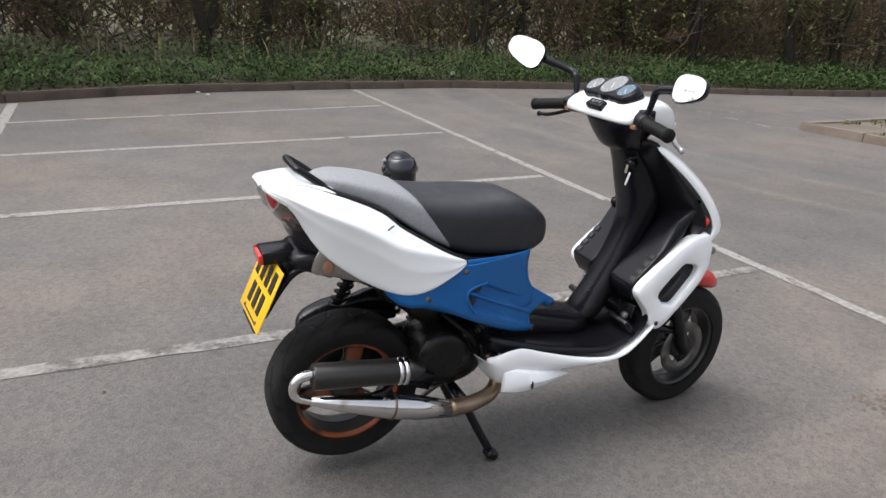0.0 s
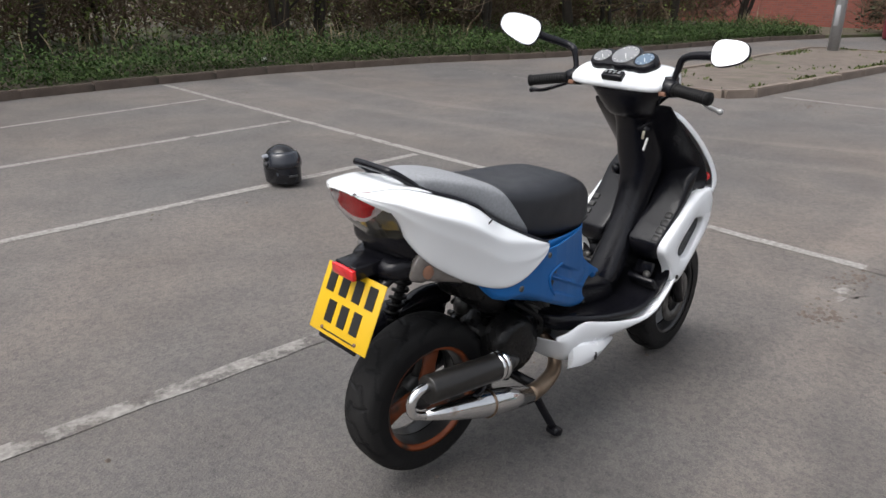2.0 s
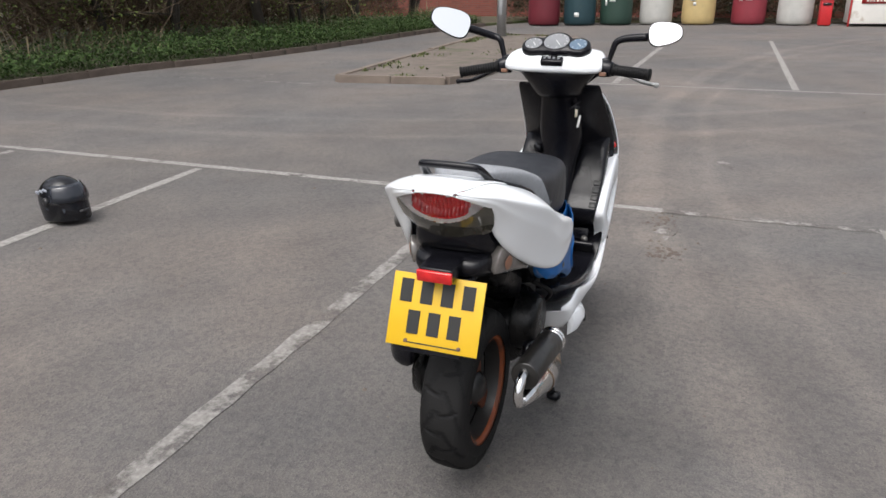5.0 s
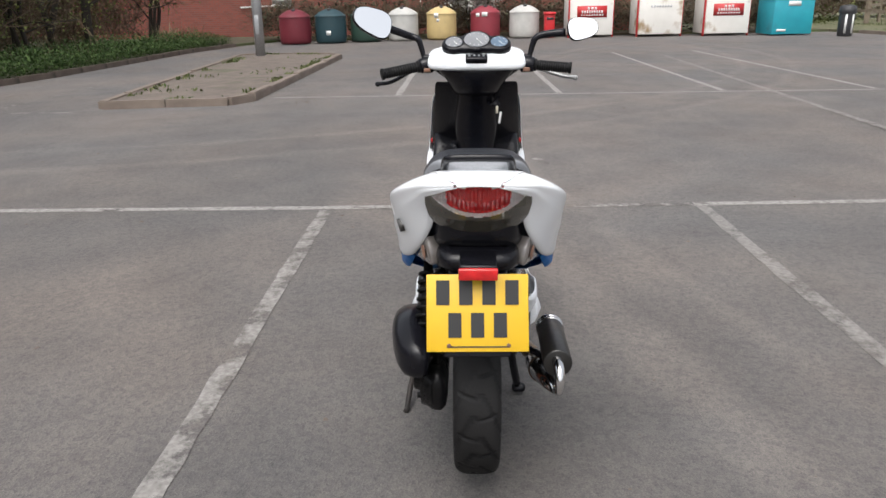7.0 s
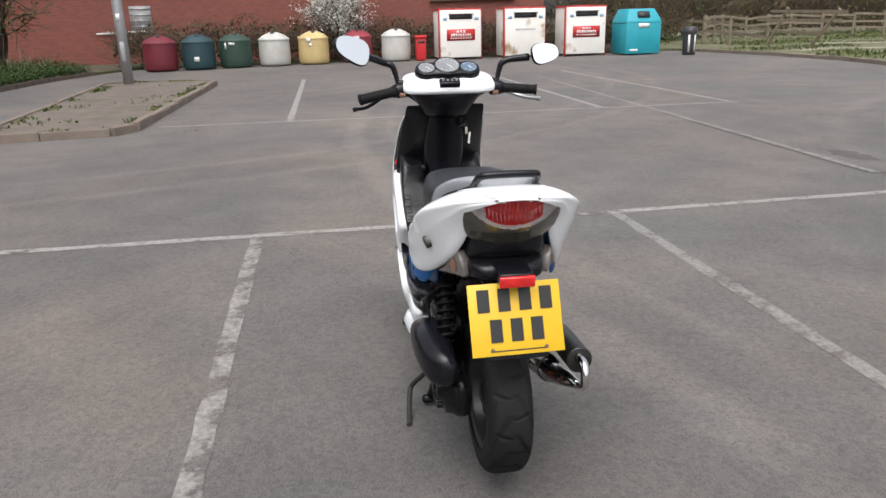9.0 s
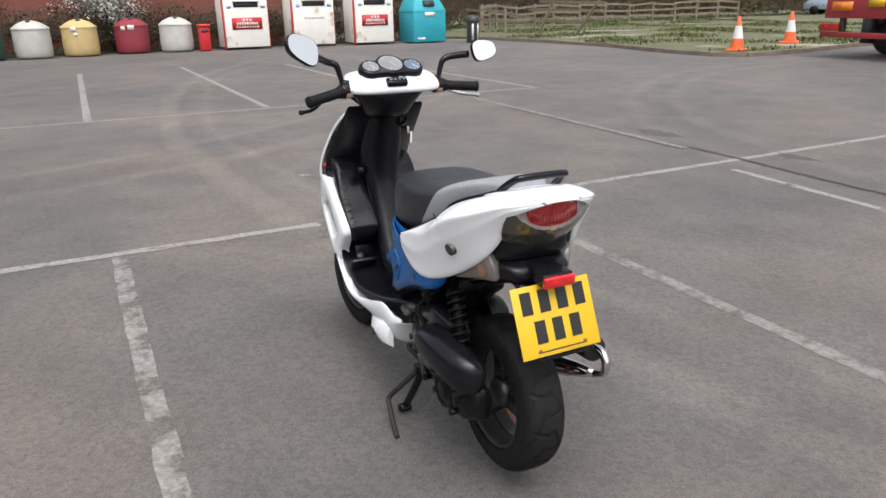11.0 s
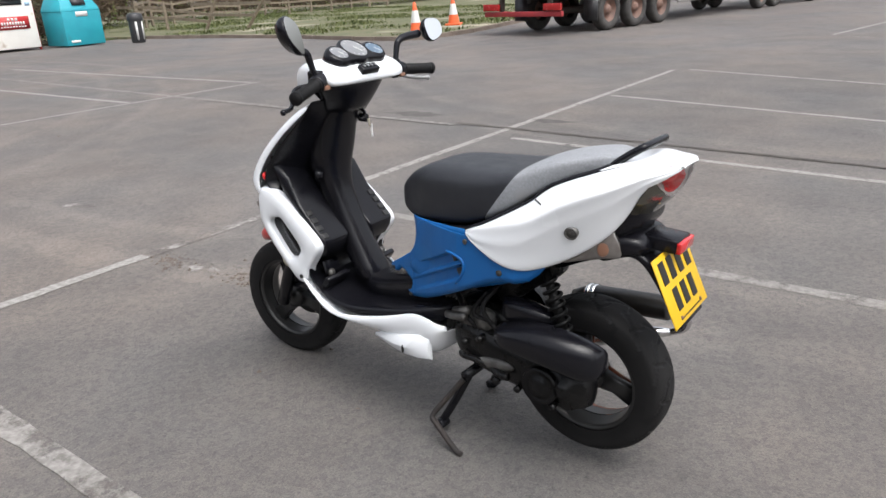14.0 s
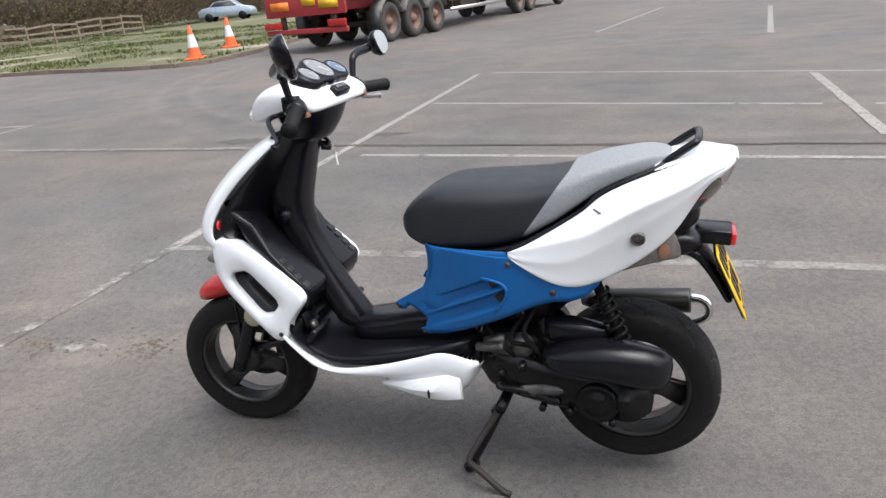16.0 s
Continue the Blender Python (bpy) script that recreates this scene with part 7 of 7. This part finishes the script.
# headset, dials, bars
body("headset_cover", [(0.797, 0.155, 1.05, 1.066), (0.81, 0.168, 1.043, 1.085), (0.84, 0.172, 1.04, 1.108), (0.89, 0.168, 1.036, 1.124), (0.95, 0.15, 1.03, 1.118), (1.0, 0.122, 1.02, 1.098), (1.04, 0.09, 1.01, 1.062), (1.062, 0.05, 1.008, 1.035)], M_WHITE, "white painted handlebar cover", p=4.2)
bm = bmesh.new()
ball(bm, (1.045, 0, 1.03), (0.03, 0.08, 0.028), (0, -30, 0))
part("headlight", bm, M_SILVER_REFL, SC, "clear headlight")
BIN = pose(0.862, 0.0, 1.122, 0, -32, 0)
bm = bmesh.new()


def outline(n=48):
    pts = []
    for k in range(n):
        a = 2 * math.pi * k / n
        c, s_ = math.cos(a), math.sin(a)
        best = 0
        for cy, cx, r in ((0, 0.01, 0.053), (0.077, -0.004, 0.04), (-0.077, -0.004, 0.04), (0.039, -0.004, 0.037), (-0.039, -0.004, 0.037)):
            b = c * cy + s_ * cx
            disc = r * r - (cy * cy + cx * cx - b * b)
            if disc > 0:
                best = max(best, b + math.sqrt(disc))
        pts.append((best * s_, best * c))
    return pts


ol = outline()
loft(bm, [[BIN @ Vector((x * k, y * k, h)) for x, y in ol] for k, h in ((1.0, -0.04), (1.02, 0.0), (1.0, 0.014), (0.95, 0.018))])
bn = part("instrument_binnacle", bm, M_BLK, SC, "black binnacle with three round dials")
for cy, cx, r, mt, nm in ((0, 0.01, 0.042, M_DIAL, "speedometer"), (0.077, -0.004, 0.028, M_DIAL, "fuel_gauge"), (-0.077, -0.004, 0.028, M_DIAL_BLUE, "clock_dial")):
    bm = bmesh.new()
    lathe(bm, [(r, 0.017), (r + 0.003, 0.022), (r + 0.006, 0.019)], BIN @ Matrix.Translation((cx, cy, 0)), 36)
    part("bezel", bm, M_BLK, bn)
    bm = bmesh.new()
    lathe(bm, [(r + 0.001, 0.0195), (0.0, 0.0205)], BIN @ Matrix.Translation((cx, cy, 0)), 36)
    d = part(nm, bm, mt, bn)
    for k in range(11 if r > 0.03 else 7):
        a = radians(-220 + 260 * k / (10 if r > 0.03 else 6))
        bm = bmesh.new()
        box(bm, (0, 0, 0), (0.005, 0.0014, 0.0006))
        bmesh.ops.transform(bm, matrix=BIN @ Matrix.Translation((cx, cy, 0.021)) @ Matrix.Rotation(a, 4, "Z") @ Matrix.Translation((r * 0.82, 0, 0)), verts=bm.verts)
        part("tick", bm, M_WHITE_SIGN, d, smooth=False)
    bm = bmesh.new()
    box(bm, (0, 0, 0), (r * 0.75, 0.0018, 0.0008))
    bmesh.ops.transform(bm, matrix=BIN @ Matrix.Translation((cx, cy, 0.0222)) @ Matrix.Rotation(radians(215), 4, "Z") @ Matrix.Translation((r * 0.3, 0, 0)), verts=bm.verts)
    part("needle", bm, M_WHITE_SIGN, d, smooth=False)
bm = bmesh.new()
box(bm, (0.806, 0, 1.083), (0.03, 0.075, 0.022), (0, -32, 0))
wl = part("warning_light_panel", bm, M_BLK, SC, bevel=0.005)
for k in range(4):
    bm = bmesh.new()
    box(bm, (0.7985, -0.024 + 0.016 * k, 1.0945), (0.009, 0.008, 0.002), (0, -32, 0))
    part("lamp", bm, M_DIAL, wl)

for s in (-1, 1):
    gx, gz = (0.783, 1.036) if s > 0 else (0.815, 1.05)
    a, b = Vector((0.845, s * 0.165, 1.062)), Vector((gx, s * 0.322, gz))
    bm = bmesh.new()
    d = (b - a).normalized()
    c = a + d * 0.035
    L = (b - c).length
    prof = [(0.0, 0.0), (0.021, 0.0), (0.021, 0.006), (0.0165, 0.008)]
    for k in range(13):
        h = 0.011 + (L - 0.024) * k / 13
        prof += [(0.0165, h), (0.0178, h + 0.001), (0.0178, h + 0.005), (0.0165, h + 0.006)]
    prof += [(0.0165, L - 0.011), (0.0195, L - 0.009), (0.0195, L - 0.001), (0.0, L)]
    lathe(bm, prof, Matrix.Translation(c) @ d.to_track_quat("Z", "Y").to_matrix().to_4x4(), 20)
    part("grip", bm, M_RUBBER, SC, "ribbed black rubber handlebar grip")
    bm = bmesh.new()
    cyl(bm, a - d * 0.012, a + d * 0.035, 0.03, 0.024, 20)
    box(bm, tuple(a + Vector((0.012, 0, 0.012))), (0.045, 0.042, 0.04))
    sg_ = part("switch_housing", bm, M_BLK, SC, bevel=0.006)
    bm = bmesh.new()
    box(bm, tuple(a + Vector((-0.026, s * 0.004, -0.016))), (0.012, 0.022, 0.013))
    part("switch", bm, M_AMBER, sg_, "amber switch", bevel=0.002)
    # brake lever
    bm = bmesh.new()
    tube(bm, [a + Vector((0.045, s * 0.0, -0.012)), a + Vector((0.06, s * 0.05, -0.02)), b + Vector((0.055, -s * 0.03, -0.03)), b + Vector((0.035, s * 0.015, -0.035))], 0.0065, 8, 5)
    ball(bm, b + Vector((0.035, s * 0.018, -0.036)), (0.009, 0.009, 0.009))
    part("brake_lever", bm, M_BLK if s > 0 else M_ALU, SC, "black brake lever" if s > 0 else "silver brake lever")
    bm = bmesh.new()
    tube(bm, [a + Vector((0.05, 0, -0.01)), a + Vector((0.075, -s * 0.03, -0.03)), a + Vector((0.09, -s * 0.08, -0.07)), (0.97, s * 0.05, 0.96)], 0.005, 6)
    part("brake_cable", bm, M_BLK, SC)
    # mirror
    e = Vector((0.855, s * 0.197, 1.15))
    hc = Vector((0.744, 0.34, 1.2085)) if s > 0 else Vector((0.83, -0.355, 1.177))
    n_ = Vector((-0.8, -0.56, 0.24) if s > 0 else (-0.93, -0.1, 0.3)).normalized()
    arm_end = hc + (e - hc).normalized() * 0.055 - n_ * 0.012
    bm = bmesh.new()
    tube(bm, [(0.852, s * 0.178, 1.075), (0.855, s * 0.19, 1.12), e - Vector((0, -s * 0.004, 0.004)), e + Vector((0, s * 0.035, 0.008)), arm_end], 0.0085, 10, 5, 0.0135)
    mi = part("mirror", bm, M_BLK, SC, "black stalk mirror")
    up = (Vector((0, 0, 1)) - n_ * n_.z).normalized()
    rt = up.cross(n_)
    tw = -0.38 if s > 0 else 0.12
    U, V = rt * math.cos(tw) + up * math.sin(tw), up * math.cos(tw) - rt * math.sin(tw)
    W_, H_ = (0.071, 0.0445) if s > 0 else (0.053, 0.037)

    def mloop(k, dep):
        out = []
        for i in range(32):
            an = 2 * math.pi * i / 32
            cc, ss = math.cos(an), math.sin(an)
            px = W_ * k * math.copysign(abs(cc) ** 0.72, cc)
            py = H_ * k * math.copysign(abs(ss) ** 0.72, ss) * (1 + 0.22 * (px / W_) * s)
            out.append(hc + U * px + V * py + n_ * dep)
        return out

    bm = bmesh.new()
    loft(bm, [mloop(0.35, -0.034), mloop(0.7, -0.028), mloop(0.97, -0.01), mloop(1.0, 0.0), mloop(0.97, 0.004), mloop(0.93, 0.003)])
    part("shell", bm, M_BLK, mi)
    bm = bmesh.new()
    bm.faces.new([bm.verts.new(p) for p in mloop(0.94, 0.0045)])
    part("glass", bm, M_MIRROR, mi, "silvered mirror glass reflecting sky", smooth=False, thick=0.001)
